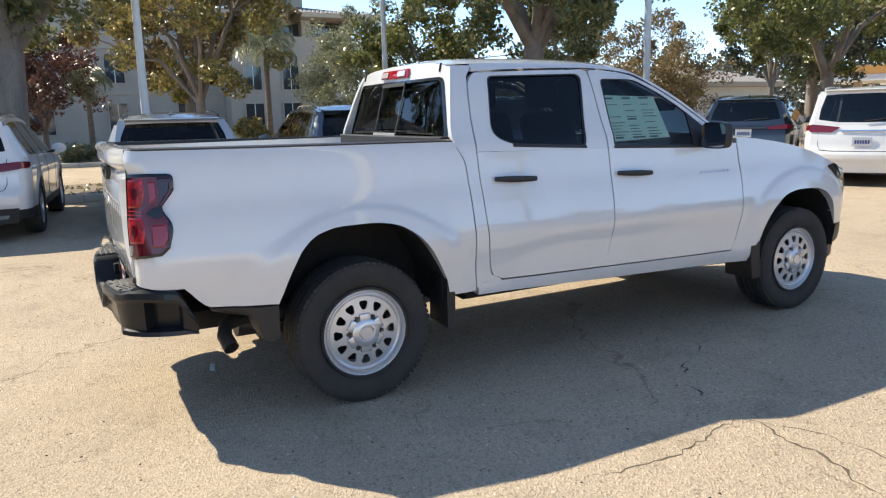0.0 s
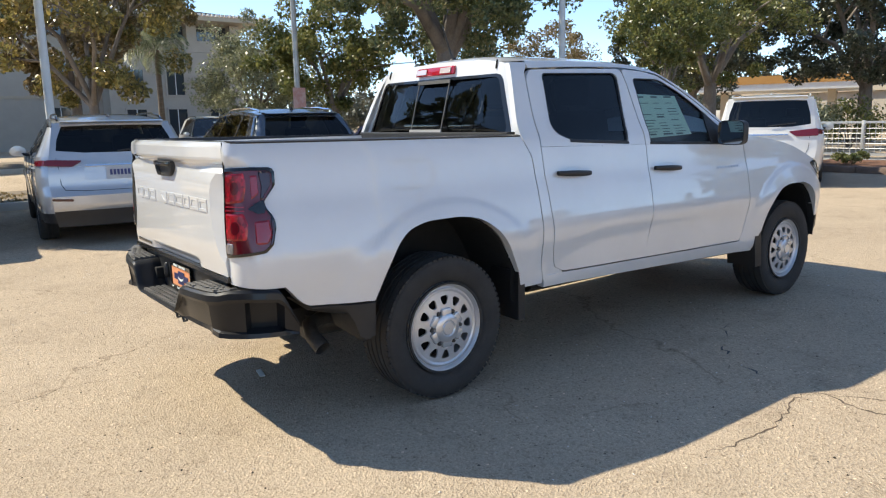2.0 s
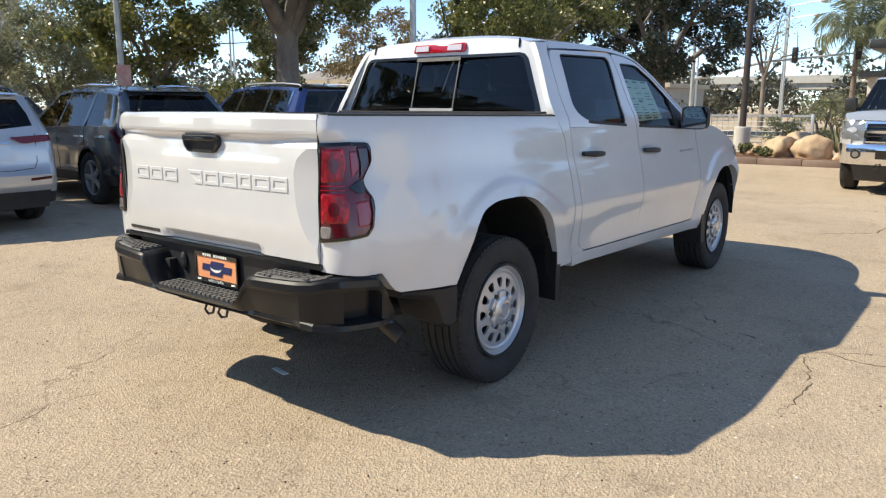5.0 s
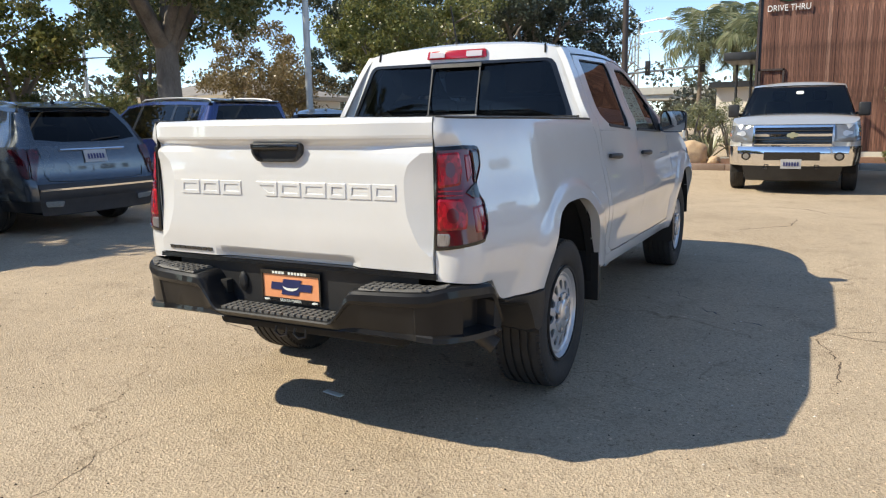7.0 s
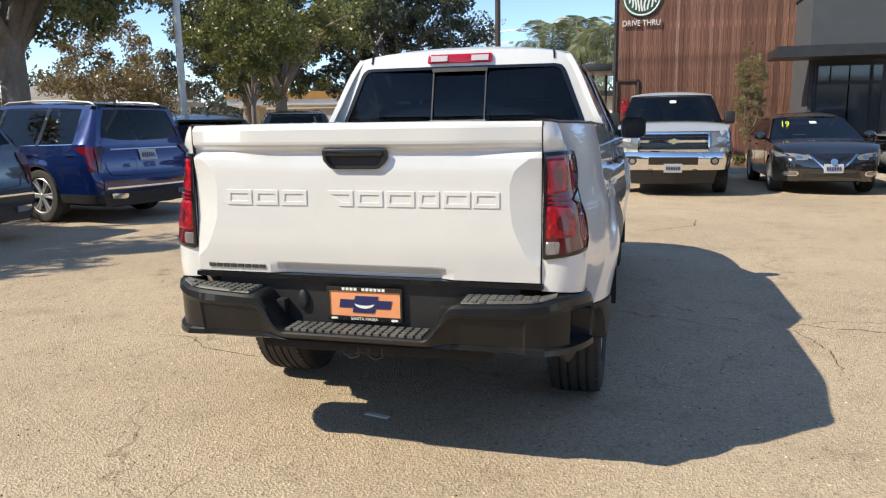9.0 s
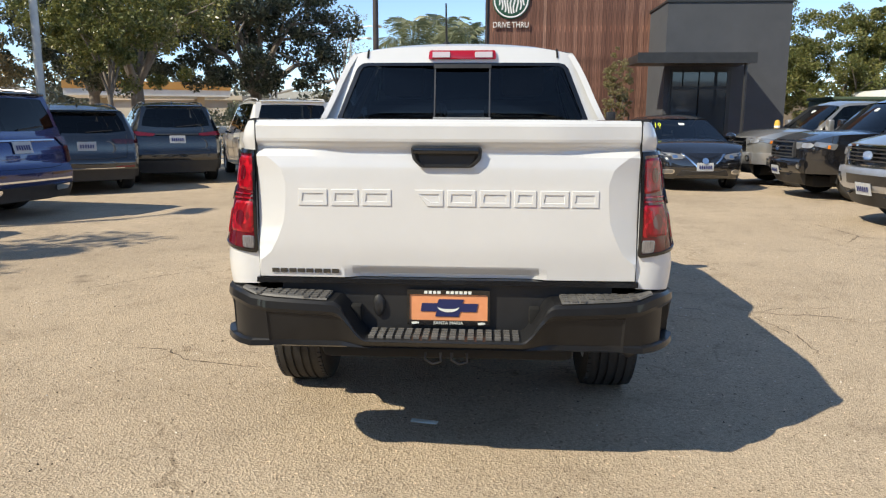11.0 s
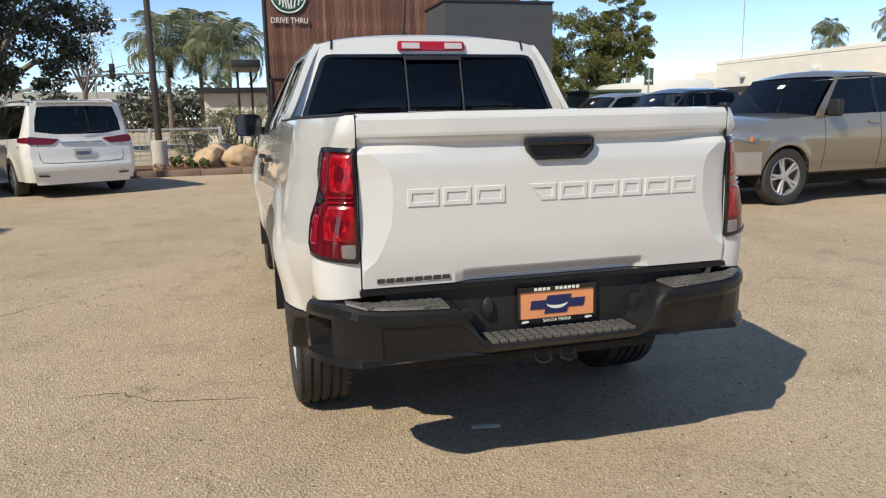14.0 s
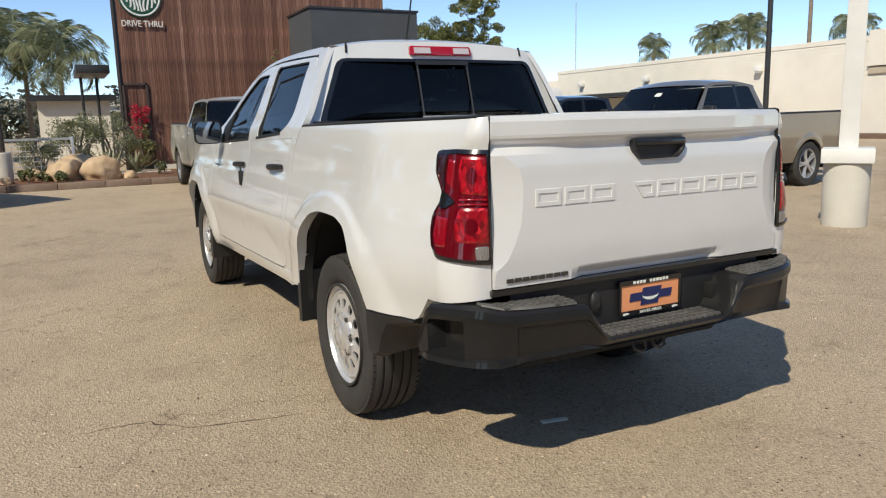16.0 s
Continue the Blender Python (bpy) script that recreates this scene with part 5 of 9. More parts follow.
def alloy_wheel(parent, m, R, rim_r, spokes, style):
    hub = new("wheel")
    hub.parent, hub.matrix_basis = parent, m
    key = (R, rim_r, spokes, style)
    if key not in WHEEL_MESHES:
        w = 0.115
        t = lathe([(rim_r, 0.09), (rim_r + 0.02, 0.108), ((R + rim_r) / 2 + 0.01, w), (R - 0.022, 0.108), (R - 0.004, 0.088), (R, 0.06), (R, 0.026), (R - 0.008, 0.024), (R - 0.008, 0.016), (R, 0.014),
                   (R, -0.014), (R - 0.008, -0.016), (R - 0.008, -0.024), (R, -0.026), (R, -0.07), (R - 0.02, -0.108), (rim_r + 0.02, -0.108), (rim_r, -0.09)], 48)
        lip = lathe([(rim_r + 0.004, 0.094), (rim_r - 0.004, 0.100), (rim_r - 0.016, 0.094), (rim_r - 0.022, 0.06), (rim_r - 0.028, -0.09), (rim_r, -0.09)], 48)
        sp = bmesh.new()
        for k in range(spokes):
            a = 2 * math.pi * k / spokes
            for off in ((-0.13, 0.13) if style == "twin" else (0,)):
                wid = 0.018 if style == "twin" else 0.036
                b = loops([[Vector((r, y + dy, s * wd)) for dy, s in ((0, -1), (0.008, -0.6), (0.008, 0.6), (0, 1), (-0.025, 0.9), (-0.025, -0.9))] for r, y, wd in ((0.04, 0.082, wid * 1.2), (rim_r * 0.5, 0.076, wid), (rim_r - 0.012, 0.086, wid * 1.15))], None, True, True)
                bmesh.ops.transform(b, matrix=Matrix.Rotation(-(a + off), 4, "Y"), verts=b.verts)
                join(sp, b)
        join(sp, lathe([(0.001, 0.096), (0.028, 0.095), (0.034, 0.09), (0.062, 0.088), (0.066, 0.06)], 24))
        br = lathe([(0.001, 0.02), (rim_r * 0.72, 0.02), (rim_r * 0.72, 0.0), (0.001, 0.0)], 32)
        WHEEL_MESHES[key] = [(n, obj_from(n, b, mat)) for n, b, mat in (("tyre", t, RUBBER), ("rim", lip, STEEL), ("spokes", sp, STEEL), ("brake_disc", br, DARK_STEEL))]
        for n, ob in WHEEL_MESHES[key]:
            ob.parent = hub
        return
    for n, ob in WHEEL_MESHES[key]:
        new(n, ob.data).parent = hub


class Car:
    """Half widths, lines and faces of one vehicle."""

    def __init__(self, wb, lr, lf, W, belt, roof, zb=0.30, R=0.36, tumble=0.50, rake=(), nose_rake=(), tail=(0.30, 0.13), nose=(0.75, 0.30), arch=None, half=None):
        self.wb, self.lr, self.lf, self.W, self.R, self.zb, self.tumble = wb, lr, lf, W, R, zb, tumble
        self.belt, self.roof = table(belt), table(roof)
        self.rake, self.nrake = table(rake), table(nose_rake)
        self.tail, self.nose = tail, nose
        self.arch = arch or R + 0.045
        self.prof = table(half or [(0.2, 0.93), (0.45, 0.975), (0.62, 0.985), (0.78, 1.0), (0.95, 0.985), (1.15, 0.955), (1.5, 0.93)])

    def half(self, s, z):
        w = self.W * self.prof(min(z, self.belt(s)))
        if z > self.belt(s):
            w -= (z - self.belt(s)) * self.tumble + 0.012
        for hx in (0, self.wb):
            d = math.hypot(s - hx, z - self.R)
            w += 0.018 * (1 - sstep(self.arch + 0.02, self.arch + 0.11, d)) if z < self.belt(s) else 0
        a, k = self.tail
        t = min(1, max(0, (-self.lr + a - s) / a))
        w -= k * (1 - math.sqrt(max(0, 1 - t * t)))
        a, k = self.nose
        t = min(1, max(0, (s - self.wb - self.lf + a) / a))
        return w - k * (1 - math.sqrt(max(0, 1 - t * t))) - 0.05 * t

    def xx(self, s, z):
        return s + self.rake(z) * sstep(-self.lr + 0.7, -self.lr, s) - self.nrake(z) * sstep(self.wb + self.lf - 0.9, self.wb + self.lf, s)

    def side(self, sgn):
        return lambda s, z, lift=0.0: Vector((self.xx(s, z) - (lift * 0.7 if s < -self.lr + 0.12 else 0), sgn * (self.half(s, z) + lift), z))

    def rear(self, y, z, lift=0.0):
        w = self.half(-self.lr, z)
        return Vector((self.xx(-self.lr, z) - 0.05 * (1 - min(1, (y / w)) ** 2) - lift, y, z))

    def front(self, y, z, lift=0.0):
        w = self.half(self.wb + self.lf, z)
        return Vector((self.xx(self.wb + self.lf, z) + 0.13 * (1 - min(1, (y / w) ** 2)) + lift, y, z))

    def bottom(self, s):
        for hx in (0, self.wb):
            d = abs(s - hx)
            if d < self.arch:
                return max(self.zb, self.R + math.sqrt(self.arch**2 - d * d) * 0.98)
        return self.zb

    def svals(self):
        out, s = [], -self.lr
        a, wb = self.arch, self.wb
        return dense((-self.lr, -self.lr + 0.3, 8), (-self.lr + 0.3, -a, 3), (-a, -a * 0.85, 6), (-a * 0.85, a * 0.85, 14), (a * 0.85, a, 6), (a, wb - a, 14), (wb - a, wb - a * 0.85, 6), (wb - a * 0.85, wb + a * 0.85, 14), (wb + a * 0.85, wb + a, 6), (wb + a, wb + self.lf, 12))


def plate_part(parent, f, mat_frame=None):
    """A white number plate with plain bars, on f(y, z, lift)."""
    p = part("number_plate", loops([[f(y, z, l) for y, z in ((-0.155, -0.078), (0.155, -0.078), (0.155, 0.078), (-0.155, 0.078))] for l in (0.0, 0.012)], None, False, True), PLATE_WHITE, parent, "white number plate with plain dark bars")
    for k in range(6):
        y = -0.115 + k * 0.041
        part("bar", fill([f(yy, z, 0.0135) for yy, z in ((y, -0.035), (y + 0.027, -0.035), (y + 0.027, 0.03), (y, 0.03))]), base_mat("plate_blue", (0.03, 0.04, 0.15), 0.5) if "plate_blue" not in bpy.data.materials else bpy.data.materials["plate_blue"], p)


def vehicle(name, label, category, m, c, mat, windows, body="suv", lower=BLACK_PLASTIC, clad=0.44, rear=None, front=None, cab=None, rails=True, wheel=("single", 5), glass=None, handles=True, group=""):
    """Builds the shell, glass, wheels and fittings of a vehicle from its figures c."""
    car = thing(name, label, category, m, group)
    glass = glass or GLASS
    sv = c.svals()
    smap = pick(sv)
    x_end = c.wb + c.lf
    rb, fb = c.belt, None
    for sgn in (1, -1):
        surf = c.side(sgn)
        part("body_side", panel(surf, lambda u, v: (smap(u), lerp(max(clad, c.bottom(smap(u))), c.belt(smap(u)), v)), len(sv) - 1, 12, 0.03), mat, car, "", 45)
        lowv = [s for s in sv]
        part("lower_cladding", panel(surf, lambda u, v: (smap(u), lerp(min(c.bottom(smap(u)), max(clad, c.bottom(smap(u))) - 0.0), max(clad, c.bottom(smap(u)) + 0.035), v)), len(sv) - 1, 2, 0.06), lower, car)
        for hx in (0, c.wb):
            pts = [(hx + c.arch * math.cos(a), c.R + c.arch * math.sin(a)) for a in [math.pi * k / 16 for k in range(-1, 18)]]
            part("wheel_well", loops([[Vector((x, sgn * y, z)) for x, z in pts] for y in (c.W * 0.965, c.W - 0.32)], None, False, True, False), LINER, car)
            rr = c.R * 0.655
            yw = c.W - 0.118
            alloy_wheel(car, pose(hx, sgn * yw, c.R, 0, 0, 0 if sgn > 0 else 180), c.R, rr, wheel[1], wheel[0])
        # greenhouse
        topz = lambda s: c.roof(s) - 0.05
        edges = [windows[0][0]] + [e for w in windows for e in (w[0], w[1])][0:0]
        prev = cab[0] if cab else None
        for i, (a, b) in enumerate(windows):
            zb0 = 0.018
            part("side_window", grid(lambda u, v, a=a, b=b: surf(s := lerp(lerp(a[0], b[0], u), lerp(a[1], b[1], u), v), lerp(c.belt(s) + 0.012, topz(lerp(a[1], b[1], u)), v), -0.004), 8, 5), glass if i > 0 or body != "pickup" else glass, car, "dark side window")
            part("belt_moulding", tube([surf(lerp(a[0], b[0], k / 6), c.belt(lerp(a[0], b[0], k / 6)) + 0.004, 0.002) for k in range(7)], 0.008, 6), GLOSS_BLACK if rear is None or not rear.get("chrome") else CHROME, car)
            nxt = windows[i + 1][0] if i + 1 < len(windows) else cab[1]
            start = b
            part("pillar", grid(lambda u, v, a=start, b=nxt: surf(s := lerp(lerp(a[0], b[0], u), lerp(a[1], b[1], u), v), lerp(c.belt(s), topz(lerp(a[1], b[1], u)), v), 0.0), 4, 5), GLOSS_BLACK if i + 1 < len(windows) else mat, car)
            if i == 0 and body == "suv":
                za, gx0 = c.belt(-c.lr), cab[0][1]

                def back_pillar(u, v, a=a):
                    z = lerp(za, topz(gx0), v)
                    h = (z - za) / (c.roof(gx0) - za)
                    e = Vector((lerp(c.xx(-c.lr, za), gx0, h**1.25), sgn * lerp(c.half(-c.lr, za), c.half(gx0, c.roof(gx0)), h), z))
                    s = lerp(a[0], a[1], v)
                    p = surf(s, lerp(c.belt(s), topz(a[1]), v))
                    low = surf(lerp(-c.lr, a[0], u), c.belt(lerp(-c.lr, a[0], u)))
                    flat = surf(-c.lr, za).lerp(surf(a[0], c.belt(a[0])), u)
                    return e.lerp(p, u) + (low - flat) * (1 - 0.5 * v)
                part("pillar", grid(back_pillar, 10, 8), mat, car, "", 60)
            elif i == 0:
                part("pillar", grid(lambda u, v, a=cab[0], b=a: surf(s := lerp(lerp(a[0], b[0], u), lerp(a[1], b[1], u), v), lerp(c.belt(s), topz(lerp(a[1], b[1], u)), v), 0.0), 4, 5), mat, car)
        x0, x1 = cab[0][1], cab[1][1]
        part("roof_rail_panel", panel(surf, lambda u, v: (s := lerp(x0, x1, u), lerp(topz(s), c.roof(s), v)), 16, 3, 0.01), mat, car)
        if rails:
            pts = [Vector((s, sgn * (c.half(s, c.roof(s)) - 0.06), c.roof(s) + h)) for s, h in ((x0 + 0.12, 0.025), (x0 + 0.2, 0.05), (lerp(x0, x1, 0.3), 0.058), (lerp(x0, x1, 0.6), 0.056), (x1 - 0.45, 0.05), (x1 - 0.35, 0.025))]
            part("roof_bar", tube(pts, 0.014, 8), rails if not isinstance(rails, bool) else GLOSS_BLACK, car)
        # door joints and handles
        joints = [w[1] for w in windows[:-1]] + [windows[-1][1]] if body != "pickup" else [windows[0][0]] + [w[1] for w in windows]
        for jx, _ in joints:
            part("door_joint", tube([surf(jx - 0.02 * math.sin(3 * t), lerp(c.belt(jx), max(clad, 0.46), t), 0.0005) for t in [k / 8 for k in range(9)] if abs(jx - 0) > c.arch or lerp(c.belt(jx), 0.46, t) > c.R + c.arch], 0.0035, 5), GAP, car)
        if handles:
            for a, b in windows[:2] if body != "pickup" else windows:
                hx = a[0] + 0.06 if len(windows) < 3 or body == "pickup" else a[0] + 0.06
                part("door_handle", loops([[surf(hx + dx, c.belt(hx) - 0.13 + dz, l) for dz, l in ((-0.012, 0.002), (-0.012, 0.03), (0.012, 0.032), (0.012, 0.002))] for dx in (-0.10, -0.09, 0.09, 0.10)], None, True, True), mat if not (rear and rear.get("chrome")) else CHROME, car)
        # mirror
        mx = windows[-1][1][0] - 0.08 if not cab[2:] else cab[2]
        base = surf(mx, c.belt(mx) + 0.02)
        mm = lathe([(0.001, -0.10), (0.05, -0.09), (0.075, -0.04), (0.085, 0.02), (0.08, 0.05), (0.001, 0.055)], 16, "x")
        big = 1.0
        if body == "pickup":
            mm = box(-0.055, 0.055, -0.095, 0.095, -0.10, 0.14, 0.03, seg=3)
        bmesh.ops.transform(mm, matrix=Matrix.Translation(base + Vector((0.05, sgn * 0.13 * big, 0.06 * big))) @ (Matrix.Diagonal((-0.9, 1.35, 1.0, 1)) if body != "pickup" else Matrix.Identity(4)), verts=mm.verts)
        mo = part("door_mirror", mm, mat if body != "pickup" else rear.get("mirror", BLACK_PLASTIC) if rear else BLACK_PLASTIC, car, "door mirror")
        part("mirror_arm", tube([base, base + Vector((0.03, sgn * 0.08, 0.03))], 0.025, 8), BLACK_PLASTIC, mo)
        # seats seen through the glass
        for sx in ((cab[0][0] + cab[1][0]) / 2 - 0.1,):
            b = box(-0.07, 0.07, -0.23, 0.23, 0.0, 0.62, 0.05)
            bmesh.ops.transform(b, matrix=pose(sx, sgn * 0.36, c.belt(sx) - 0.35, 0, -12, 0), verts=b.verts)
            st = part("seat", b, CABIN, car)
            b = box(-0.05, 0.05, -0.12, 0.12, 0.0, 0.18, 0.04)
            bmesh.ops.transform(b, matrix=pose(sx - 0.14, sgn * 0.36, c.belt(sx) + 0.28, 0, -8, 0), verts=b.verts)
            part("headrest", b, CABIN, st)

    # roof, screens, bonnet, ends
    x0, x1 = cab[0][1], cab[1][1]
    part("roof", grid(lambda u, v: Vector((s := lerp(x0, x1, u), (t := 2 * v - 1) * c.half(s, c.roof(s)), c.roof(s) + 0.045 * (1 - abs(t) ** 2.5) * sstep(-0.05, 0.25, u) * sstep(1.1, 0.8, u) + 0.012 * (1 - t * t))), 16, 14), rear.get("roof", mat) if rear else mat, car)

    def span(sa, sb, za, zb, bulge_a, bulge_b, inset=0.0):
        def f(u, v):
            t = 2 * v - 1
            s, z = lerp(sa, sb, u), lerp(za, zb, u)
            return Vector((s + lerp(bulge_a, bulge_b, u) * (1 - t * t), t * (c.half(s, z) - inset), z))
        return f
    wx, wz = cab[1][0], c.belt(cab[1][0])
    part("windscreen", grid(span(x1, wx, c.roof(x1) - 0.004, wz + 0.01, 0.06, 0.16, 0.03), 10, 12), GLASS_SCREEN, car, "windscreen")
    part("screen_card", fill([Vector((x, y, z)) for x, y, z in ((lerp(x1, wx, 0.16) + 0.085, -0.03, lerp(c.roof(x1), wz, 0.16)), (lerp(x1, wx, 0.16) + 0.085, 0.09, lerp(c.roof(x1), wz, 0.16)), (lerp(x1, wx, 0.26) + 0.095, 0.09, lerp(c.roof(x1), wz, 0.26)), (lerp(x1, wx, 0.26) + 0.095, -0.03, lerp(c.roof(x1), wz, 0.26)))]), PAPER, car)
    part("dashboard", box(wx - 0.55, wx - 0.02, -0.66, 0.66, wz - 0.25, wz - 0.02, 0.04), CABIN, car)
    part("bonnet", grid(lambda u, v: (lambda s, t: Vector((c.xx(s, c.belt(s)) + 0.13 * (1 - t * t) * u**6 + 0.14 * (1 - t * t) * (1 - u) ** 4, t * c.half(s, c.belt(s)), c.belt(s) + 0.055 * (1 - abs(t) ** 3) * (1 - u**5))))(lerp(wx, x_end, u), 2 * v - 1), 18, 16), mat, car, "", 50)
    part("cabin_tub", box(cab[0][0] + 0.05, wx - 0.05, -c.W * 0.86, c.W * 0.86, 0.40, min(c.belt(0.5), c.belt(1.0)) - 0.06, 0.02), CABIN, car)
    part("underbody", box(-c.lr + 0.12, x_end - 0.25, -c.W * 0.6, c.W * 0.6, 0.22, 0.42, 0.03), LINER, car)
    # rear end
    zt = c.belt(-c.lr)
    z_b = rear["bumper"] if rear else 0.62
    part("tail_panel", grid(lambda u, v: c.rear((2 * u - 1) * c.half(-c.lr, z := lerp(z_b, zt, v)), z), 14, 10), mat, car, "", 50)
    part("rear_bumper", grid(lambda u, v: c.rear((2 * u - 1) * c.half(-c.lr, z := lerp(max(clad, 0.44), z_b, v)), z, 0.02 if 0 < v < 1 else 0.0), 14, 5), rear.get("bumper_mat", mat) if rear else mat, car)
    part("rear_skirt", grid(lambda u, v: c.rear((2 * u - 1) * c.half(-c.lr, z := lerp(0.25, max(clad, 0.44), v)), z, 0.0), 14, 3), rear.get("skirt", lower) if rear else lower, car)
    if body == "suv":
        wr_ = c.half(-c.lr, z_b) * 0.86
        seam = [(-wr_ * 1.02, zt - 0.02), (-wr_, zt - 0.12), (-wr_ * 0.985, z_b + 0.10), (-wr_ * 0.93, z_b + 0.03), (-wr_ * 0.6, z_b + 0.012), (0, z_b + 0.01), (wr_ * 0.6, z_b + 0.012), (wr_ * 0.93, z_b + 0.03), (wr_ * 0.985, z_b + 0.10), (wr_, zt - 0.12), (wr_ * 1.02, zt - 0.02)]
        part("hatch_seam", tube([c.rear(y, z, 0.0005) for y, z in seam], 0.0045, 5), GAP, car)
    if body in ("suv", "sedan"):
        gx, gz = cab[0][1], c.roof(cab[0][1])
        bx = cab[0][0]
        zb_ = zt if body == "suv" else c.belt(bx)

        def hatch(u, v, lift=0.0):
            t = 2 * v - 1
            z = lerp(zb_, gz, u)
            s = lerp(c.xx(-c.lr, zb_) if body == "suv" else bx, gx, u ** (1.25 if body == "suv" else 1))
            w = lerp(c.half(-c.lr if body == "suv" else bx, zb_), c.half(gx, gz), u)
            return Vector((s - lerp(0.05, 0.035, u) * (1 - t * t) - lift, t * w, z + lift * 0.4))
        part("hatch_frame", loops([[hatch(u, v, 0.0) for u, v in q] for q in ([(0, 0), (0, 0.25), (0, 0.5), (0, 0.75), (0, 1), (0.5, 1), (1, 1), (1, 0.75), (1, 0.5), (1, 0.25), (1, 0), (0.5, 0)],
                                                                         [(0.17, 0.045), (0.09, 0.25), (0.08, 0.5), (0.09, 0.75), (0.17, 0.955), (0.5, 0.955), (0.89, 0.925), (0.91, 0.75), (0.915, 0.5), (0.91, 0.25), (0.89, 0.075), (0.5, 0.045)])]), mat if not (rear and rear.get("black_hatch")) else GLOSS_BLACK, car)
        part("rear_window", grid(lambda u, v: hatch(lerp(0.075, 0.92, u), lerp(0.035, 0.965, v), -0.006), 8, 12), GLASS, car, "dark rear window")
        if body == "suv":
            part("spoiler", loops([[hatch(1, v, 0) + Vector((dx, 0, dz)) for dx, dz in ((0.12, 0.034), (-0.04, 0.030), (-0.10, 0.012), (-0.07, -0.006), (0.03, -0.03))] for v in [0.06 + 0.88 * k / 8 for k in range(9)]], None, True, True), rear.get("spoiler", mat) if rear else mat, car)
            part("wiper", tube([hatch(0.10, 0.5, 0.02), hatch(0.13, 0.42, 0.02), hatch(0.2, 0.20, 0.012)], 0.009, 6), BLACK_PLASTIC, car)
            part("fin_aerial", loops([[Vector((gx + 0.35 + dx * (1 - t), dy * (1 - t), c.roof(gx + 0.35) + 0.05 + 0.05 * t)) for dx, dy in ((-0.07, 0), (0, -0.025), (0.09, 0), (0, 0.025))] for t in (0, 0.5, 0.95)], None, False, True), rear.get("roof", mat) if rear else mat, car)
    else:
        # pickup: open bed with rails behind the cab
        bx = cab[0][0]
        for sgn in (1, -1):
            part("bed_rail", tube([Vector((s, sgn * (c.half(s, c.belt(s)) - 0.03), c.belt(s) + 0.012)) for s in (-c.lr + 0.05, -0.3, 0.4, bx - 0.03)], 0.022, 8), BLACK_PLASTIC, car)
            part("bed_wall", grid(lambda u, v: Vector((lerp(-c.lr + 0.08, bx, u), sgn * (c.W - 0.2), lerp(0.7, c.belt(0) - 0.01, v))), 3, 2), mat, car)
        part("bed_floor", box(-c.lr + 0.08, bx, -c.W + 0.2, c.W - 0.2, 0.66, 0.70), DARK_STEEL, car)
        part("cab_back", grid(lambda u, v: Vector((lerp(bx, cab[0][1], sstep(c.belt(bx), c.roof(cab[0][1]), z := lerp(0.7, c.roof(cab[0][1]), v))), (2 * u - 1) * (c.half(lerp(bx, cab[0][1], 0.5), max(z, c.belt(bx))) - 0.01), z)), 6, 10), mat, car)
        part("rear_window", grid(lambda u, v: Vector((lerp(bx, cab[0][1], 0.25 + 0.55 * v) - 0.012, (2 * u - 1) * (c.W - 0.36), lerp(c.belt(bx) + 0.06, c.roof(cab[0][1]) - 0.08, v))), 4, 4), GLASS, car)
    if rear:
        for sgn in (1, -1):
            f = lambda a, b, l=0.0, sgn=sgn: c.rear(sgn * a, b, l)
            for name_, pts, lm, lift in rear["lamps"]:
                o = resample(rounded([Vector(p) for p in pts], 0.02, 3), 40)
                cc = sum(o, Vector((0, 0))) / len(o)
                bm = loops([[f(p.x, p.y, -0.006) for p in o], [f(p.x, p.y, lift) for p in o]])
                join(bm, patch([tuple(p) for p in o], f, lift, 0.0, 3))
                part(name_, bm, lm, car, "red tail lamp" if "tail" in name_ else "")
            surf = c.side(sgn)
            for name_, pts, lm, lift in rear.get("side_lamps", ()):
                part(name_, patch([tuple(p) for p in resample(rounded([Vector(p) for p in pts], 0.02, 3), 36)], surf, lift, 0.012, 3), lm, car, "red tail lamp" if "tail" in name_ else "")
        for name_, y0, y1, z0, z1, lm, lift in rear.get("strips", ()):
            part(name_, loops([[c.rear(lerp(y0, y1, k / 8), z, l) for z, l in ((z0, 0), (z0, lift), (z1, lift), (z1, 0))] for k in range(9)], None, True, True), lm, car)
        pz = rear["plate"]
        plate_part(car, lambda y, z, l: c.rear(y, pz + z, 0.015 + l))
    if front:
        front(car, c)
    else:
        part("nose", grid(lambda u, v: c.front((2 * u - 1) * c.half(x_end, z := lerp(0.30, c.belt(x_end), v)), z), 14, 10), mat, car, "", 50)
    return car


CHARCOAL = mottled("charcoal_plastic", (0.03, 0.03, 0.032), (0.05, 0.05, 0.052), 6, 0.5)


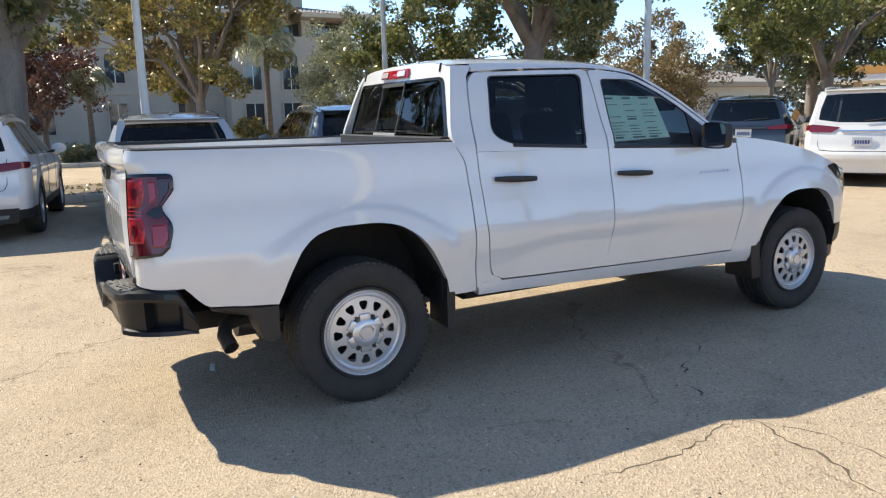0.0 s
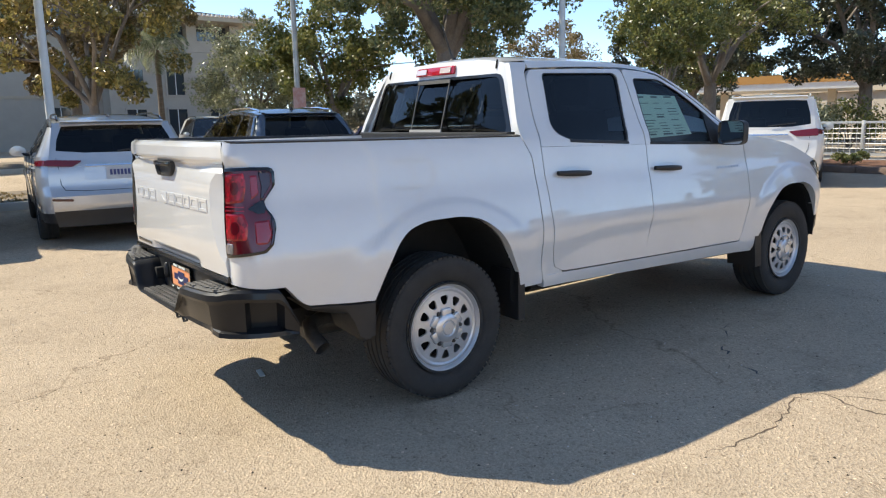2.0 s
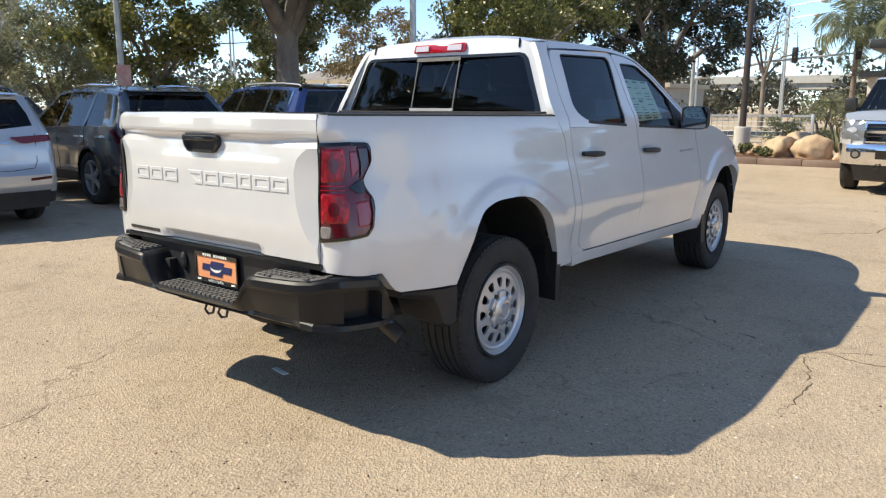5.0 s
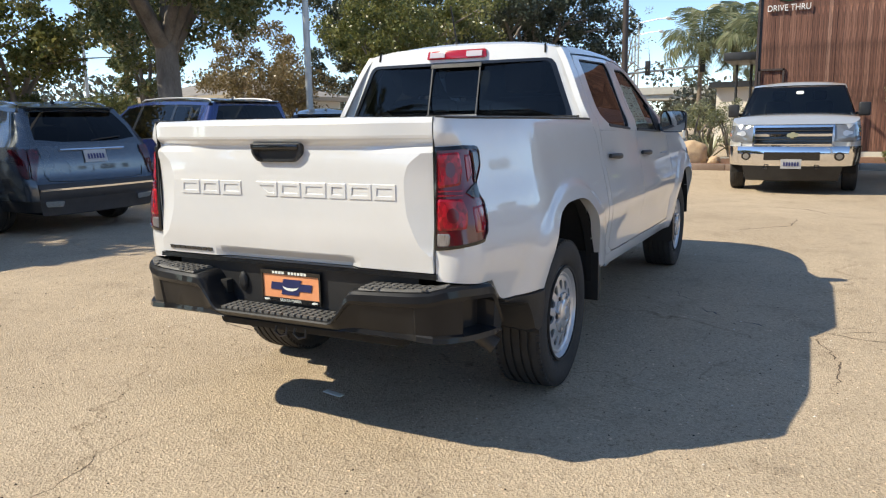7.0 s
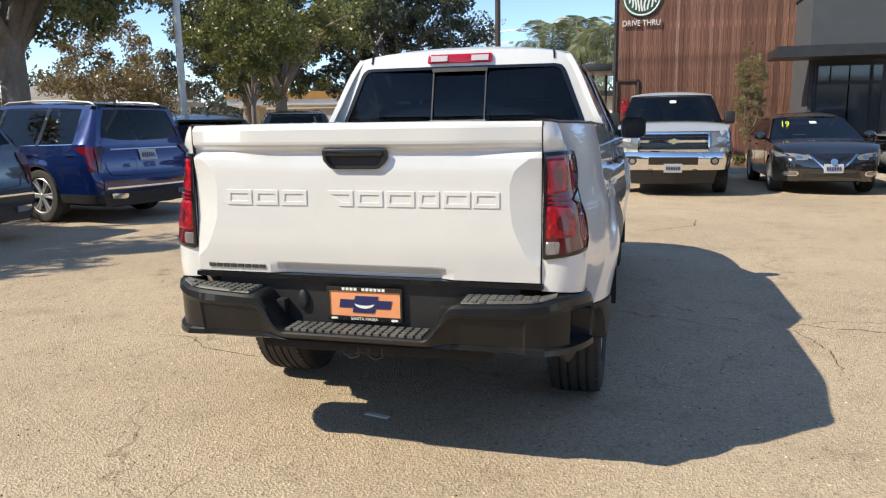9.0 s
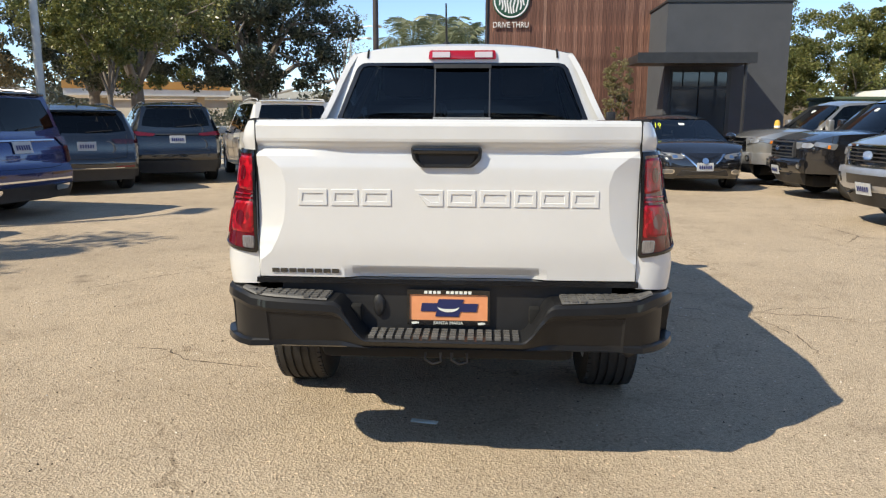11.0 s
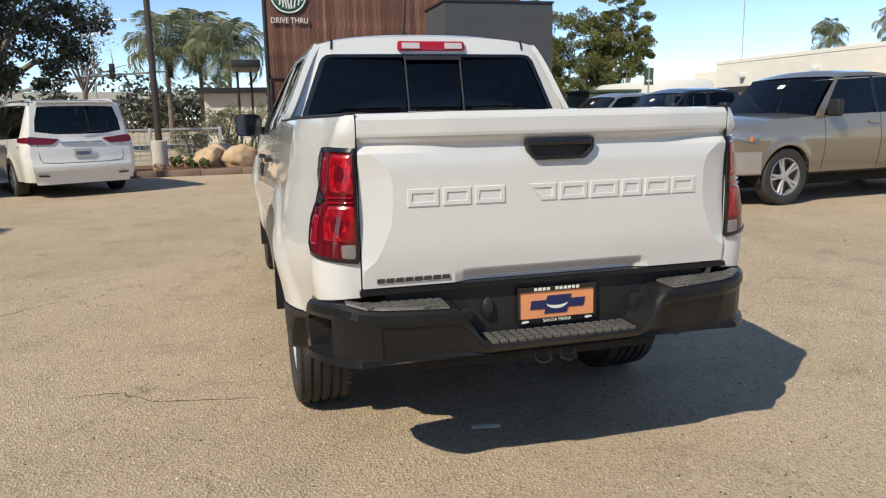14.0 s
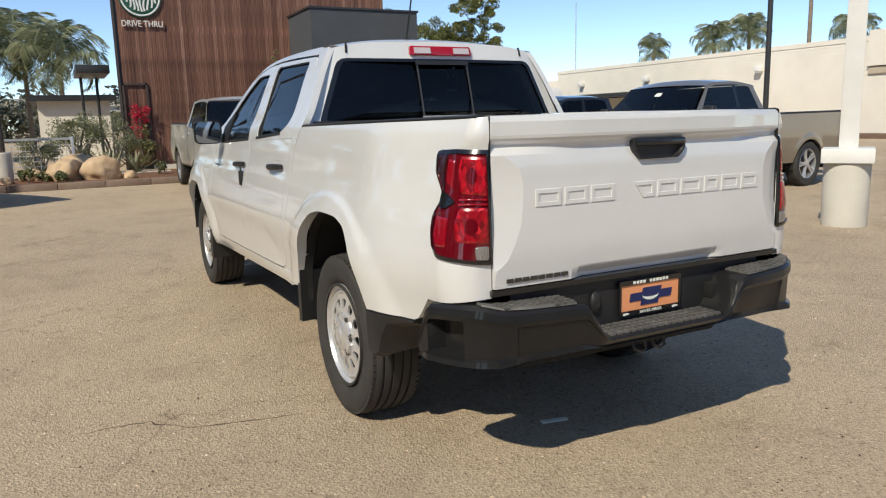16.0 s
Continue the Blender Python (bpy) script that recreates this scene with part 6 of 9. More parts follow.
def truck_front(zt, grille, bars, lamps, bumper, low=0.42, width=0.52, emblem=None, valance=BLACK_PLASTIC, frame_mat=CHROME, fog=0.62, nose_mat=None):
    """The front end of a pickup: grille with bars, lamps, bumper, fog lights."""
    def build(car, c):
        x_end = c.wb + c.lf
        f = c.front

        def half_at(z):
            return c.half(x_end, z)
        part("nose", grid(lambda u, v: f((2 * u - 1) * half_at(z := lerp(grille[0] - 0.06, zt, v)), z, -0.03), 16, 8), nose_mat, car, "", 50)
        z0, z1 = grille
        gr = part("grille", band([(-width - 0.03, z0 - 0.02), (width + 0.03, z0 - 0.02), (width + 0.03, z1 + 0.02), (-width - 0.03, z1 + 0.02)], [(-width, z0), (width, z0), (width, z1), (-width, z1)], lambda a, b, l=0: f(a, b, l), 0.03, 96, 0.05), frame_mat, car, "front grille")
        part("grille_back", grid(lambda u, v: f(lerp(-width, width, u), lerp(z0, z1, v), -0.012), 12, 3), GLOSS_BLACK, gr)
        for z, h, mt in bars:
            part("grille_bar", loops([[f(lerp(-width, width, k / 12), z + dz, l) for dz, l in ((-h, 0.0), (-h, 0.028), (h, 0.034), (h, 0.0))] for k in range(13)], None, True, True), mt, gr)
        if emblem:
            part("emblem", fill([f(a, emblem[0] + b, 0.045) for a, b in emblem[1]], 0.012, (1, 0, 0)), emblem[2], gr, "plain emblem")
        for sgn in (1, -1):
            o = rounded([Vector(p) for p in lamps], 0.025, 3)
            g = lambda a, b, l=0.0, sgn=sgn: f(sgn * min(a, half_at(b)), b, l) if a <= half_at(b) else c.side(sgn)(x_end - (a - half_at(b)) * 1.6, b, l)
            hd = part("head_lamp", patch([tuple(p) for p in o], g, 0.012, 0.02, 4), CLEAR_LENS, car, "clear head lamp")
            cen = sum(o, Vector((0, 0))) / len(o)
            part("reflector", patch([tuple(cen + Vector((-0.05 + 0.05 * math.cos(t), 0.045 * math.sin(t)))) for t in [2 * math.pi * k / 20 for k in range(20)]], g, 0.018, 0.004, 2), STEEL, hd)
            part("side_marker", patch([tuple(cen + Vector((d, e))) for d, e in ((0.125, -0.05), (0.15, -0.05), (0.15, 0.01), (0.125, 0.01))], g, 0.017, 0.004, 1), AMBER, hd)
        b0, b1, bm_ = bumper
        for sgn in (1, -1):  # the bumper wraps back towards the wheel
            part("bumper_corner", panel(lambda q, z, l=0.0, sgn=sgn: c.side(sgn)(q, z, l + 0.022), lambda u, v: (lerp(c.wb + c.arch + 0.03, x_end, u), lerp(b0, b1, v)), 10, 5, 0.05), bm_, car)
        bp = part("front_bumper", loops([[f((2 * u - 1) * (half_at(z) + 0.02), z, l) for z, l in ((b0, -0.10), (b0, 0.05), (lerp(b0, b1, 0.2), 0.085), (lerp(b0, b1, 0.55), 0.095), (lerp(b0, b1, 0.9), 0.075), (b1, 0.055), (b1, -0.05))] for u in [k / 20 for k in range(21)]], None, True, True), bm_, car, "front bumper", 30)
        part("intake", loops([[f(y, z, l) for z, l in ((lerp(b0, b1, 0.30), 0.06), (lerp(b0, b1, 0.30), 0.10), (lerp(b0, b1, 0.72), 0.10), (lerp(b0, b1, 0.72), 0.06))] for y in (-0.42, -0.2, 0, 0.2, 0.42)], None, True, True), GLOSS_BLACK, bp)
        for sgn in (1, -1):
            fl = part("fog_lamp", patch([(sgn * (0.70 + 0.075 * math.cos(t)), lerp(b0, b1, 0.5) + 0.07 * math.sin(t)) for t in [2 * math.pi * k / 20 for k in range(20)]], lambda a, b, l=0: f(a, b, l), 0.10, 0.02, 2), GLOSS_BLACK, bp)
            part("lens", patch([(sgn * (0.70 + 0.048 * math.cos(t)), lerp(b0, b1, 0.5) + 0.045 * math.sin(t)) for t in [2 * math.pi * k / 20 for k in range(20)]], lambda a, b, l=0: f(a, b, l), 0.104, 0.003, 2), CLEAR_LENS, fl)
        part("front_valance", loops([[f((2 * u - 1) * (half_at(z) - 0.02), z, l) for z, l in ((low - 0.16, -0.02), (low - 0.14, 0.02), (b0 - 0.002, 0.05), (b0 - 0.002, -0.05))] for u in [k / 12 for k in range(13)]], None, True, True), valance, car)
        plate_part(car, lambda y, z, l: f(y, lerp(b0, b1, 0.12) + z, 0.10 + l))
        for sgn in (1, -1):
            part("tow_hook", tube([f(sgn * 0.36, b0 - 0.02, 0.04), f(sgn * 0.36, b0 - 0.045, 0.10), f(sgn * 0.42, b0 - 0.045, 0.10), f(sgn * 0.42, b0 - 0.02, 0.04)], 0.011, 8), GLOSS_BLACK, car)
    return build


def suv_rear(bumper, plate, lamps, side_lamps=(), strips=(), **kw):
    return dict(bumper=bumper, plate=plate, lamps=lamps, side_lamps=side_lamps, strips=strips, **kw)


# paints of the parked cars
SILVER = paint("silver_paint", (0.52, 0.53, 0.54), 0.55, 0.3)
GREY = paint("grey_blue_paint", (0.085, 0.102, 0.122), 0.5, 0.26)
BLUE = paint("deep_blue_paint", (0.004, 0.020, 0.125), 0.5, 0.25)
BLACK = paint("black_paint", (0.012, 0.012, 0.014), 0.1, 0.2)
GOLD = paint("gold_beige_paint", (0.26, 0.225, 0.175), 0.5, 0.3)
CREAM = paint("cream_white_paint", (0.80, 0.78, 0.73))

SUV_RAKE = [(0.3, 0.03), (0.5, 0.0), (0.62, 0.0), (0.72, 0.05), (0.9, 0.07), (1.1, 0.13)]
SUV_NRAKE = [(0.3, 0.06), (0.5, 0.0), (0.7, 0.0), (0.95, 0.12), (1.05, 0.25)]


def add_suvs():
    red, dark = PARKED_RED, PARKED_DARK
    # silver suv
    c = Car(2.725, 0.98, 0.95, 0.92, [(-0.98, 1.09), (0.6, 1.06), (1.9, 1.02), (2.2, 1.01), (3.0, 0.97), (3.67, 0.80)], [(-0.66, 1.485), (0.0, 1.54), (0.9, 1.555), (1.45, 1.51)], R=0.355, rake=SUV_RAKE, nose_rake=SUV_NRAKE)
    win = [((-0.42, -0.34), (0.20, 0.18)), ((0.27, 0.24), (1.05, 0.98)), ((1.12, 1.06), (2.05, 1.42))]
    vehicle("silver_suv", "silver compact suv with red tail lamps, parked nose in", "car", pose(0.23, 6.86, 0, 0, 0, 84), c, SILVER, win, "suv", clad=0.42, cab=((-0.86, -0.66), (2.25, 1.46)), rails=GLOSS_BLACK,
            rear=suv_rear(0.66, 0.885, [("tail_lamp", [(0.40, 1.035), (0.80, 1.055), (0.82, 0.985), (0.52, 0.965)], red, 0.02), ("reflector", [(0.55, 0.585), (0.78, 0.60), (0.78, 0.57), (0.55, 0.555)], dark, 0.03)],
                          [("tail_lamp", [(-0.97, 1.055), (-0.70, 1.03), (-0.74, 0.985), (-0.97, 0.985)], red, 0.012)],
                          [("chrome_strip", -0.38, 0.38, 0.965, 0.985, CHROME, 0.03), ("plate_recess", -0.40, 0.40, 0.80, 0.955, SILVER, 0.004)], skirt=BLACK_PLASTIC, spoiler=SILVER))
    # white suv
    vehicle("white_suv", "white compact suv with slim red tail lamps, parked nose in", "car", pose(-2.405, 7.44, 0, 0, 0, 84), Car(2.66, 1.0, 0.95, 0.925, [(-1.0, 1.08), (0.6, 1.05), (1.9, 1.02), (2.2, 1.0), (3.0, 0.96), (3.6, 0.80)], [(-0.70, 1.52), (0.0, 1.57), (0.8, 1.58), (1.4, 1.53)], R=0.365, rake=SUV_RAKE, nose_rake=SUV_NRAKE),
            WHITE, win, "suv", clad=0.42, cab=((-0.88, -0.72), (2.2, 1.42)), rails=GLOSS_BLACK,
            rear=suv_rear(0.64, 0.80, [("tail_lamp", [(0.30, 0.98), (0.82, 1.02), (0.84, 0.93), (0.62, 0.90), (0.30, 0.95)], red, 0.02), ("exhaust_tip", [(0.50, 0.36), (0.66, 0.36), (0.64, 0.31), (0.52, 0.31)], CHROME, 0.03)],
                          [("tail_lamp", [(-0.99, 1.02), (-0.72, 1.00), (-0.80, 0.93), (-0.99, 0.93)], red, 0.012)], [("chrome_strip", -0.30, 0.30, 0.955, 0.972, CHROME, 0.03)], bumper_mat=WHITE))
    # grey suv
    c = Car(2.86, 1.02, 0.95, 0.955, [(-1.02, 1.10), (0.6, 1.08), (2.0, 1.03), (2.3, 1.02), (3.1, 0.98), (3.8, 0.82)], [(-0.52, 1.56), (0.0, 1.605), (0.9, 1.625), (1.5, 1.58)], R=0.375, rake=SUV_RAKE, nose_rake=SUV_NRAKE)
    win = [((-0.45, -0.30), (0.16, 0.16)), ((0.25, 0.24), (1.08, 1.0)), ((1.16, 1.08), (2.12, 1.46))]
    vehicle("grey_suv", "blue-grey metallic suv with upright tail lamps and chrome strips", "car", pose(3.13, 7.38, 0, 0, 0, 86), c, GREY, [((-0.40, -0.16), (0.16, 0.16))] + win[1:], "suv", clad=0.44, cab=((-0.90, -0.52), (2.35, 1.52)), rails=CHROME,
            rear=suv_rear(0.64, 0.955, [("tail_lamp", [(0.70, 1.06), (0.845, 1.075), (0.85, 0.70), (0.80, 0.68), (0.78, 0.80)], dark, 0.02), ("exhaust_tip", [(0.52, 0.42), (0.76, 0.43), (0.74, 0.36), (0.54, 0.35)], CHROME, 0.035)],
                          [("tail_lamp", [(-1.01, 1.075), (-0.72, 1.06), (-0.86, 0.97), (-0.95, 0.72), (-1.01, 0.70)], dark, 0.012)],
                          [("chrome_strip", -0.45, 0.45, 1.042, 1.058, CHROME, 0.03), ("bumper_strip", -0.80, 0.80, 0.555, 0.578, CHROME, 0.03)], chrome=True, skirt=CHARCOAL, bumper_mat=CHARCOAL, roof=GLOSS_BLACK, spoiler=GLOSS_BLACK))
    # blue suv
    c = Car(2.86, 1.18, 1.0, 0.98, [(-1.18, 1.13), (0.6, 1.10), (2.0, 1.06), (2.35, 1.05), (3.1, 1.02), (3.86, 0.86)], [(-0.92, 1.66), (0.0, 1.70), (0.9, 1.71), (1.5, 1.66)], R=0.39, rake=SUV_RAKE, nose_rake=SUV_NRAKE)
    win = [((-0.78, -0.72), (-0.02, -0.02)), ((0.06, 0.06), (1.05, 1.0)), ((1.14, 1.08), (2.15, 1.48))]
    vehicle("blue_suv", "deep blue metallic three-row suv with chrome window trim", "car", pose(6.06, 7.2, 0, 0, 0, 79), c, BLUE, win, "suv", clad=0.43, cab=((-1.05, -0.95), (2.38, 1.54)), rails=STEEL, wheel=("twin", 6),
            rear=suv_rear(0.66, 0.96, [("tail_lamp", [(0.66, 1.085), (0.86, 1.10), (0.87, 0.74), (0.80, 0.72), (0.78, 1.03)], dark, 0.02), ("exhaust_tip", [(0.46, 0.42), (0.74, 0.44), (0.72, 0.36), (0.48, 0.35)], CHROME, 0.035), ("reflector", [(0.40, 0.60), (0.80, 0.62), (0.80, 0.59), (0.40, 0.575)], dark, 0.03)],
                          [("tail_lamp", [(-1.17, 1.10), (-0.86, 1.085), (-1.06, 1.02), (-1.10, 0.75), (-1.17, 0.74)], red, 0.012)],
                          [("chrome_strip", -0.62, 0.62, 1.045, 1.062, CHROME, 0.03), ("bumper_strip", -0.80, 0.80, 0.50, 0.525, CHROME, 0.03)], chrome=True, roof=GLOSS_BLACK, spoiler=GLOSS_BLACK))
    # black crossover and dark suv further on
    c = Car(2.82, 0.95, 0.92, 0.945, [(-0.95, 1.05), (0.6, 1.03), (2.0, 1.0), (2.3, 0.98), (3.1, 0.95), (3.74, 0.80)], [(-0.62, 1.48), (0.0, 1.56), (0.9, 1.575), (1.5, 1.53)], R=0.365, rake=SUV_RAKE, nose_rake=SUV_NRAKE)
    win = [((-0.42, -0.25), (0.16, 0.16)), ((0.25, 0.24), (1.08, 1.0)), ((1.16, 1.08), (2.1, 1.46))]
    vehicle("black_suv", "glossy black suv with ring emblem blanked, parked at an angle", "car", pose(9.75, 7.55, 0, 0, 0, 40), c, BLACK, win, "suv", cab=((-0.84, -0.64), (2.3, 1.5)), rails=GLOSS_BLACK,
            rear=suv_rear(0.62, 0.86, [("tail_lamp", [(0.42, 0.975), (0.80, 0.985), (0.82, 0.90), (0.50, 0.895)], dark, 0.02), ("reflector", [(0.45, 0.50), (0.78, 0.51), (0.78, 0.475), (0.45, 0.465)], red, 0.03)],
                          [("tail_lamp", [(-0.94, 0.985), (-0.70, 0.97), (-0.76, 0.91), (-0.94, 0.90)], dark, 0.012)], [("chrome_strip", -0.60, 0.60, 0.46, 0.472, CHROME, 0.035)]))
    c = Car(2.69, 0.98, 0.93, 0.925, [(-0.98, 1.13), (0.6, 1.10), (1.9, 1.06), (2.2, 1.05), (3.0, 1.02), (3.62, 0.88)], [(-0.72, 1.60), (0.0, 1.645), (0.9, 1.655), (1.4, 1.61)], R=0.365, rake=SUV_RAKE, nose_rake=SUV_NRAKE)
    vehicle("dark_suv", "dark grey suv with black roof rails and red tail lamps", "car", pose(12.1, 6.74, 0, 0, 0, 31), c, paint("dark_grey_paint", (0.018, 0.019, 0.021), 0.4, 0.25), win, "suv", clad=0.50, cab=((-0.86, -0.74), (2.22, 1.44)), rails=GLOSS_BLACK,
            rear=suv_rear(0.66, 0.93, [("tail_lamp", [(0.42, 1.05), (0.80, 1.10), (0.82, 1.01), (0.46, 1.0)], red, 0.02)], [("tail_lamp", [(-0.97, 1.10), (-0.66, 1.06), (-0.72, 1.02), (-0.97, 1.01)], red, 0.012)],
                          [("garnish", -0.42, 0.42, 1.02, 1.045, CHARCOAL, 0.03)]))
    # cream minivan
    c = Car(3.03, 1.10, 0.98, 0.99, [(-1.10, 1.09), (0.6, 1.05), (2.2, 1.01), (2.6, 1.0), (3.3, 0.96), (4.0, 0.80)], [(-0.88, 1.70), (0.0, 1.73), (1.1, 1.735), (1.75, 1.68)], R=0.345, rake=[(0.3, 0.04), (0.5, 0.0), (0.62, 0.0), (0.72, 0.03), (0.9, 0.05), (1.1, 0.10)], nose_rake=SUV_NRAKE, tumble=0.30)
    win = [((-0.80, -0.74), (0.10, 0.10)), ((0.18, 0.18), (1.25, 1.2)), ((1.34, 1.28), (2.4, 1.72))]
    vehicle("white_minivan", "cream white minivan with wide red tail lamps and dark rear glass", "car", pose(12.40, 4.28, 0, 0, 0, 26), c, CREAM, win, "suv", lower=CREAM, clad=0.30, cab=((-0.98, -0.90), (2.68, 1.78)), rails=CREAM,
            rear=suv_rear(0.62, 0.80, [("tail_lamp", [(0.36, 1.06), (0.86, 1.115), (0.88, 0.975), (0.50, 0.965)], red, 0.02), ("reflector", [(0.60, 0.42), (0.78, 0.43), (0.78, 0.40), (0.60, 0.39)], dark, 0.03)],
                          [("tail_lamp", [(-1.09, 1.10), (-0.72, 1.085), (-0.78, 1.02), (-1.09, 1.0)], red, 0.012)], [("chrome_strip", -0.36, 0.36, 0.985, 1.01, CHROME, 0.03)], skirt=CREAM))


def add_pickups():
    win = [((1.52, 1.56), (2.36, 2.30)), ((2.44, 2.38), (3.42, 2.95))]
    nr = [(0.3, 0.10), (0.5, 0.03), (0.8, 0.0), (1.05, 0.02), (1.25, 0.10)]
    half = [(0.2, 0.90), (0.45, 0.95), (0.65, 0.985), (0.9, 1.0), (1.1, 0.98), (1.3, 0.955)]
    white_silver = paint("champagne_silver_paint", (0.62, 0.61, 0.58), 0.35, 0.3)
    c = Car(3.90, 1.15, 0.98, 1.015, [(-1.15, 1.40), (1.4, 1.38), (1.5, 1.33), (3.3, 1.30), (3.5, 1.29), (4.3, 1.27), (4.88, 1.16)], [(1.5, 1.86), (2.2, 1.885), (2.75, 1.865), (2.98, 1.83)], zb=0.48, R=0.415, tumble=0.34, rake=[(0.5, 0.0), (1.4, 0.02)], nose_rake=nr, nose=(0.40, 0.14), tail=(0.15, 0.08), half=half)
    bow = [(-0.09, 0.0), (-0.075, 0.032), (-0.028, 0.032), (-0.022, 0.05), (0.03, 0.05), (0.036, 0.032), (0.085, 0.032), (0.072, -0.03), (0.025, -0.03), (0.02, -0.048), (-0.032, -0.048), (-0.038, -0.03), (-0.082, -0.03)]
    vehicle("silver_pickup", "champagne silver heavy pickup with chrome grille and bumper, facing the lot", "pickup truck", pose(15.02, -1.60, 0, 0, 0, 180), c, white_silver, win, "pickup", clad=0.50, cab=((1.42, 1.46), (3.52, 2.98), 3.30), rails=False, wheel=("single", 5), glass=GLASS,
            rear=suv_rear(0.72, 0.66, [("tail_lamp", [(0.80, 1.36), (0.93, 1.36), (0.93, 0.95), (0.80, 0.95)], RED_LENS, 0.02)], bumper_mat=CHROME, mirror=BLACK_PLASTIC),
            front=truck_front(1.17, (0.82, 1.13), [(1.125, 0.014, CHROME), (1.06, 0.006, CHARCOAL), (0.985, 0.020, CHROME), (0.92, 0.006, CHARCOAL), (0.832, 0.010, CHROME)],
                              [(0.62, 1.14), (0.86, 1.15), (1.02, 1.13), (1.0, 0.90), (0.86, 0.87), (0.60, 0.88)], (0.48, 0.80, CHROME), low=0.38, width=0.58, emblem=(0.985, bow, mottled("gold_emblem", (0.55, 0.42, 0.20), (0.62, 0.48, 0.24), 5, 0.3, 0.8)), nose_mat=white_silver))
    # beige full-size pickup, side on
    win = [((1.40, 1.55), (1.95, 1.92)), ((2.03, 2.0), (3.05, 2.62))]
    c = Car(3.72, 1.20, 0.98, 1.01, [(-1.20, 1.30), (1.2, 1.28), (1.35, 1.27), (3.0, 1.23), (3.2, 1.22), (4.0, 1.18), (4.7, 1.02)], [(1.42, 1.78), (1.9, 1.84), (2.4, 1.83), (2.68, 1.77)], zb=0.44, R=0.40, tumble=0.36, rake=[(0.5, 0.0), (1.3, 0.02)], nose_rake=nr, nose=(0.42, 0.2), tail=(0.15, 0.08), half=half)
    vehicle("beige_pickup", "beige metallic full-size pickup with five-spoke alloy wheels", "pickup truck", pose(6.47, -9.85, 0, 0, 0, 96), c, GOLD, win, "pickup", lower=GOLD, clad=0.47, cab=((1.26, 1.42), (3.22, 2.70), 2.92), rails=False, wheel=("twin", 5), glass=GLASS_SCREEN,
            rear=suv_rear(0.70, 0.64, [("tail_lamp", [(0.80, 1.26), (0.93, 1.26), (0.93, 0.90), (0.80, 0.90)], RED_LENS, 0.02)], [("tail_lamp", [(-1.19, 1.26), (-1.10, 1.26), (-1.10, 0.92), (-1.19, 0.92)], RED_LENS, 0.012)], bumper_mat=CHROME, mirror=BLACK_PLASTIC),
            front=truck_front(1.06, (0.80, 1.03), [(0.85, 0.007, CHARCOAL), (0.90, 0.007, CHARCOAL), (0.95, 0.007, CHARCOAL), (1.0, 0.007, CHARCOAL)], [(0.56, 1.02), (0.86, 1.04), (1.06, 1.01), (1.02, 0.87), (0.60, 0.83)], (0.46, 0.76, STEEL), width=0.50,
                              emblem=(0.92, [(0.10 * math.cos(t), 0.062 * math.sin(t)) for t in [2 * math.pi * k / 20 for k in range(20)]], CHROME), nose_mat=GOLD))
    # two mid-size pickups
    win = [((1.25, 1.32), (1.90, 1.86)), ((1.98, 1.94), (2.88, 2.40))]
    tint = dict(zb=0.46, R=0.385, tumble=0.36, rake=[(0.5, 0.0), (1.2, 0.02)], nose_rake=nr, nose=(0.42, 0.19), tail=(0.15, 0.08), half=half)
    for nm, lab, x, y, mt, fm, bmp in (("black_pickup", "black mid-size pickup with dark grille and bright head lamps", 9.95, -9.75, BLACK, CHARCOAL, BLACK), ("silver_grey_pickup", "silver-grey mid-size pickup with black trapezoid grille", 12.75, -9.85, paint("warm_silver_paint", (0.33, 0.32, 0.30), 0.5, 0.3), GLOSS_BLACK, STEEL)):
        c = Car(3.235, 1.13, 0.93, 0.945, [(-1.13, 1.22), (1.1, 1.20), (1.2, 1.19), (2.8, 1.16), (3.0, 1.15), (3.7, 1.12), (4.16, 1.0)], [(1.2, 1.69), (1.7, 1.73), (2.2, 1.72), (2.48, 1.66)], **tint)
        vehicle(nm, lab, "pickup truck", pose(x, y, 0, 0, 0, 90), c, mt, win, "pickup", lower=mt, clad=0.48, cab=((1.10, 1.20), (3.02, 2.48), 2.72), rails=False, glass=GLASS, wheel=("single", 6),
                rear=suv_rear(0.68, 0.62, [("tail_lamp", [(0.76, 1.18), (0.88, 1.18), (0.88, 0.86), (0.76, 0.86)], RED_LENS, 0.02)], bumper_mat=BLACK_PLASTIC, mirror=mt),
                front=truck_front(1.03, (0.74, 0.98), [(0.79, 0.010, CHARCOAL), (0.85, 0.010, CHARCOAL), (0.91, 0.010, CHARCOAL)], [(0.50, 0.99), (0.80, 1.0), (0.98, 0.97), (0.96, 0.87), (0.54, 0.87)], (0.46, 0.70, bmp), width=0.46,
                                  emblem=(0.88, [(0.08 * math.cos(t), 0.05 * math.sin(t)) for t in [2 * math.pi * k / 20 for k in range(20)]], CHROME), frame_mat=fm, nose_mat=mt))


